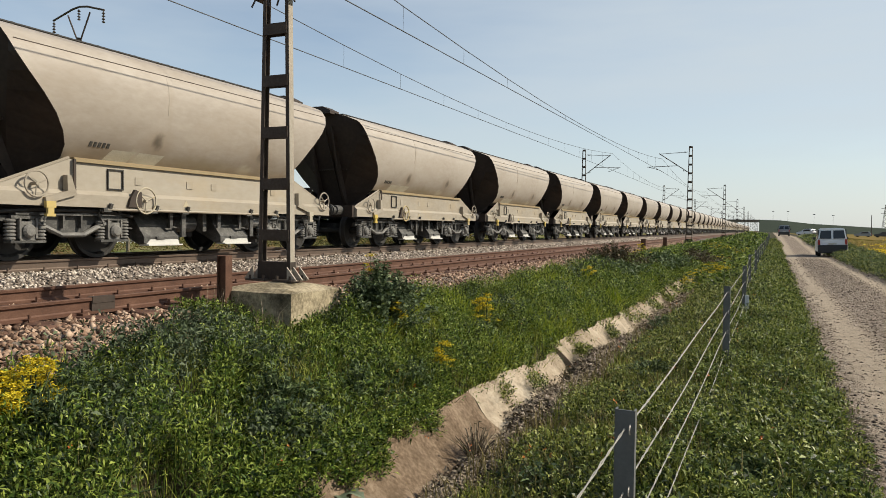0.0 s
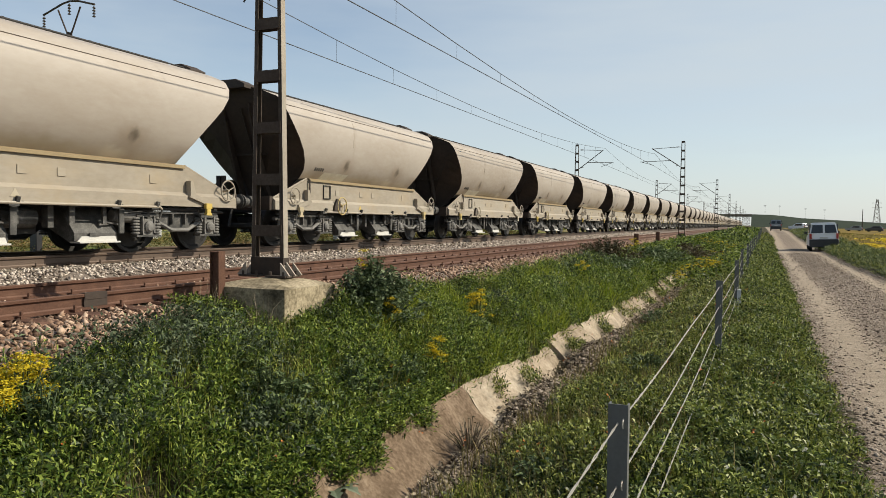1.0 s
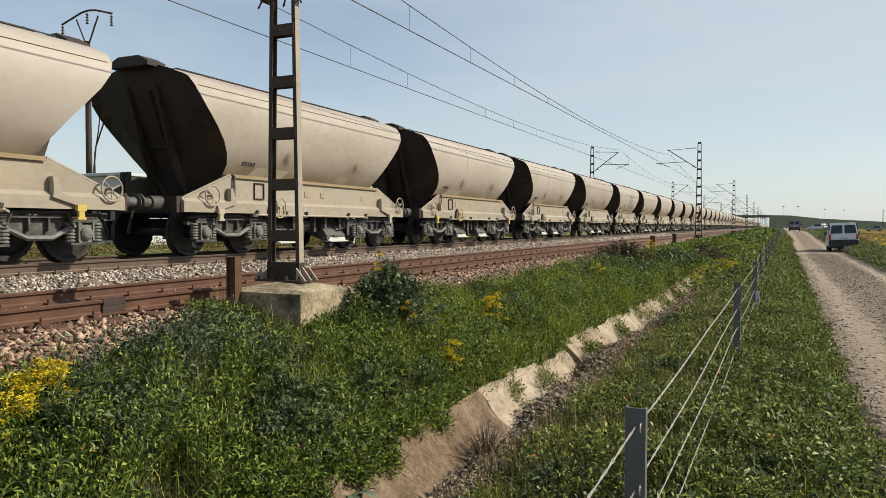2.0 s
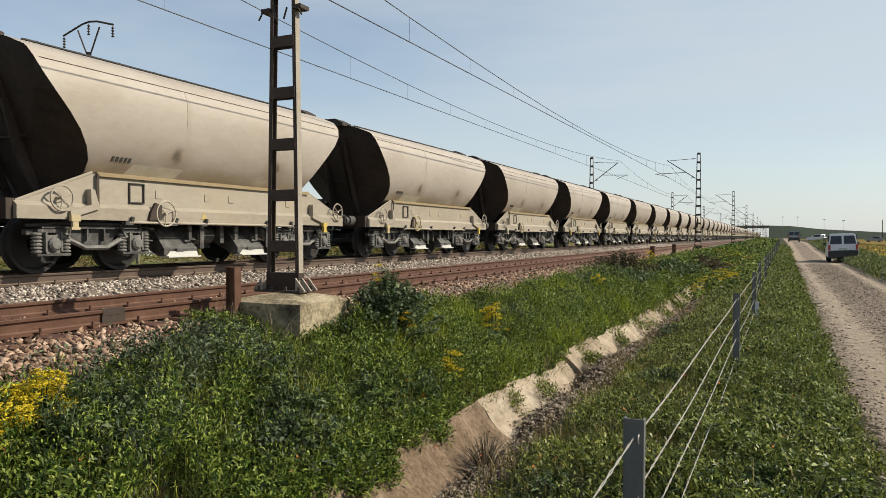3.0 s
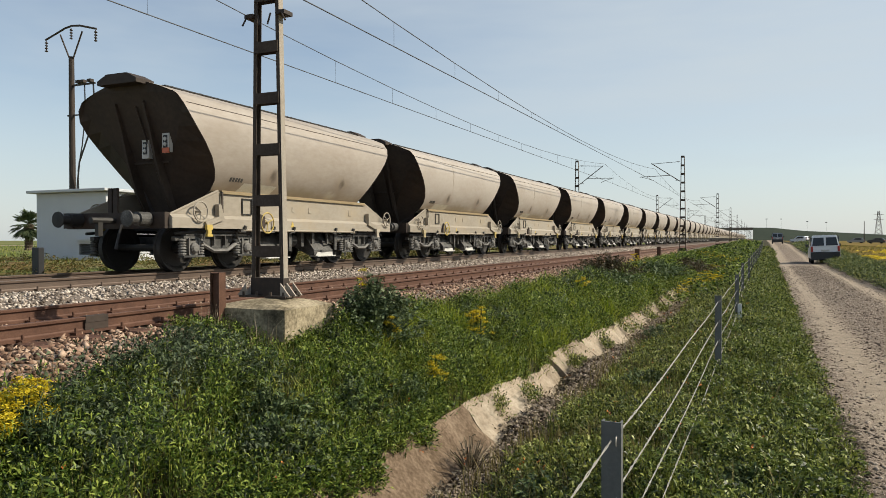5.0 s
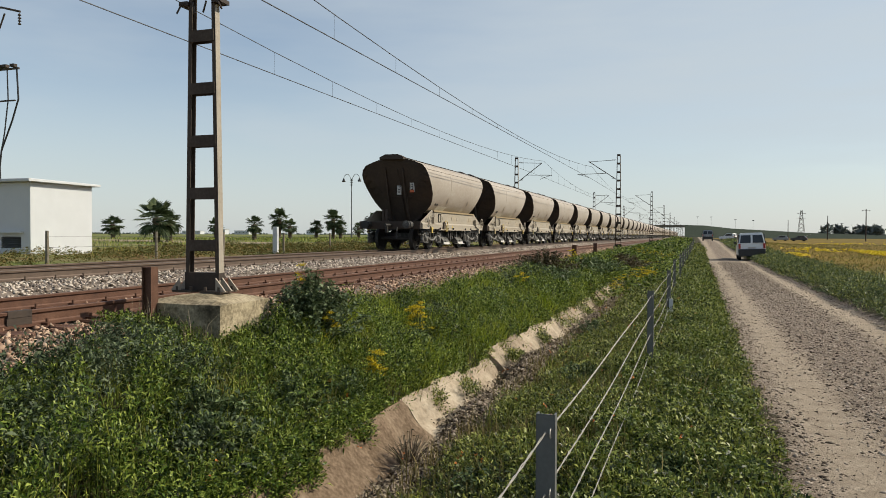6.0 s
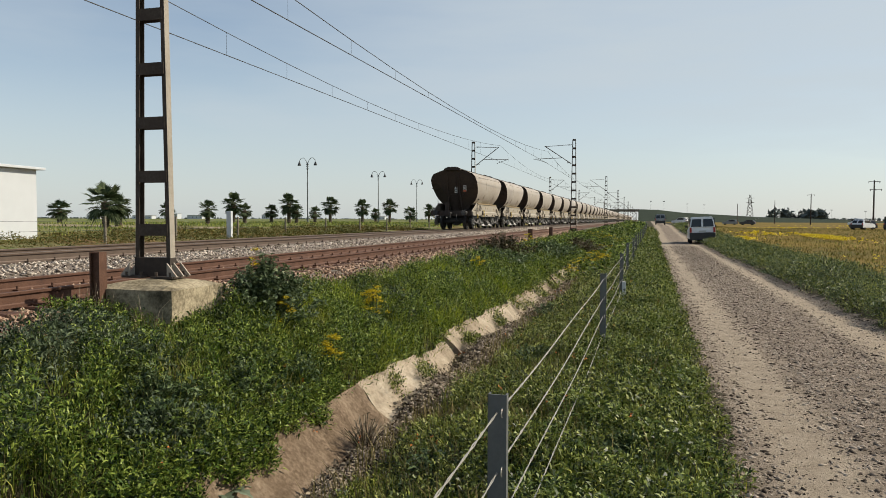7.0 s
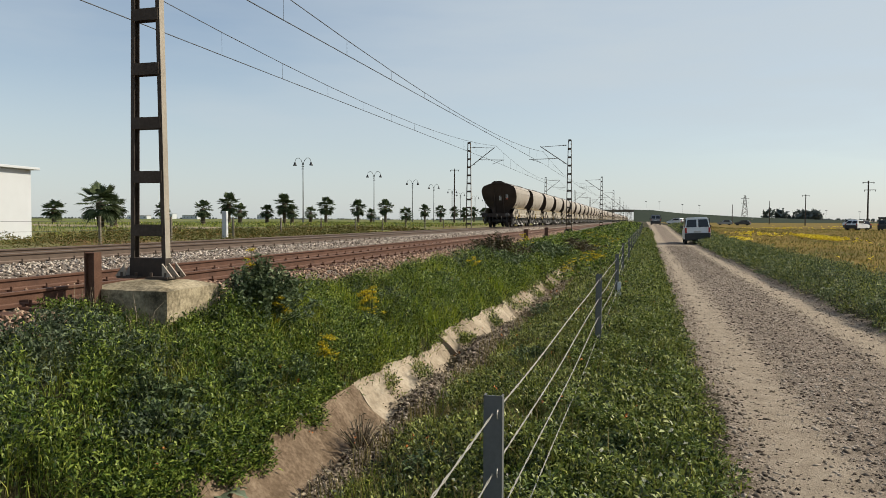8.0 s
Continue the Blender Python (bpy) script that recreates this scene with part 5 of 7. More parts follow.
build_marker(-16.9, 27.1, 1.15, 0.22, M_WHITE, "whitewashed square marker post beside the far track", "marker_post")
build_marker(-16.6, 12.55, 0.72, 0.24, M_BLACK, "dark steel cabinet post beside the far track", "cabinet_post")
for x, y in ((-5.3, 35.0), (-5.3, 43.0)):
    build_marker(x, y, 0.85, 0.22, M_RUST, "short rusty post in the weeds by the rails", "rusty_post")


# ---- vehicles ----
M_CARWHITE = material("white_car_paint", [(0.70, 0.71, 0.72), (0.80, 0.80, 0.80)], 1, 0.3, bump=0)
M_CARGREY = material("grey_car_paint", [(0.20, 0.21, 0.22), (0.28, 0.29, 0.30)], 1, 0.3, metal=0.4, bump=0)
M_CARDARK = material("dark_car_paint", [(0.025, 0.028, 0.032), (0.05, 0.05, 0.055)], 1, 0.3, bump=0)
M_GLASS = material("dark_car_glass", [(0.012, 0.014, 0.016), (0.03, 0.034, 0.038)], 1, 0.08, bump=0)
M_TYRE = material("tyre_rubber", [(0.012, 0.012, 0.012), (0.03, 0.03, 0.03)], 5, 0.85, bump=0.1)
M_TAIL = material("red_tail_lamp", [(0.30, 0.02, 0.015), (0.42, 0.03, 0.02)], 5, 0.3, bump=0)


def build_car(name, label, m, paint, profile, cabin, width, wheels, hatch_open=False):
    """profile: the body's side (along, up); cabin: the glass house above; the rear is at 0 and faces the camera's side."""
    car = thing(name, label, "car", m)
    h = width / 2
    bm = bmesh.new()
    prism(bm, profile, "x", -h, h)
    bevel(bm, 0.06, 2)
    body = part("body", bm, paint, car, smooth=False)
    bm = bmesh.new()
    n = len(cabin)
    mid = sum(p[1] for p in cabin) / n
    a = [bm.verts.new((-h * (0.97 if p[1] < mid else 0.80), p[0], p[1])) for p in cabin]
    b = [bm.verts.new((h * (0.97 if p[1] < mid else 0.80), p[0], p[1])) for p in cabin]
    bm.faces.new(a)
    bm.faces.new(b[::-1])
    for k in range(n):
        bm.faces.new((a[k], a[(k + 1) % n], b[(k + 1) % n], b[k]))
    bevel(bm, 0.05, 2)
    part("cabin", bm, paint, car)
    # windows stand a little proud of the cabin
    ys, zs = [p[0] for p in cabin], [p[1] for p in cabin]
    lo, hi = min(zs), max(zs)
    rear = sorted([p for p in cabin], key=lambda p: p[0])[:2]
    (ya, za), (yb, zb) = sorted(rear, key=lambda p: p[1])
    for s in (-1, 1):
        bm = bmesh.new()
        x0, x1 = s * 0.06, s * h * 0.86
        for q, (u, v) in enumerate(((0.12, 0.80),)):
            p = []
            for x, w in ((x0, u), (x1, u), (x1 * 0.88, v), (x0, v)):
                p.append(bm.verts.new((x, ya + (yb - ya) * w - 0.018, za + (zb - za) * w)))
            o = [bm.verts.new((c.co.x, c.co.y + 0.012, c.co.z)) for c in p]
            bm.faces.new(p)
            for k in range(4):
                bm.faces.new((p[k], p[(k + 1) % 4], o[(k + 1) % 4], o[k]))
        part("rear_window", bm, M_GLASS, car)
        bm = bmesh.new()
        top = [p for p in cabin if p[1] > mid]
        y0, y1 = min(p[0] for p in top) + 0.12, max(p[0] for p in top)
        prism(bm, [(y0, lo + 0.08), (y1 + 0.15, lo + 0.08), (y1 - 0.05, hi - 0.10), (y0 + 0.04, hi - 0.10)], "x", *sorted((s * h * 0.86, s * h * 0.955)))
        part("side_window", bm, M_GLASS, car)
        bm = bmesh.new()
        box(bm, (s * (h - 0.09), 0.0, lo - 0.12), (0.13, 0.06, 0.34))
        part("tail_lamp", bm, M_TAIL, car)
        bm = bmesh.new()
        box(bm, (s * (h + 0.10), y1 - 0.05, lo + 0.10), (0.18, 0.10, 0.16))
        part("mirror", bm, M_BLACK, car)
        for y in wheels:
            bm = bmesh.new()
            lathe(bm, (s * (h - 0.11), y, 0.30), [(0.18, s * 0.10), (0.29, s * 0.10), (0.30, s * 0.06), (0.30, -s * 0.08), (0.18, -s * 0.10)], 18, "x")
            wheel = part("wheel", bm, M_TYRE, car)
            bm = bmesh.new()
            lathe(bm, (s * (h - 0.11), y, 0.30), [(0.0, s * 0.085), (0.17, s * 0.075), (0.18, s * 0.02)], 14, "x")
            part("rim", bm, M_POST, wheel)
    bm = bmesh.new()
    box(bm, (0, -0.05, 0.50), (width * 0.98, 0.14, 0.50))
    bevel(bm, 0.03)
    bumper = part("rear_bumper", bm, M_BLACK, car)
    bm = bmesh.new()
    box(bm, (0.0, -0.03, lo - 0.22), (0.46, 0.02, 0.10))
    part("plate", bm, M_CHUTE, car)
    if hatch_open:
        bm = bmesh.new()
        box(bm, (0, -0.35, hi + 0.25), (width * 0.8, 0.9, 0.05), (-18, 0, 0))
        part("open_tailgate", bm, paint, car, "raised tailgate")
    return car


VAN = [(0.0, 0.28), (3.9, 0.28), (4.0, 0.5), (3.95, 0.85), (3.0, 1.05), (0.02, 1.08)]
VAN_CABIN = [(0.03, 1.06), (2.95, 1.06), (2.2, 1.80), (0.14, 1.82)]
CAR = [(0.0, 0.28), (3.9, 0.28), (4.0, 0.5), (3.9, 0.78), (2.9, 0.92), (0.05, 0.92)]
CAR_CABIN = [(0.08, 0.90), (2.9, 0.90), (2.2, 1.44), (0.55, 1.46)]


def stand(x, y, yaw, roll=0):
    return pose(x, y, float(height(x, y)) - 0.02, 0, roll, yaw)


build_car("parked_van", "small white panel van parked half on the verge, leaning", stand(3.87, 52.0, -1.0, -2.2), M_CARWHITE, VAN, VAN_CABIN, 1.70, (0.75, 3.25))
build_car("road_car", "grey car standing on the gravel track", stand(2.75, 132, -1), M_CARGREY, VAN, VAN_CABIN, 1.72, (0.75, 3.25))
build_car("white_hatchback", "white hatchback parked in the dry field", stand(29.2, 115, -38), M_CARWHITE, CAR, CAR_CABIN, 1.7, (0.75, 3.2))
build_car("dark_field_car", "dark car with raised tailgate parked among the grass", stand(32.6, 112, -25), M_CARDARK, CAR, CAR_CABIN, 1.75, (0.75, 3.2), True)
build_car("second_dark_car", "dark car beside the white hatchback", stand(31.9, 118, 20), M_CARDARK, CAR, CAR_CABIN, 1.75, (0.75, 3.2))
build_car("white_estate_car", "white car on the field beside the gravel track", stand(9.5, 170, 50), M_CARWHITE, CAR, CAR_CABIN, 1.7, (0.75, 3.2))
build_car("white_saloon", "white car far off near the bank", stand(13.2, 178, 30), M_CARWHITE, CAR, CAR_CABIN, 1.7, (0.75, 3.2))
build_car("grey_field_car", "grey car far off in the dry field", stand(25.5, 220, 80), M_CARGREY, CAR, CAR_CABIN, 1.7, (0.75, 3.2))
build_car("dark_open_car", "dark car far off in the field with an open tailgate", stand(29.5, 215, 75), M_CARDARK, CAR, CAR_CABIN, 1.7, (0.75, 3.2), True)
build_car("silver_field_car", "pale van behind the white hatchback in the field", stand(48.7, 190, 10), M_CARWHITE, VAN, VAN_CABIN, 1.7, (0.75, 3.2))


# ---- the distance ----
M_BANK = material("grassy_bank", [(0.040, 0.052, 0.038), (0.064, 0.078, 0.055)], 0.05, 0.95, fine=0.7, bump=0.3)
# aerial haze is painted into the greyed, lightened leaf colour
M_FARLEAF = material("hazed_far_tree_leaves", [(0.09, 0.115, 0.11), (0.14, 0.165, 0.155)], 0.3, 0.9, islands=0.5, bump=0)


def build_bridge():
    bridge = thing("road_bridge", "concrete road bridge over the railway with grassy ramp", "bridge")
    bm = bmesh.new()
    box(bm, (-18, 480, 7.4), (30, 9, 0.9))
    box(bm, (-18, 475.6, 8.1), (30, 0.2, 0.7))
    part("deck", bm, M_CONCRETE, bridge)
    for x in (-30, -17):
        bm = bmesh.new()
        box(bm, (x, 480, 4.0), (0.9, 7, 6.4))
        part("pier", bm, M_CONCRETE, bridge)
    for s, name in ((1, "ramp"), (-1, "ramp")):
        bm = bmesh.new()
        pts = [(-3.5, 8.4), (8, 8.1), (24, 6.2), (45, 5.0), (66, 3.7), (110, 2.2), (150, 0.5)] if s > 0 else [(-32, 8.2), (-80, 5.5), (-140, 0.8)]
        top0 = [bm.verts.new((x, 476, z)) for x, z in pts]
        top1 = [bm.verts.new((x, 486, z)) for x, z in pts]
        bot0 = [bm.verts.new((x, 476 - 1.8 * z, 0.3)) for x, z in pts]
        bot1 = [bm.verts.new((x, 486 + 1.8 * z, 0.3)) for x, z in pts]
        for k in range(len(pts) - 1):
            bm.faces.new((bot0[k], bot0[k + 1], top0[k + 1], top0[k]))
            bm.faces.new((top0[k], top0[k + 1], top1[k + 1], top1[k]))
            bm.faces.new((top1[k], top1[k + 1], bot1[k + 1], bot1[k]))
        bm.faces.new((bot0[0], top0[0], top1[0], bot1[0]))
        part(name, bm, M_BANK, bridge, "grassy earth ramp")
    return bridge


build_bridge()


def build_bridge_lamp():
    lamp = thing("bridge_lamp", "thin lamp post with a dark head on the ramp", "street lamp", group="lamps on the bridge")
    bm = bmesh.new()
    rod(bm, (0, 0, 0), (0, 0, 5.6), 0.035, 6)
    part("column", bm, M_POST, lamp)
    bm = bmesh.new()
    box(bm, (0, 0, 5.65), (1.3, 0.5, 0.35))
    bevel(bm, 0.1)
    part("head", bm, M_POST, lamp)
    return lamp


bl = build_bridge_lamp()
bl.matrix_world = pose(4, 479, 7.9)
for x in (12, 26, 36, 77, 108, 126):
    copy_thing(bl, pose(x, 479, float(np.interp(x, [8, 24, 45, 66, 110, 150], [8.3, 6.2, 5.0, 3.7, 2.2, 0.5]))))


def build_far_pole(x, y, h, arms):
    pole = thing("wooden_pole", "plain dark pole carrying a line across the field", "utility pole", pose(x, y, float(height(x, y)) - 0.1), group="poles in the field")
    bm = bmesh.new()
    rod(bm, (0, 0, 0), (0, 0, h), 0.17, 8, 0.11)
    part("shaft", bm, M_DARK, pole)
    for k in range(arms):
        bm = bmesh.new()
        box(bm, (0.3 * k, 0, h - 0.3 - 1.4 * k), (2.0, 0.1, 0.1))
        for q in (-0.9, 0, 0.9):
            rod(bm, (0.3 * k + q, 0, h - 0.3 - 1.4 * k), (0.3 * k + q, 0, h - 0.6 - 1.4 * k), 0.05, 6)
        part("crossarm", bm, M_DARK, pole)


build_far_pole(40.8, 150, 8.9, 2)
build_far_pole(46.0, 228, 9.0, 1)
build_far_pole(48.0, 300, 9.0, 0)
build_far_pole(37.0, 320, 8.0, 0)
build_far_pole(-37.7, 148, 11.5, 1)


def build_pylon():
    p = thing("lattice_pylon", "far steel lattice pylon", "pylon", pose(91.4, 700, 0.5))
    for sx in (-1, 1):
        for sy in (-1, 1):
            bm = bmesh.new()
            rod(bm, (sx * 3, sy * 3, 0), (sx * 0.6, sy * 0.6, 24), 0.16, 4)
            part("leg", bm, M_MAST, p)
    bm = bmesh.new()
    for k in range(7):
        a, b = 3 - 2.4 * k / 7, 3 - 2.4 * (k + 1) / 7
        for sy in (-1, 1):
            rod(bm, (-a, sy * a, 24 * k / 7), (b, sy * b, 24 * (k + 1) / 7), 0.09, 4)
            rod(bm, (a, sy * a, 24 * k / 7), (-b, sy * b, 24 * (k + 1) / 7), 0.09, 4)
    part("bracing", bm, M_MAST, p)
    for z in (17, 21):
        bm = bmesh.new()
        box(bm, (0, 0, z), (7, 0.4, 0.3))
        part("crossarm", bm, M_MAST, p)


build_pylon()


def build_far_woods():
    """Thin lines of trees along the horizon, out of many small leaf clumps."""
    rng = np.random.default_rng(9)
    c = []
    for x0, x1, y, h, n in ((96, 134, 620, 10, 26), (134, 330, 640, 3.2, 120), (200, 212, 600, 7, 6), (40, 96, 650, 2.2, 40), (-900, -420, 900, 3.0, 260), (-420, -120, 900, 2.4, 140), (330, 700, 800, 4, 120)):
        xs = rng.uniform(x0, x1, n)
        hs = h * rng.uniform(0.5, 1.05, n)
        for x, hh in zip(xs, hs):
            k = 60
            u = rng.normal(0, 1, (k, 3))
            u /= np.linalg.norm(u, axis=1)[:, None]
            r = rng.uniform(0.6, 1.0, (k, 1))
            c.append(np.concatenate([u * r * [hh * 0.42, hh * 0.42, hh * 0.42] + [x, y, 0.6 + hh * 0.58], np.full((k, 1), hh * 0.12)], 1))
    c = np.concatenate(c)
    n = len(c)
    q = rng.normal(0, 1, (n, 4, 3)) * c[:, 3][:, None, None]
    v = (c[:, None, :3] + q).reshape(-1, 3)
    f = np.arange(4 * n).reshape(n, 4)
    tagged(fast_mesh("far_woods", v, f, M_FARLEAF), "thin lines of trees on the horizon, haze put into their colour", "trees", kind="stuff")


build_far_woods()


def build_far_houses():
    rng = random.Random(3)
    for k, (x, y, w, h) in enumerate(((-560, 820, 22, 5), (-600, 830, 14, 7), (-640, 820, 30, 4.5), (-480, 860, 12, 6), (-330, 880, 18, 4), (-700, 800, 20, 5))):
        house = thing("far_building", "pale low building far off on the plain", "building", pose(x, y, 0.9))
        bm = bmesh.new()
        box(bm, (0, 0, h / 2), (w, 9, h))
        wall = part("wall", bm, M_WHITE, house)
        bm = bmesh.new()
        box(bm, (0, 0, h + 0.15), (w + 0.6, 9.6, 0.3))
        part("roof", bm, M_CONCRETE, house)
        for j in range(4):
            bm = bmesh.new()
            box(bm, (-w / 2 + w * (j + 0.5) / 4, -4.5, h * 0.5), (1.2, 0.08, 1.4))
            part("window", bm, M_GLASS, wall)


build_far_houses()


# ---- plants ----
M_WEED = material("green_weed_leaf", [(0.008, 0.020, 0.002), (0.080, 0.138, 0.016), (0.29, 0.345, 0.062)], 0.9, 0.45, islands=0.85, spread=0.62, bump=0, translucent=0.25)
M_BROADLEAF = material("broad_green_leaf", [(0.018, 0.034, 0.006), (0.090, 0.132, 0.020), (0.26, 0.30, 0.065)], 1.1, 0.5, islands=0.75, spread=0.6, bump=0, translucent=0.22)
M_GREYWEED = material("grey_green_leaf", [(0.018, 0.030, 0.013), (0.066, 0.092, 0.042), (0.17, 0.205, 0.11)], 1.2, 0.65, islands=0.6, spread=0.6, bump=0, translucent=0.2)
M_GRASS = material("fresh_grass_blade", [(0.020, 0.038, 0.004), (0.130, 0.178, 0.020), (0.38, 0.385, 0.075)], 0.7, 0.45, islands=0.85, spread=0.62, bump=0, translucent=0.26)
M_VERGE = material("olive_green_weed_leaf", [(0.014, 0.024, 0.004), (0.106, 0.142, 0.022), (0.33, 0.35, 0.080)], 0.9, 0.45, islands=0.85, spread=0.62, bump=0, translucent=0.24)
M_SUNGRASS = material("sunlit_yellow_green_blade", [(0.097, 0.147, 0.010), (0.270, 0.336, 0.028), (0.497, 0.514, 0.070)], 0.7, 0.5, islands=0.6, spread=0.6, bump=0, translucent=0.4)
M_STRAW = material("dry_grass_blade", [(0.108, 0.096, 0.030), (0.204, 0.168, 0.060), (0.336, 0.264, 0.120)], 1.0, 0.8, islands=0.6, spread=0.6, bump=0, translucent=0.2)
M_BUSH = material("dark_bush_leaf", [(0.018, 0.036, 0.012), (0.066, 0.102, 0.032), (0.195, 0.245, 0.100)], 2.0, 0.55, islands=0.6, spread=0.6, bump=0, translucent=0.2)
M_OLIVE = material("grey_olive_bush_leaf", [(0.026, 0.044, 0.018), (0.098, 0.135, 0.058), (0.25, 0.30, 0.155)], 2.0, 0.55, islands=0.6, spread=0.6, bump=0, translucent=0.2)
M_REDBUSH = material("brownish_bush_leaf", [(0.03, 0.03, 0.015), (0.065, 0.05, 0.025), (0.11, 0.085, 0.04)], 2.0, 0.7, islands=0.5, bump=0, translucent=0.2)
M_FLOWER = material("yellow_petals", [(0.50, 0.36, 0.01), (0.68, 0.52, 0.02), (0.78, 0.64, 0.06)], 3.0, 0.7, islands=0.4, bump=0, translucent=0.25)
M_POPPY = material("orange_red_petals", [(0.45, 0.09, 0.02), (0.60, 0.20, 0.04)], 3.0, 0.7, islands=0.4, bump=0, translucent=0.2)
M_SCRUB = material("ochre_green_scrub", [(0.060, 0.075, 0.018), (0.130, 0.125, 0.034), (0.23, 0.150, 0.052)], 0.5, 0.75, islands=0.4, spread=0.5, bump=0, translucent=0.2)
M_FIELDGRASS = material("ochre_field_grass", [(0.078, 0.074, 0.014), (0.145, 0.118, 0.022), (0.21, 0.16, 0.036)], 0.4, 0.8, islands=0.4, spread=0.6, bump=0, translucent=0.2)
M_LITTER = material("dead_leaf_litter", [(0.08, 0.062, 0.042), (0.19, 0.15, 0.105), (0.33, 0.27, 0.19)], 3.0, 0.9, islands=0.6, bump=0)


def scatter(rng, x0, x1, y0, y1, density, far=24.0):
    """Points over a strip that follows the gravel track's drift; density per square metre, thinning out with distance."""
    area = (x1 - x0) * (y1 - y0)
    n = int(area * density)
    x, y = rng.uniform(x0, x1, n), rng.uniform(y0, y1, n)
    keep = rng.random(n) < np.clip((far / 3.2) / np.maximum(y, far / 3.2), 0.05, 1.0) ** 1.25
    x, y = x[keep], y[keep]
    w = np.clip((x + 4.5) / 3.0, 0, 1)
    return x + drift(y) * w, y


def patchy(x, y, scale, seed):
    s = seed * 1.7
    return 0.5 + 0.25 * np.sin(x * scale + s) * np.cos(y * scale * 0.83 + s * 2) + 0.25 * np.sin(x * scale * 2.3 + y * scale * 1.9 + s)


def grow(n):
    """How much coarser a plant gets with distance, so that thinned cover stays closed."""
    return 1 + np.clip(n - 9, 0, 70) / 22


def leaves(name, label, mat, rng, x, y, z, h, count, length, width, spread, droop=0.3, category="weeds", upright=0.4, kind="stuff"):
    """Each plant bears count folded leaves on its height h; one mesh for all."""
    n = len(x)
    g = grow(y)[:, None]
    u = rng.random((n, count)) ** 0.8
    az = rng.uniform(0, 2 * np.pi, (n, count))
    rad = spread[:, None] * rng.uniform(0.1, 1.0, (n, count)) * (1.05 - 0.6 * u)
    cx = x[:, None] + np.cos(az) * rad
    cy = y[:, None] + np.sin(az) * rad
    cz = z[:, None] + h[:, None] * (0.06 + 0.94 * u)
    az2 = az + rng.normal(0, 0.7, (n, count))
    el = rng.normal(upright, 0.45, (n, count))
    d = np.stack([np.cos(az2) * np.cos(el), np.sin(az2) * np.cos(el), np.sin(el)], -1)
    s = np.stack([-np.sin(az2), np.cos(az2), rng.normal(0, 0.5, (n, count))], -1)
    ln = (length * rng.uniform(0.5, 1.35, (n, count)) * g)[..., None]
    wd = (width * rng.uniform(0.6, 1.3, (n, count)) * g)[..., None]
    c = np.stack([cx, cy, cz], -1)
    base = c
    mid = c + d * ln * 0.5
    tip = c + d * ln
    tip[..., 2] -= droop * ln[..., 0]
    v = np.stack([base, mid + s * wd, tip, mid - s * wd], 2).reshape(-1, 3)
    f = np.arange(len(v)).reshape(-1, 4)
    return tagged(fast_mesh(name, v, f, mat), label, category, kind=kind)


def blades(name, label, mat, rng, x, y, z, h, width, lean=0.35, category="grass"):
    """Bent blades of grass in one mesh."""
    n = len(x)
    az = rng.uniform(0, 2 * np.pi, n)
    ln = h * rng.uniform(0.5, 1.25, n)
    bend = np.abs(rng.normal(0, lean, n)) * ln
    dx, dy = np.cos(az) * bend, np.sin(az) * bend
    w = width * rng.uniform(0.7, 1.4, n) * grow(y)
    a2 = rng.uniform(0, np.pi, n)
    sx, sy = np.cos(a2) * w, np.sin(a2) * w
    zero = np.zeros(n)
    p0 = np.stack([x, y, z - 0.02], -1)
    p1 = p0 + np.stack([dx * 0.3, dy * 0.3, ln * 0.6], -1)
    p2 = p0 + np.stack([dx, dy, ln], -1)
    s = np.stack([sx, sy, zero], -1)
    v = np.stack([p0 - s, p0 + s, p1 + s * 0.8, p1 - s * 0.8, p2 + s * 0.15, p2 - s * 0.15], 1).reshape(-1, 3)
    k = 6 * np.arange(n)[:, None]
    f = np.stack([k + [[0, 1, 2, 3]], k + [[3, 2, 4, 5]]], 1).reshape(-1, 4)
    return tagged(fast_mesh(name, v, f, mat), label, category, kind="stuff")


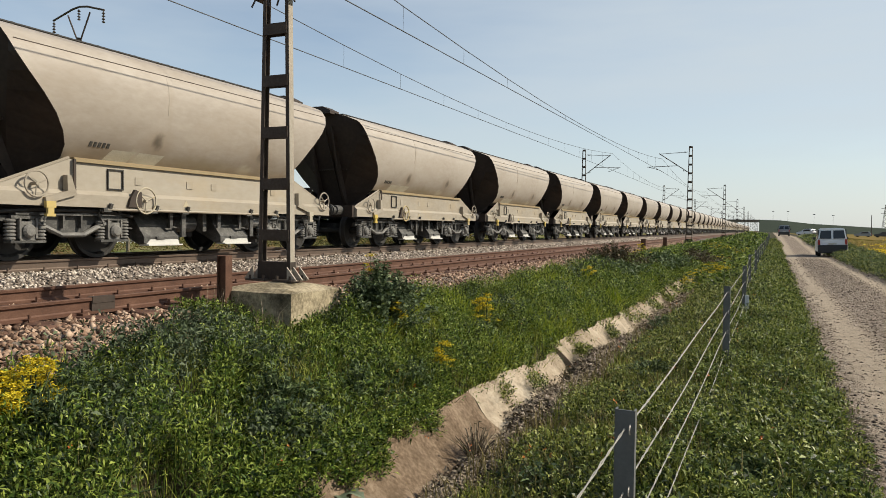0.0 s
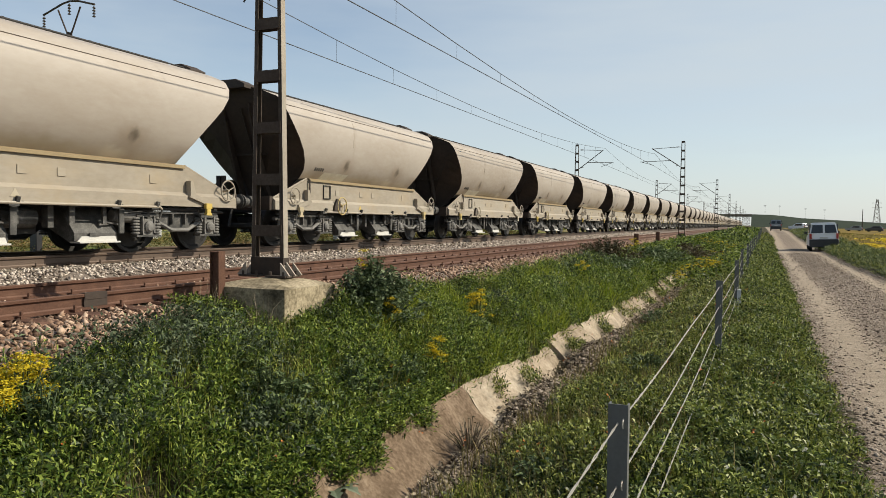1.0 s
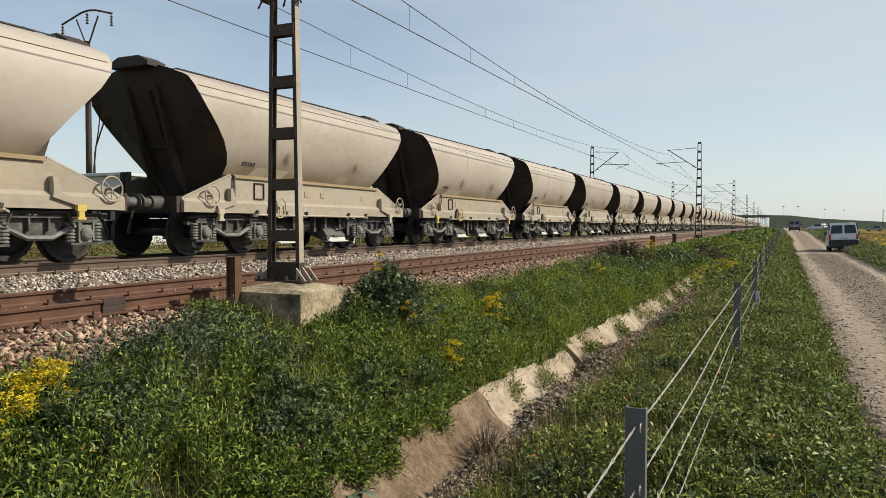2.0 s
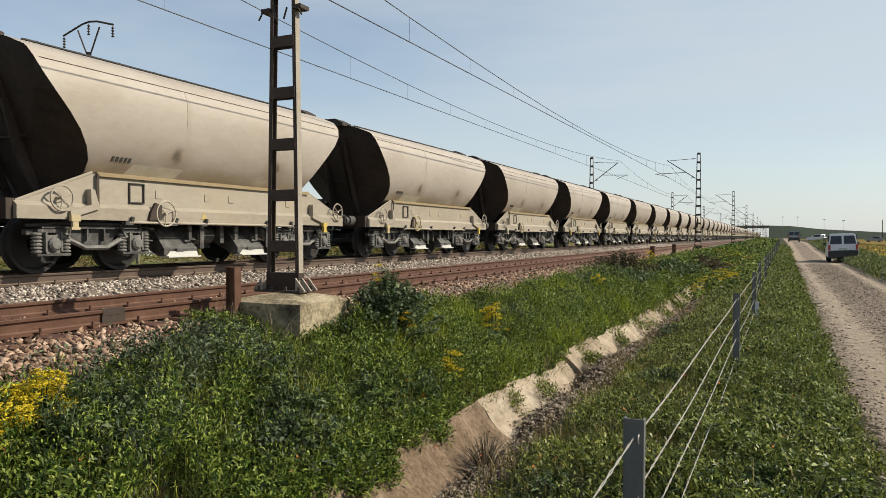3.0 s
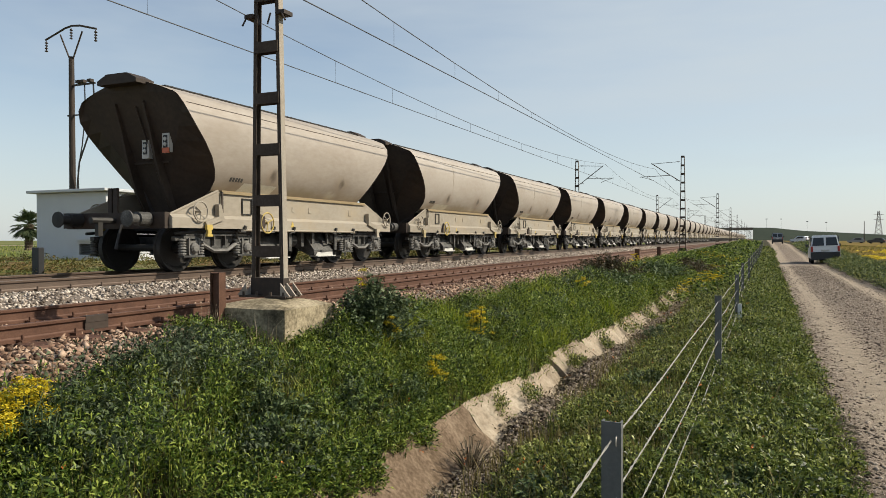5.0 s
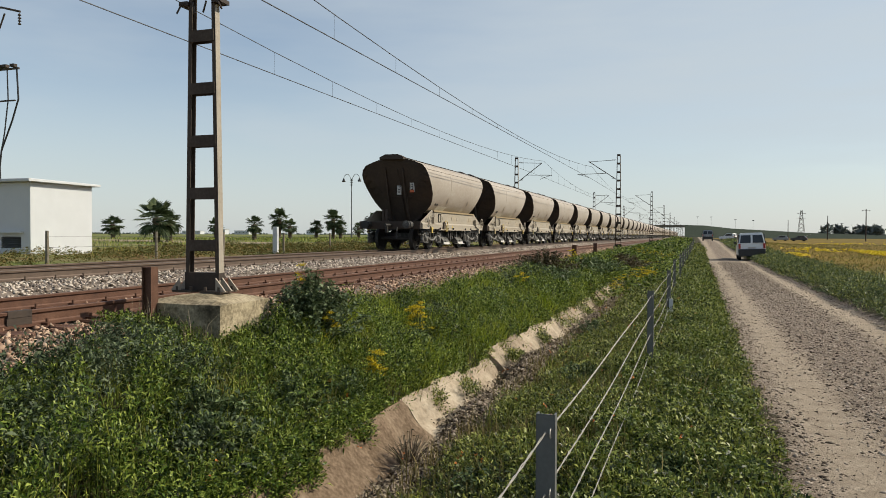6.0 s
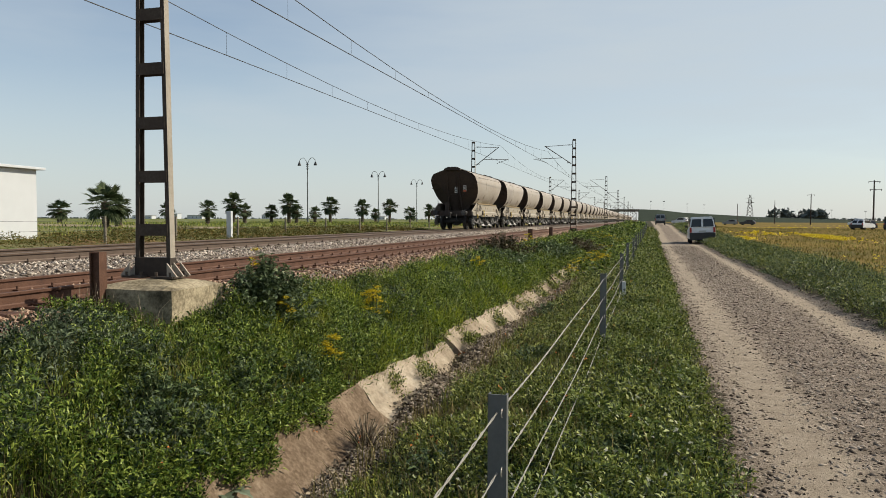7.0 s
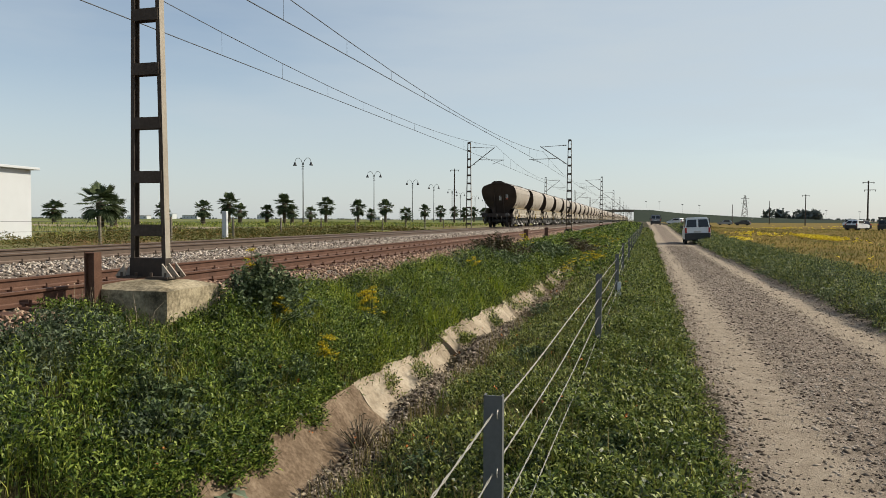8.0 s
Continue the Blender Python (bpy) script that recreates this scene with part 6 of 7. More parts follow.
def cover():
    rng = np.random.default_rng(21)
    # the bank between ballast and ditch
    x, y = scatter(rng, -5.5, -3.2, 1.5, 90, 290, far=30.0)
    keep = ((np.abs(x + 5.70) > 0.66) | (np.abs(y - 7.52) > 0.64)) & (rng.random(len(x)) < 0.12 + 0.88 * np.clip((x + 5.3) / 0.35, 0, 1)) & (patchy(x, y, 2.1, 1) > 0.22)
    x, y = x[keep], y[keep]
    h = 0.36 * (0.15 + 0.9 * patchy(x, y, 1.3, 2) + 0.65 * patchy(x, y, 4.6, 6)) * rng.uniform(0.6, 1.2, len(x)) * np.clip((x + 5.6) / 0.5, 0.35, 1.0)
    h = h * np.clip(np.hypot(x + 5.4, y - 6.9) / 1.0, 0.50, 1.0)
    # fewer plants where the ballast spills down to the near end
    leaves("bank_weeds", "dense green leafy weeds on the bank", M_WEED, rng, x, y, height(x, y), h, 22, 0.062, 0.0072, 0.10 * grow(y), upright=0.85)
    x, y = scatter(rng, -5.55, -3.12, 1.5, 90, 560, far=30.0)
    keep = ((np.abs(x + 5.70) > 0.62) | (np.abs(y - 7.52) > 0.60)) & (rng.random(len(x)) < (0.12 + 0.88 * np.clip((x + 5.35) / 0.3, 0, 1)) * np.clip((y - 1.0) / 6, 0.35, 1))
    x, y = x[keep], y[keep]
    h = 0.29 * (0.25 + 0.9 * patchy(x, y, 1.7, 3) + 0.5 * patchy(x, y, 5.2, 8)) * np.clip((x + 5.65) / 0.5, 0.4, 1.0) * np.clip(np.hypot(x + 5.4, y - 6.9) / 1.0, 0.55, 1.0)
    blades("bank_grass", "fresh green grass on the bank", M_GRASS, rng, x, y, height(x, y), h, 0.004, 0.5)
    # grey-green mugwort patches at the foot of the ballast
    for k, (cx, cy, rx, ry, hh, n) in enumerate(((-5.0, 4.9, 0.36, 0.9, 0.42, 300), (-5.50, 6.00, 0.30, 0.45, 0.30, 190), (-5.85, 6.40, 0.25, 0.25, 0.20, 90), (-4.85, 7.7, 0.15, 0.45, 0.26, 90), (-3.55, 4.75, 0.30, 0.45, 0.35, 150), (-4.70, 5.9, 0.4, 0.5, 0.30, 160), (-4.6, 19.5, 0.35, 1.4, 0.42, 110), (-4.1, 11.8, 0.28, 0.5, 0.40, 80), (-4.9, 23, 0.4, 1.8, 0.45, 110), (-4.45, 4.0, 0.35, 0.5, 0.36, 170), (-4.1, 3.6, 0.3, 0.4, 0.36, 130))):
        x, y = cx + rx * rng.normal(0, 0.5, n), cy + ry * rng.normal(0, 0.5, n)
        leaves("grey_weeds", "grey-green mugwort weeds in a thick patch", M_GREYWEED, rng, x, y, height(x, y), hh * rng.uniform(0.5, 1.1, n), 16, 0.065, 0.010, np.full(n, 0.09), upright=0.7)
    # weeds and dry twigs at the foot of the concrete footing
    x, y = rng.uniform(-6.25, -4.95, 420), rng.uniform(6.35, 6.93, 420)
    leaves("footing_weeds", "green weeds at the foot of the concrete footing", M_WEED, rng, x, y, np.interp(x, BX, BZ) * 0.5 + height(x, y) * 0.5, 0.20 * rng.uniform(0.3, 1.2, 420), 18, 0.055, 0.0075, np.full(420, 0.08), upright=0.8)
    x, y = rng.uniform(-5.06, -4.80, 180), rng.uniform(6.9, 8.1, 180)
    leaves("footing_weeds", "green weeds at the foot of the concrete footing", M_WEED, rng, x, y, height(x, y), 0.20 * rng.uniform(0.3, 1.2, 180), 18, 0.055, 0.0075, np.full(180, 0.08), upright=0.8)
    x, y = rng.uniform(-6.1, -5.0, 90), rng.uniform(6.5, 6.92, 90)
    blades("dry_twigs", "dry brown twigs before the concrete footing", M_LITTER, rng, x, y, height(x, y), np.full(90, 0.42), 0.003, 0.35, category="twigs")
    # taller grass farther along the bank, sunlit brightness put into its yellow-green
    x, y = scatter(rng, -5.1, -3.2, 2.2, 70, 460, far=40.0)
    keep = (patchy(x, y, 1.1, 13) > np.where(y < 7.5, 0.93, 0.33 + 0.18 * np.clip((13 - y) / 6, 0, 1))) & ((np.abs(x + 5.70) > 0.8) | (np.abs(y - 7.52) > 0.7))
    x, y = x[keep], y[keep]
    blades("sunny_grass", "tall yellow-green bank grass, coloured bright as if sunlit", M_SUNGRASS, rng, x, y, height(x, y), 0.38 * (0.35 + 0.9 * patchy(x, y, 2.7, 4)), 0.005, 0.5)
    # weeds that lean over the slabs' upper edge
    x, y = scatter(rng, -3.42, -3.20, 1.8, 40, 420, far=30.0)
    low = (y < 5.4) & (rng.random(len(x)) < 0.8)
    x = np.where(low, x + 0.12, x)
    keep = (patchy(x, y, 3.1, 5) > 0.5) | (rng.random(len(x)) < 0.15) | low
    x, y = x[keep], y[keep]
    leaves("slab_fringe", "green weeds leaning over the ditch slabs", M_WEED, rng, x, y, height(x, y), 0.20 * rng.uniform(0.4, 1.2, len(x)), 14, 0.06, 0.008, 0.17 * grow(y), upright=0.2)
    # weeds that hang over the upper half of the first slab
    x, y = rng.uniform(-3.35, -2.70, 2600), rng.uniform(1.6, 7.4, 2600)
    rim = -2.90 - 0.050 * np.clip(y - 4.4, 0, 9) + 0.06 * np.sin(y * 5.1) + 0.05 * np.sin(y * 11.7 + 1)
    keep = x < rim - 0.07
    x, y = x[keep], y[keep]
    z = np.interp(x, [-3.4, -3.17, -2.70], [-0.24, -0.27, -0.72])
    leaves("overhanging_weeds", "green weeds and earth hanging over the near ditch slab", M_WEED, rng, x, y, z, 0.19 * rng.uniform(0.4, 1.2, len(x)), 20, 0.055, 0.0075, np.full(len(x), 0.085), upright=0.6)
    # tufts that have taken root in the broken joints of the lining
    x, y = scatter(rng, -3.25, -2.72, 8.0, 45, 330, far=40.0)
    keep = patchy(x, y, 2.6, 9) + 0.15 * rng.random(len(x)) > 0.80
    x, y = x[keep], y[keep]
    leaves("joint_tufts", "green tufts rooted in the joints of the ditch slabs", M_VERGE, rng, x, y, height(x, y) + 0.10, 0.22 * rng.uniform(0.4, 1.1, len(x)), 14, 0.06, 0.007, 0.08 * grow(y), upright=0.9)
    # broad-leaved weeds between fence and track
    x, y = scatter(rng, -0.75, 0.62, 1.3, 60, 150, far=24.0)
    keep = (patchy(x, y, 2.0, 15) > 0.3) & (rng.random(len(x)) < np.clip((0.66 + drift(y) - x) / 0.3, 0.1, 1)) & (np.hypot(x, y) > 0.9)
    x, y = x[keep], y[keep]
    leaves("broad_weeds", "broad-leaved dark green weeds beside the gravel track", M_BROADLEAF, rng, x, y, height(x, y), 0.27 * (0.35 + patchy(x, y, 3.4, 7)) * np.clip((0.78 + drift(y) - x) / 0.5, 0.35, 1), 26, 0.052, 0.0078, 0.10 * grow(y), upright=0.65)
    # the near side of the ditch and the strip along the fence
    x, y = scatter(rng, -2.25, 0.64, 1.2, 90, 240, far=30.0)
    keep = (patchy(x, y, 2.4, 4) > 0.2) & (rng.random(len(x)) < np.clip((0.66 + drift(y) - x) / 0.35, 0.1, 1)) & (np.hypot(x, y) > 0.9)
    x, y = x[keep], y[keep]
    h = 0.20 * (0.5 + patchy(x, y, 1.6, 5)) * rng.uniform(0.6, 1.3, len(x)) * np.clip((0.78 + drift(y) - x) / 0.5, 0.35, 1)
    leaves("verge_weeds", "dense green weeds along the fence", M_VERGE, rng, x, y, height(x, y), h, 20, 0.055, 0.0075, 0.09 * grow(y), upright=0.8)
    x, y = scatter(rng, -2.3, 0.64, 1.2, 90, 480, far=30.0)
    keep = (rng.random(len(x)) < np.clip((0.64 + drift(y) - x) / 0.3, 0.1, 1)) & (np.hypot(x, y) > 0.9)
    x, y = x[keep], y[keep]
    blades("verge_grass", "green and olive grass along the fence", M_GRASS, rng, x, y, height(x, y), 0.21 * (0.4 + 1.1 * patchy(x, y, 2.1, 6)) * np.clip((0.78 + drift(y) - x) / 0.5, 0.35, 1), 0.0045)
    x, y = scatter(rng, -2.5, 0.72, 1.2, 75, 330)
    keep = (rng.random(len(x)) < np.where(x - drift(y) < -0.5, 0.85, 0.2)) & (patchy(x, y, 1.5, 8) > 0.35) & (np.hypot(x, y) > 0.9)
    x, y = x[keep], y[keep]
    blades("verge_straw", "dry straw-coloured grass among the weeds", M_STRAW, rng, x, y, height(x, y), 0.27 * np.clip((0.7 + drift(y) - x) / 0.5, 0.3, 1) * np.ones(len(x)), 0.0042)
    x, y = scatter(rng, -5.6, -3.1, 1.5, 60, 130)
    keep = (patchy(x, y, 1.9, 11) > 0.5) & ((np.abs(x + 5.70) > 0.62) | (np.abs(y - 7.52) > 0.60))
    x, y = x[keep], y[keep]
    blades("bank_straw", "dry straw-coloured grass on the bank", M_STRAW, rng, x, y, height(x, y), 0.30 * np.ones(len(x)), 0.0035)
    # rank growth where the ditch silts up farther on
    x, y = scatter(rng, -4.6, -0.7, 24, 110, 60, far=60.0)
    keep = rng.random(len(x)) < np.clip((y - 22) / 20, 0.1, 1) * np.where((x < -2.4) & (y < 40), 0.25, 1)
    x, y = x[keep], y[keep]
    leaves("ditch_growth", "rank green growth over the silted ditch", M_WEED, rng, x, y, height(x, y), 0.55 * (0.4 + 0.8 * patchy(x, y, 0.5, 4)), 14, 0.07, 0.016, 0.13 * grow(y))
    # litter in the ditch and fringe over its slabs
    x, y = scatter(rng, -2.98, -1.75, 1.5, 40, 560)
    z = height(x, y) + 0.01
    leaves("ditch_litter", "dry brown leaves and twigs in the ditch", M_LITTER, rng, x, y, z, np.full(len(x), 0.05), 3, 0.055, 0.012, np.full(len(x), 0.08), droop=0.0, upright=0.1)
    # poppies and small red flowers
    x, y = scatter(rng, -5.0, 0.2, 2.5, 30, 1.6)
    leaves("red_flowers", "small orange-red wild flowers in the weeds", M_POPPY, rng, x, y, height(x, y) + 0.22, np.full(len(x), 0.06), 3, 0.022, 0.010, np.full(len(x), 0.012), category="flowers")
    # the verge beyond the gravel track
    x, y = scatter(rng, 3.35, 6.2, 6, 110, 120, far=40)
    keep = rng.random(len(x)) < np.clip((x - drift(y) - 3.25) / 0.4, 0.1, 1) * np.clip((6.6 - (x - drift(y))) / 1.6, 0, 1)
    x, y = x[keep], y[keep]
    h = 0.34 * (0.45 + patchy(x, y, 1.4, 7)) * np.clip((x - drift(y) - 3.1) / 0.6, 0.3, 1)
    dark = rng.random(len(x)) < 0.45
    leaves("dark_verge_weeds", "dark low weeds along the far edge of the gravel track", M_BUSH, rng, x[dark], y[dark], height(x[dark], y[dark]), h[dark], 24, 0.052, 0.0065, 0.10 * grow(y[dark]), upright=0.8)
    x, y, h = x[~dark], y[~dark], h[~dark]
    leaves("far_verge_weeds", "green weeds along the far edge of the gravel track", M_VERGE, rng, x, y, height(x, y), h, 24, 0.052, 0.0065, 0.10 * grow(y), upright=0.9)
    x, y = scatter(rng, 4.2, 34, 9, 130, 60, far=50)
    keep = patchy(x, y, 0.35, 9) + rng.normal(0, 0.2, len(x)) > 0.2
    x, y = x[keep], y[keep]
    blades("field_grass", "dry brownish grass over the field", M_FIELDGRASS, rng, x, y, height(x, y), 0.09 + 0.09 * patchy(x, y, 0.5, 3), 0.005, 0.8)
    x, y = scatter(rng, 4.4, 34, 9, 130, 26, far=50)
    keep = patchy(x, y, 0.35, 9) + rng.normal(0, 0.2, len(x)) < 0.42
    x, y = x[keep], y[keep]
    blades("field_green_grass", "green grass over the field", M_GRASS, rng, x, y, height(x, y), 0.09 + 0.08 * patchy(x, y, 0.5, 3), 0.005, 0.8)
    # yellow drifts of flowers in the field
    px, py = [], []
    for cx, cy, rx, ry, n in ((14.6, 67, 1.2, 9, 330), (11.0, 74, 2.5, 6, 60), (7.3, 60, 0.9, 2.5, 110), (22, 120, 8, 4, 50), (45, 160, 14, 8, 60), (8, 28, 2, 9, 14), (60, 150, 20, 20, 60)):
        px.append(cx + rx * rng.normal(0, 0.5, n))
        py.append(cy + ry * rng.normal(0, 0.5, n))
    x, y = np.concatenate(px), np.concatenate(py)
    leaves("field_flowers", "yellow flower drifts in the field", M_FLOWER, rng, x, y, height(x, y) + 0.16, np.full(len(x), 0.08), 5, 0.040, 0.020, np.full(len(x), 0.12), category="flowers")
    # scrub beyond the tracks
    x = rng.uniform(-27, -14.2, 6500)
    y = rng.uniform(9, 55, 6500)
    keep = ((x < -26.9) | (x > -22.5) | (y < 19.8) | (y > 23)) & (rng.random(6500) < np.clip((x + 30) / 12, 0.1, 1)) & (np.abs(y + 0.15 * x - 45.0) > 2.8)
    x, y = x[keep], y[keep]
    h = np.where(patchy(x, y, 0.6, 5) > 0.55, 0.30, 0.12) * rng.uniform(0.5, 1.2, len(x))
    leaves("meadow_scrub", "green and ochre scrub beyond the far track", M_SCRUB, rng, x, y, height(x, y), h, 9, 0.07, 0.016, 0.14 * grow(y))
    x = rng.uniform(-60, -14.3, 22000)
    y = rng.uniform(9, 130, 22000)
    keep = ((x < -26.9) | (x > -22.5) | (y < 19.8) | (y > 23)) & ((np.abs(y + 0.15 * x - 45.0) > 3.2) | (x > -19)) & (x < -19 - 3 * patchy(x, y, 0.6, 2))
    x, y = x[keep], y[keep]
    blades("meadow_grass", "green meadow grass beyond the far track", M_GRASS, rng, x, y, height(x, y), 0.22 * np.ones(len(x)), 0.006)


cover()


def plant(name, label, category, mat, cx, cy, rx, ry, h, stems, per_stem, length, width, seed, z0=None, stem_mat=None):
    """A single plant: stems that fan out from one foot and bear leaves."""
    rng = np.random.default_rng(seed)
    g0 = float(height(cx, cy)) if z0 is None else z0
    base = thing(name, label, category, pose(cx, cy, g0))
    bm = bmesh.new()
    ex, ey, ez = rx * rng.normal(0, 0.55, stems), ry * rng.normal(0, 0.55, stems), h * rng.uniform(0.55, 1.05, stems)
    for a, b, c in zip(ex, ey, ez):
        k = math.hypot(a / rx, b / ry)
        c = c * max(0.35, 1 - 0.35 * k)
        rod(bm, (a * 0.2, b * 0.2, -0.04), (a * 0.6, b * 0.6, c * 0.55), 0.006, 4)
        rod(bm, (a * 0.6, b * 0.6, c * 0.55), (a, b, c), 0.004, 4)
    tagged_stems = part("stem_tuft", bm, stem_mat or M_GREYWEED, base)
    tagged(tagged_stems, kind="stuff")
    lx = np.repeat(ex, per_stem)
    ly = np.repeat(ey, per_stem)
    kk = np.hypot(lx / rx, ly / ry)
    lz = np.repeat(ez, per_stem) * np.maximum(0.35, 1 - 0.35 * kk)
    u = rng.uniform(0.15, 1.05, len(lx))
    x, y, z = lx * u, ly * u, lz * u
    n = len(x)
    az = rng.uniform(0, 2 * np.pi, n)
    el = rng.normal(0.35, 0.5, n)
    d = np.stack([np.cos(az) * np.cos(el), np.sin(az) * np.cos(el), np.sin(el)], -1)
    s = np.stack([-np.sin(az), np.cos(az), rng.normal(0, 0.4, n)], -1)
    ln, wd = (length * rng.uniform(0.6, 1.3, n))[:, None], (width * rng.uniform(0.7, 1.3, n))[:, None]
    c = np.stack([x, y, z], -1)
    tip = c + d * ln
    tip[:, 2] -= 0.25 * ln[:, 0]
    v = np.stack([c, c + d * ln * 0.5 + s * wd, tip, c + d * ln * 0.5 - s * wd], 1).reshape(-1, 3)
    leaf = fast_mesh("foliage", v, np.arange(len(v)).reshape(-1, 4), mat)
    leaf.parent = base
    tagged(leaf, kind="stuff")
    return base, ex, ey, ez


plant("round_bush", "dark green leafy bush beside the concrete footing", "bush", M_OLIVE, -4.72, 8.4, 0.50, 0.54, 0.98, 300, 44, 0.08, 0.016, 4)
plant("brownish_bush", "low dark brownish bush on the bank", "bush", M_REDBUSH, -4.9, 25.5, 1.1, 1.7, 0.95, 150, 34, 0.12, 0.022, 5)
plant("brownish_bush", "low dark brownish bush on the bank", "bush", M_BUSH, -4.3, 23.0, 0.9, 1.4, 0.65, 110, 34, 0.12, 0.024, 6)
plant("brownish_bush", "dark scrubby bush at the ditch", "bush", M_BUSH, -4.0, 31.0, 1.1, 2.4, 0.8, 130, 34, 0.15, 0.03, 8)
plant("brownish_bush", "dark scrubby bush at the ditch", "bush", M_REDBUSH, -3.6, 41.0, 1.2, 3.0, 0.8, 120, 34, 0.17, 0.035, 9)
plant("shady_bush", "dark low bush in the weeds", "bush", M_BUSH, -3.85, 9.7, 0.30, 0.45, 0.42, 60, 24, 0.07, 0.014, 12)
plant("shady_bush", "dark low bush in the weeds", "bush", M_BUSH, -4.3, 15.6, 0.35, 0.8, 0.5, 70, 24, 0.08, 0.016, 13)
plant("shady_bush", "dark low bush in the weeds", "bush", M_BUSH, -3.62, 4.85, 0.30, 0.35, 0.42, 80, 30, 0.07, 0.011, 17)
plant("shady_bush", "dark low bush in the weeds", "bush", M_BUSH, -3.9, 5.4, 0.35, 0.45, 0.36, 60, 24, 0.07, 0.012, 14)
for k, (x, y, r, h) in enumerate(((-4.5, 3.9, 0.30, 0.34), (-4.0, 6.9, 0.25, 0.34), (-4.95, 10.5, 0.3, 0.40), (-3.6, 12.6, 0.25, 0.34), (-4.6, 13.4, 0.35, 0.42), (-1.5, 5.3, 0.25, 0.26), (-0.1, 5.0, 0.25, 0.24), (-1.3, 9.5, 0.3, 0.3), (0.1, 8.4, 0.2, 0.22))):
    plant("dark_weed_clump", "dark green low weed clump", "weeds", M_BUSH, x, y, r, r * 1.3, h, 46, 26, 0.055, 0.011, 60 + k)
clump_rng = random.Random(31)
for k in range(34):
    y = 2.8 + 14 * (k / 34) ** 1.4 + clump_rng.uniform(-0.3, 0.3)
    x = -4.3 + clump_rng.uniform(-0.75, 0.85)
    r = clump_rng.uniform(0.18, 0.34)
    plant("weed_clump", "leafy green weed clump in the grass", "weeds", (M_BUSH, M_WEED, M_BROADLEAF)[k % 3], x, y, r, r * 1.2, clump_rng.uniform(0.32, 0.50), 50, 26, 0.065, 0.009, 90 + k)
plant("ditch_bush", "dry twiggy bush at the ditch's edge", "bush", M_REDBUSH, -2.62, 6.6, 0.2, 0.3, 0.35, 60, 3, 0.05, 0.006, 15, stem_mat=M_LITTER)
plant("ditch_bush", "dark low bush across the ditch", "bush", M_BUSH, -2.1, 16.5, 0.3, 0.7, 0.35, 60, 24, 0.07, 0.014, 16)


def build_thistle(cx, cy, r, seed):
    """A rosette of broad lobed grey-green leaves."""
    rng = random.Random(seed)
    t = thing("thistle_rosette", "pale grey-green thistle rosette with broad lobed leaves", "thistle", pose(cx, cy, float(height(cx, cy))))
    for k in range(9):
        az = k * 0.7 + rng.uniform(-0.2, 0.2)
        d = Vector((math.cos(az), math.sin(az), 0))
        s = Vector((-math.sin(az), math.cos(az), 0))
        ln = r * rng.uniform(0.7, 1.1)
        bm = bmesh.new()
        n = 9
        mids, lefts, rights = [], [], []
        for j in range(n + 1):
            u = j / n
            w = ln * 0.24 * math.sin(math.pi * (0.1 + 0.86 * u)) * (1.0 if j % 2 else 0.5)
            z = 0.05 + ln * (0.75 * u - 0.62 * u * u)
            c = d * ln * u + Vector((0, 0, z))
            mids.append(bm.verts.new(c))
            lefts.append(bm.verts.new(c + s * w + Vector((0, 0, 0.25 * w))))
            rights.append(bm.verts.new(c - s * w + Vector((0, 0, 0.25 * w))))
        for j in range(n):
            bm.faces.new((mids[j], mids[j + 1], lefts[j + 1], lefts[j]))
            bm.faces.new((mids[j], rights[j], rights[j + 1], mids[j + 1]))
        part("leaf", bm, M_THISTLE, t)


M_THISTLE = material("thistle_leaf", [(0.08, 0.105, 0.06), (0.14, 0.17, 0.11), (0.20, 0.235, 0.16)], 6, 0.7, objects=0.3, bump=0.2, translucent=0.2)
build_thistle(-3.12, 4.85, 0.30, 1)
build_thistle(-3.42, 4.70, 0.27, 2)
build_thistle(-3.30, 5.25, 0.22, 3)
build_thistle(-4.2, 4.4, 0.25, 4)
build_thistle(-0.9, 3.6, 0.2, 5)
build_thistle(0.1, 3.4, 0.2, 6)


def flower_plant(cx, cy, r, h, heads, seed):
    """A clump of stems with dense yellow umbels on top."""
    rng = np.random.default_rng(seed)
    base, ex, ey, ez = plant("yellow_flower_clump", "clump of bright yellow umbels on green stems", "flowers", M_WEED, cx, cy, r, r, h, heads, 8, 0.06, 0.008, seed)
    k = np.hypot(ex / r, ey / r)
    ez = ez * np.maximum(0.35, 1 - 0.35 * k)
    n = 70
    x = np.repeat(ex, n) + rng.normal(0, 0.028, heads * n)
    y = np.repeat(ey, n) + rng.normal(0, 0.028, heads * n)
    z = np.repeat(ez, n) + rng.normal(0.0, 0.012, heads * n)
    q = rng.normal(0, 0.0085, (heads * n, 4, 3))
    q[..., 2] *= 0.6
    v = (np.stack([x, y, z], -1)[:, None] + q).reshape(-1, 3)
    f = fast_mesh("flower_head", v, np.arange(len(v)).reshape(-1, 4), M_FLOWER)
    f.parent = base
    tagged(f, "yellow umbels", kind="stuff")


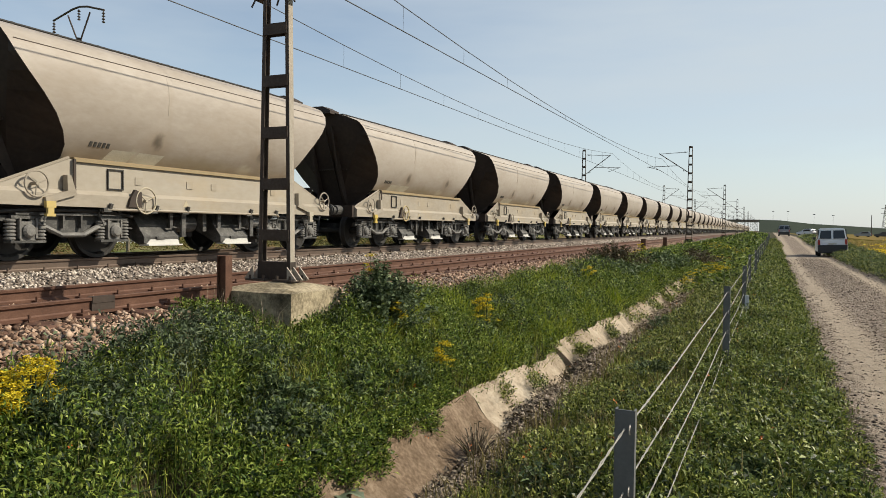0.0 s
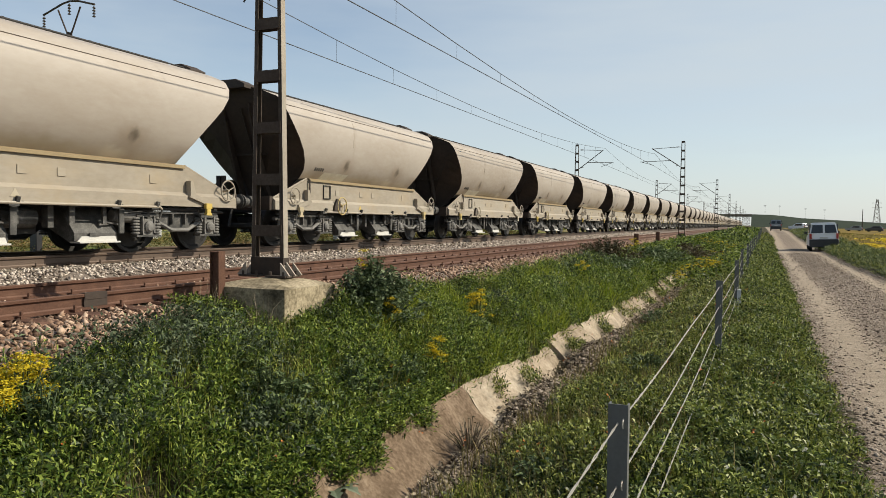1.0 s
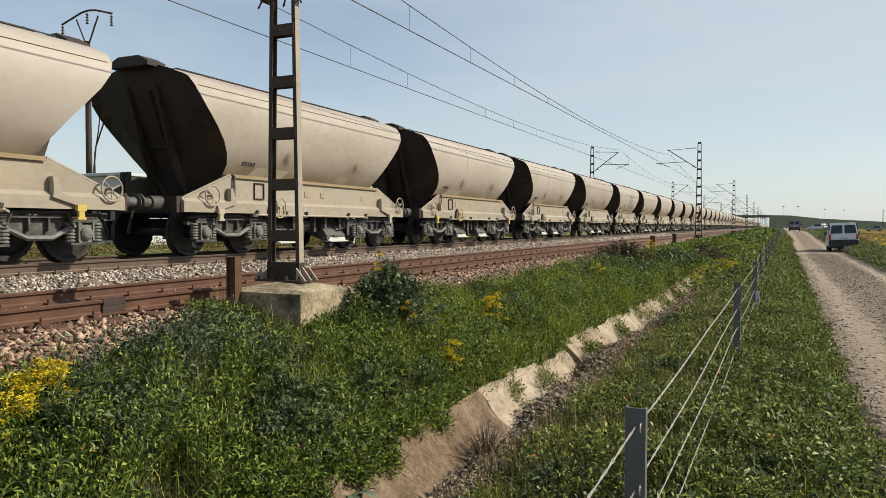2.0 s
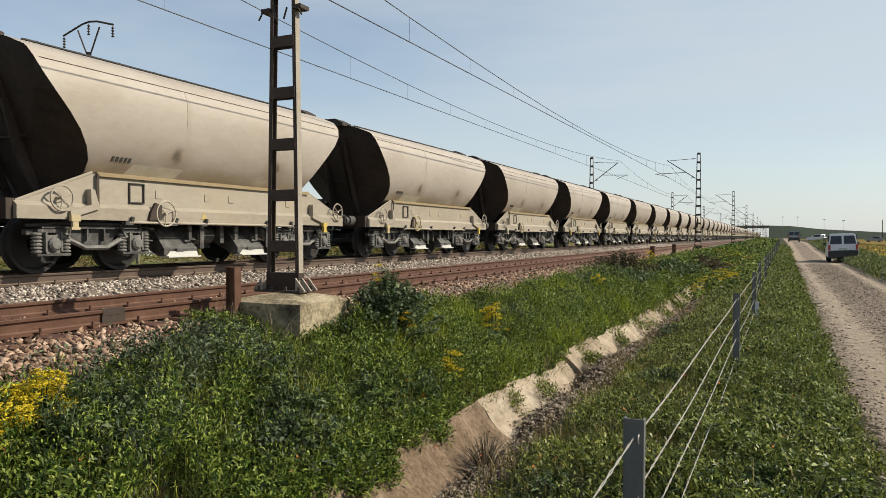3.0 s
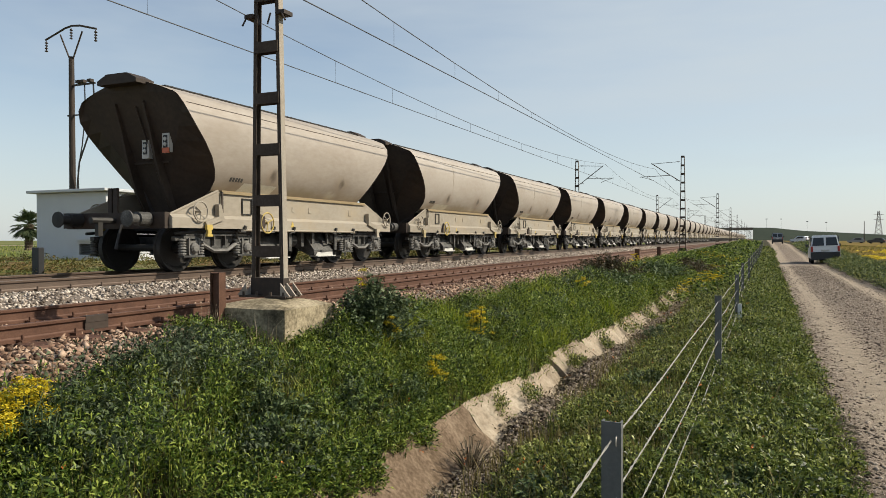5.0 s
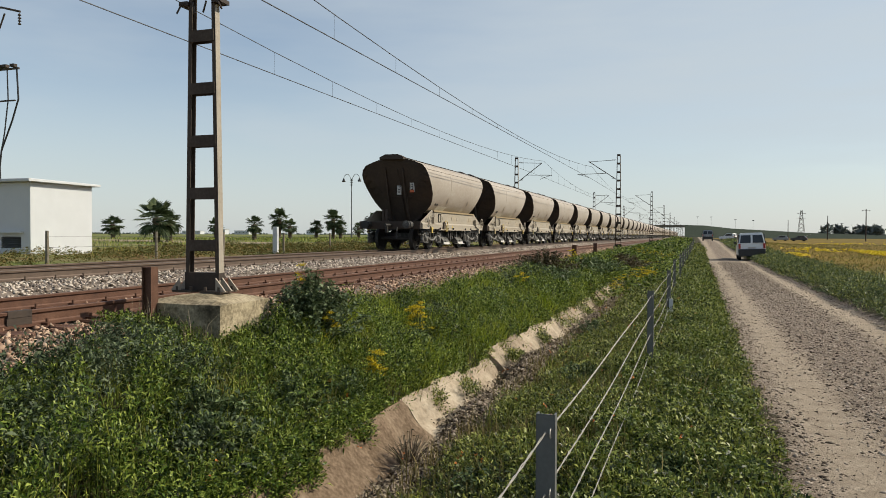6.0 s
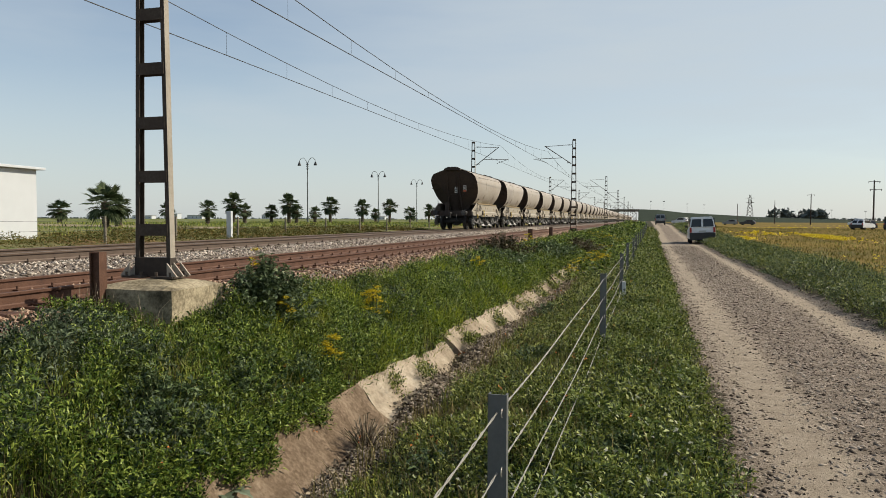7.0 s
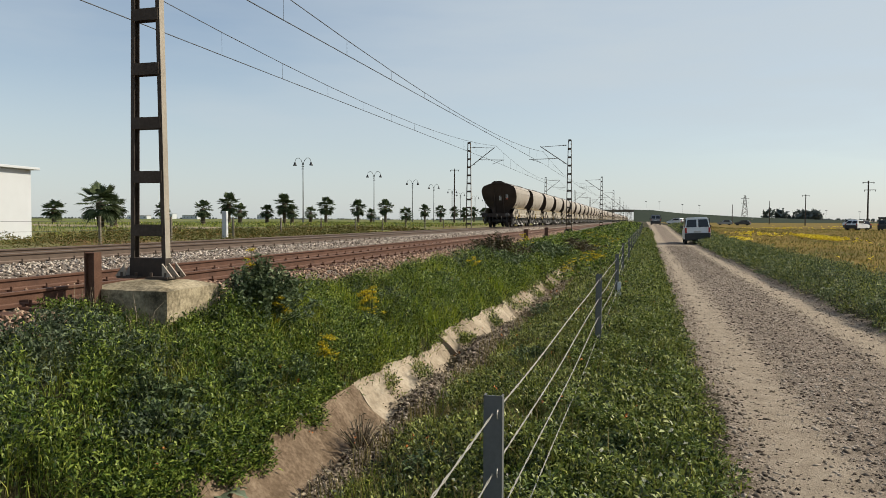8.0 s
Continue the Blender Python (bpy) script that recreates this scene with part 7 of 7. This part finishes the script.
for k, (x, y, r, h, n) in enumerate(((-3.98, 10.4, 0.20, 0.50, 26), (-3.44, 7.65, 0.11, 0.45, 14), (-4.34, 8.2, 0.10, 0.42, 8), (-4.70, 3.42, 0.24, 0.55, 42), (-4.60, 3.15, 0.2, 0.45, 24), (-1.67, 33.6, 0.5, 0.6, 40),
                                     (-4.3, 19.2, 0.2, 0.45, 12), (-2.4, 31.4, 0.7, 0.5, 40), (-2.2, 35.5, 0.7, 0.6, 40), (-2.8, 28.7, 0.4, 0.4, 22), (-4.8, 31, 0.4, 0.7, 22), (-3.0, 5.08, 0.08, 0.12, 6), (-4.8, 8.25, 0.12, 0.92, 5),
                                     (-2.6, 48, 1.2, 0.8, 60), (-3.4, 55, 1.4, 0.8, 60), (-1.4, 58, 0.9, 0.7, 40))):
    flower_plant(x, y, r, h + (0.20 if h > 0.2 and y > 5 else 0), n, 40 + k)


# ---- loose stones on the gravel track ----
M_STONE_ROAD = material("brown_road_stone", [(0.05, 0.037, 0.028), (0.20, 0.155, 0.118), (0.42, 0.35, 0.28)], 9, 0.9, islands=0.9, spread=0.75, bump=0.3)


def build_road_stones():
    rng = np.random.default_rng(77)
    n = 90000
    y = 3.0 + 45 * rng.random(n) ** 2.3
    x = rng.uniform(0.50, 3.42, n)
    c = np.minimum(np.abs(x - 1.10) * 1.1, np.abs(x - 2.98))
    keep = rng.random(n) < np.clip(c / 0.42, 0.12, 1)
    x, y = x[keep] , y[keep]
    x = x + drift(y)
    n = len(x)
    z = height(x, y)
    s = np.minimum(0.0080 * rng.lognormal(0, 0.6, n), 0.026) * (1 + y / 90)
    octa = np.array([(1, 0, 0), (-1, 0, 0), (0, 1, 0), (0, -1, 0), (0, 0, 1), (0, 0, -1)], float)
    pts = octa[None] * rng.uniform(0.6, 1.3, (n, 6, 1)) * s[:, None, None] + rng.normal(0, 0.2, (n, 6, 3)) * s[:, None, None]
    pts[..., 2] *= 0.6
    pts += np.stack([x, y, z], -1)[:, None]
    tri = np.array([(0, 2, 4), (2, 1, 4), (1, 3, 4), (3, 0, 4), (2, 0, 5), (1, 2, 5), (3, 1, 5), (0, 3, 5)])
    f = (tri[None] + 6 * np.arange(n)[:, None, None]).reshape(-1, 3)
    tagged(fast_mesh("road_stones", pts.reshape(-1, 3), f, M_STONE_ROAD), "loose grey stones on the gravel track", "stones", kind="stuff")


build_road_stones()


def build_ditch_gravel():
    rng = np.random.default_rng(78)
    n = 16000
    y = 3.0 + 26 * rng.random(n) ** 1.7
    x = rng.normal(-2.50, 0.17, n) + 0.5 * drift(y)
    keep = x > -2.86
    x, y = x[keep], y[keep]
    n = len(x)
    s = np.minimum(0.014 * rng.lognormal(0, 0.5, n), 0.035) * (1 + y / 60)
    octa = np.array([(1, 0, 0), (-1, 0, 0), (0, 1, 0), (0, -1, 0), (0, 0, 1), (0, 0, -1)], float)
    pts = octa[None] * rng.uniform(0.6, 1.3, (n, 6, 1)) * s[:, None, None] + rng.normal(0, 0.25, (n, 6, 3)) * s[:, None, None]
    pts[..., 2] *= 0.7
    pts += np.stack([x, y, height(x, y) + 0.012], -1)[:, None]
    tri = np.array([(0, 2, 4), (2, 1, 4), (1, 3, 4), (3, 0, 4), (2, 0, 5), (1, 2, 5), (3, 1, 5), (0, 3, 5)])
    f = (tri[None] + 6 * np.arange(n)[:, None, None]).reshape(-1, 3)
    tagged(fast_mesh("ditch_gravel", pts.reshape(-1, 3), f, M_STONE_ROAD), "small brown stones on the ditch floor", "stones", kind="stuff")


build_ditch_gravel()


# ---- what moves ----
# rear coupling of the last wagon along the track, by the second
TRAIN = [(0.0, -72.85), (1.0, -56.35), (2.0, -39.85), (3.0, -23.36), (4.0, -6.90), (5.0, 9.50), (5.5, 17.70), (6.0, 25.70), (6.5, 33.70), (7.0, 41.70), (7.5, 49.70), (8.0, 57.70)]


def motions():
    for i, w in enumerate(WAGONS):
        walk(w, [(t, pose(X_FAR, y + i * PITCH, Z_FAR)) for t, y in TRAIN])
    # the wheels of the wagons that pass near turn with the way that they roll
    ts, ys = [t for t, _ in TRAIN], [y for _, y in TRAIN]
    steps = [k / 30 for k in range(241)]
    for w in WAGONS[:10]:
        for b in [o for o in w.children if o.name.startswith("bogie")]:
            for ws in [o for o in b.children if o.name.startswith("wheelset")]:
                c = ws.location.copy()
                walk(ws, [(t, pose(c.x, c.y, c.z, -math.degrees((float(np.interp(t, ts, ys)) - ys[0]) / 0.46))) for t in steps])


motions()
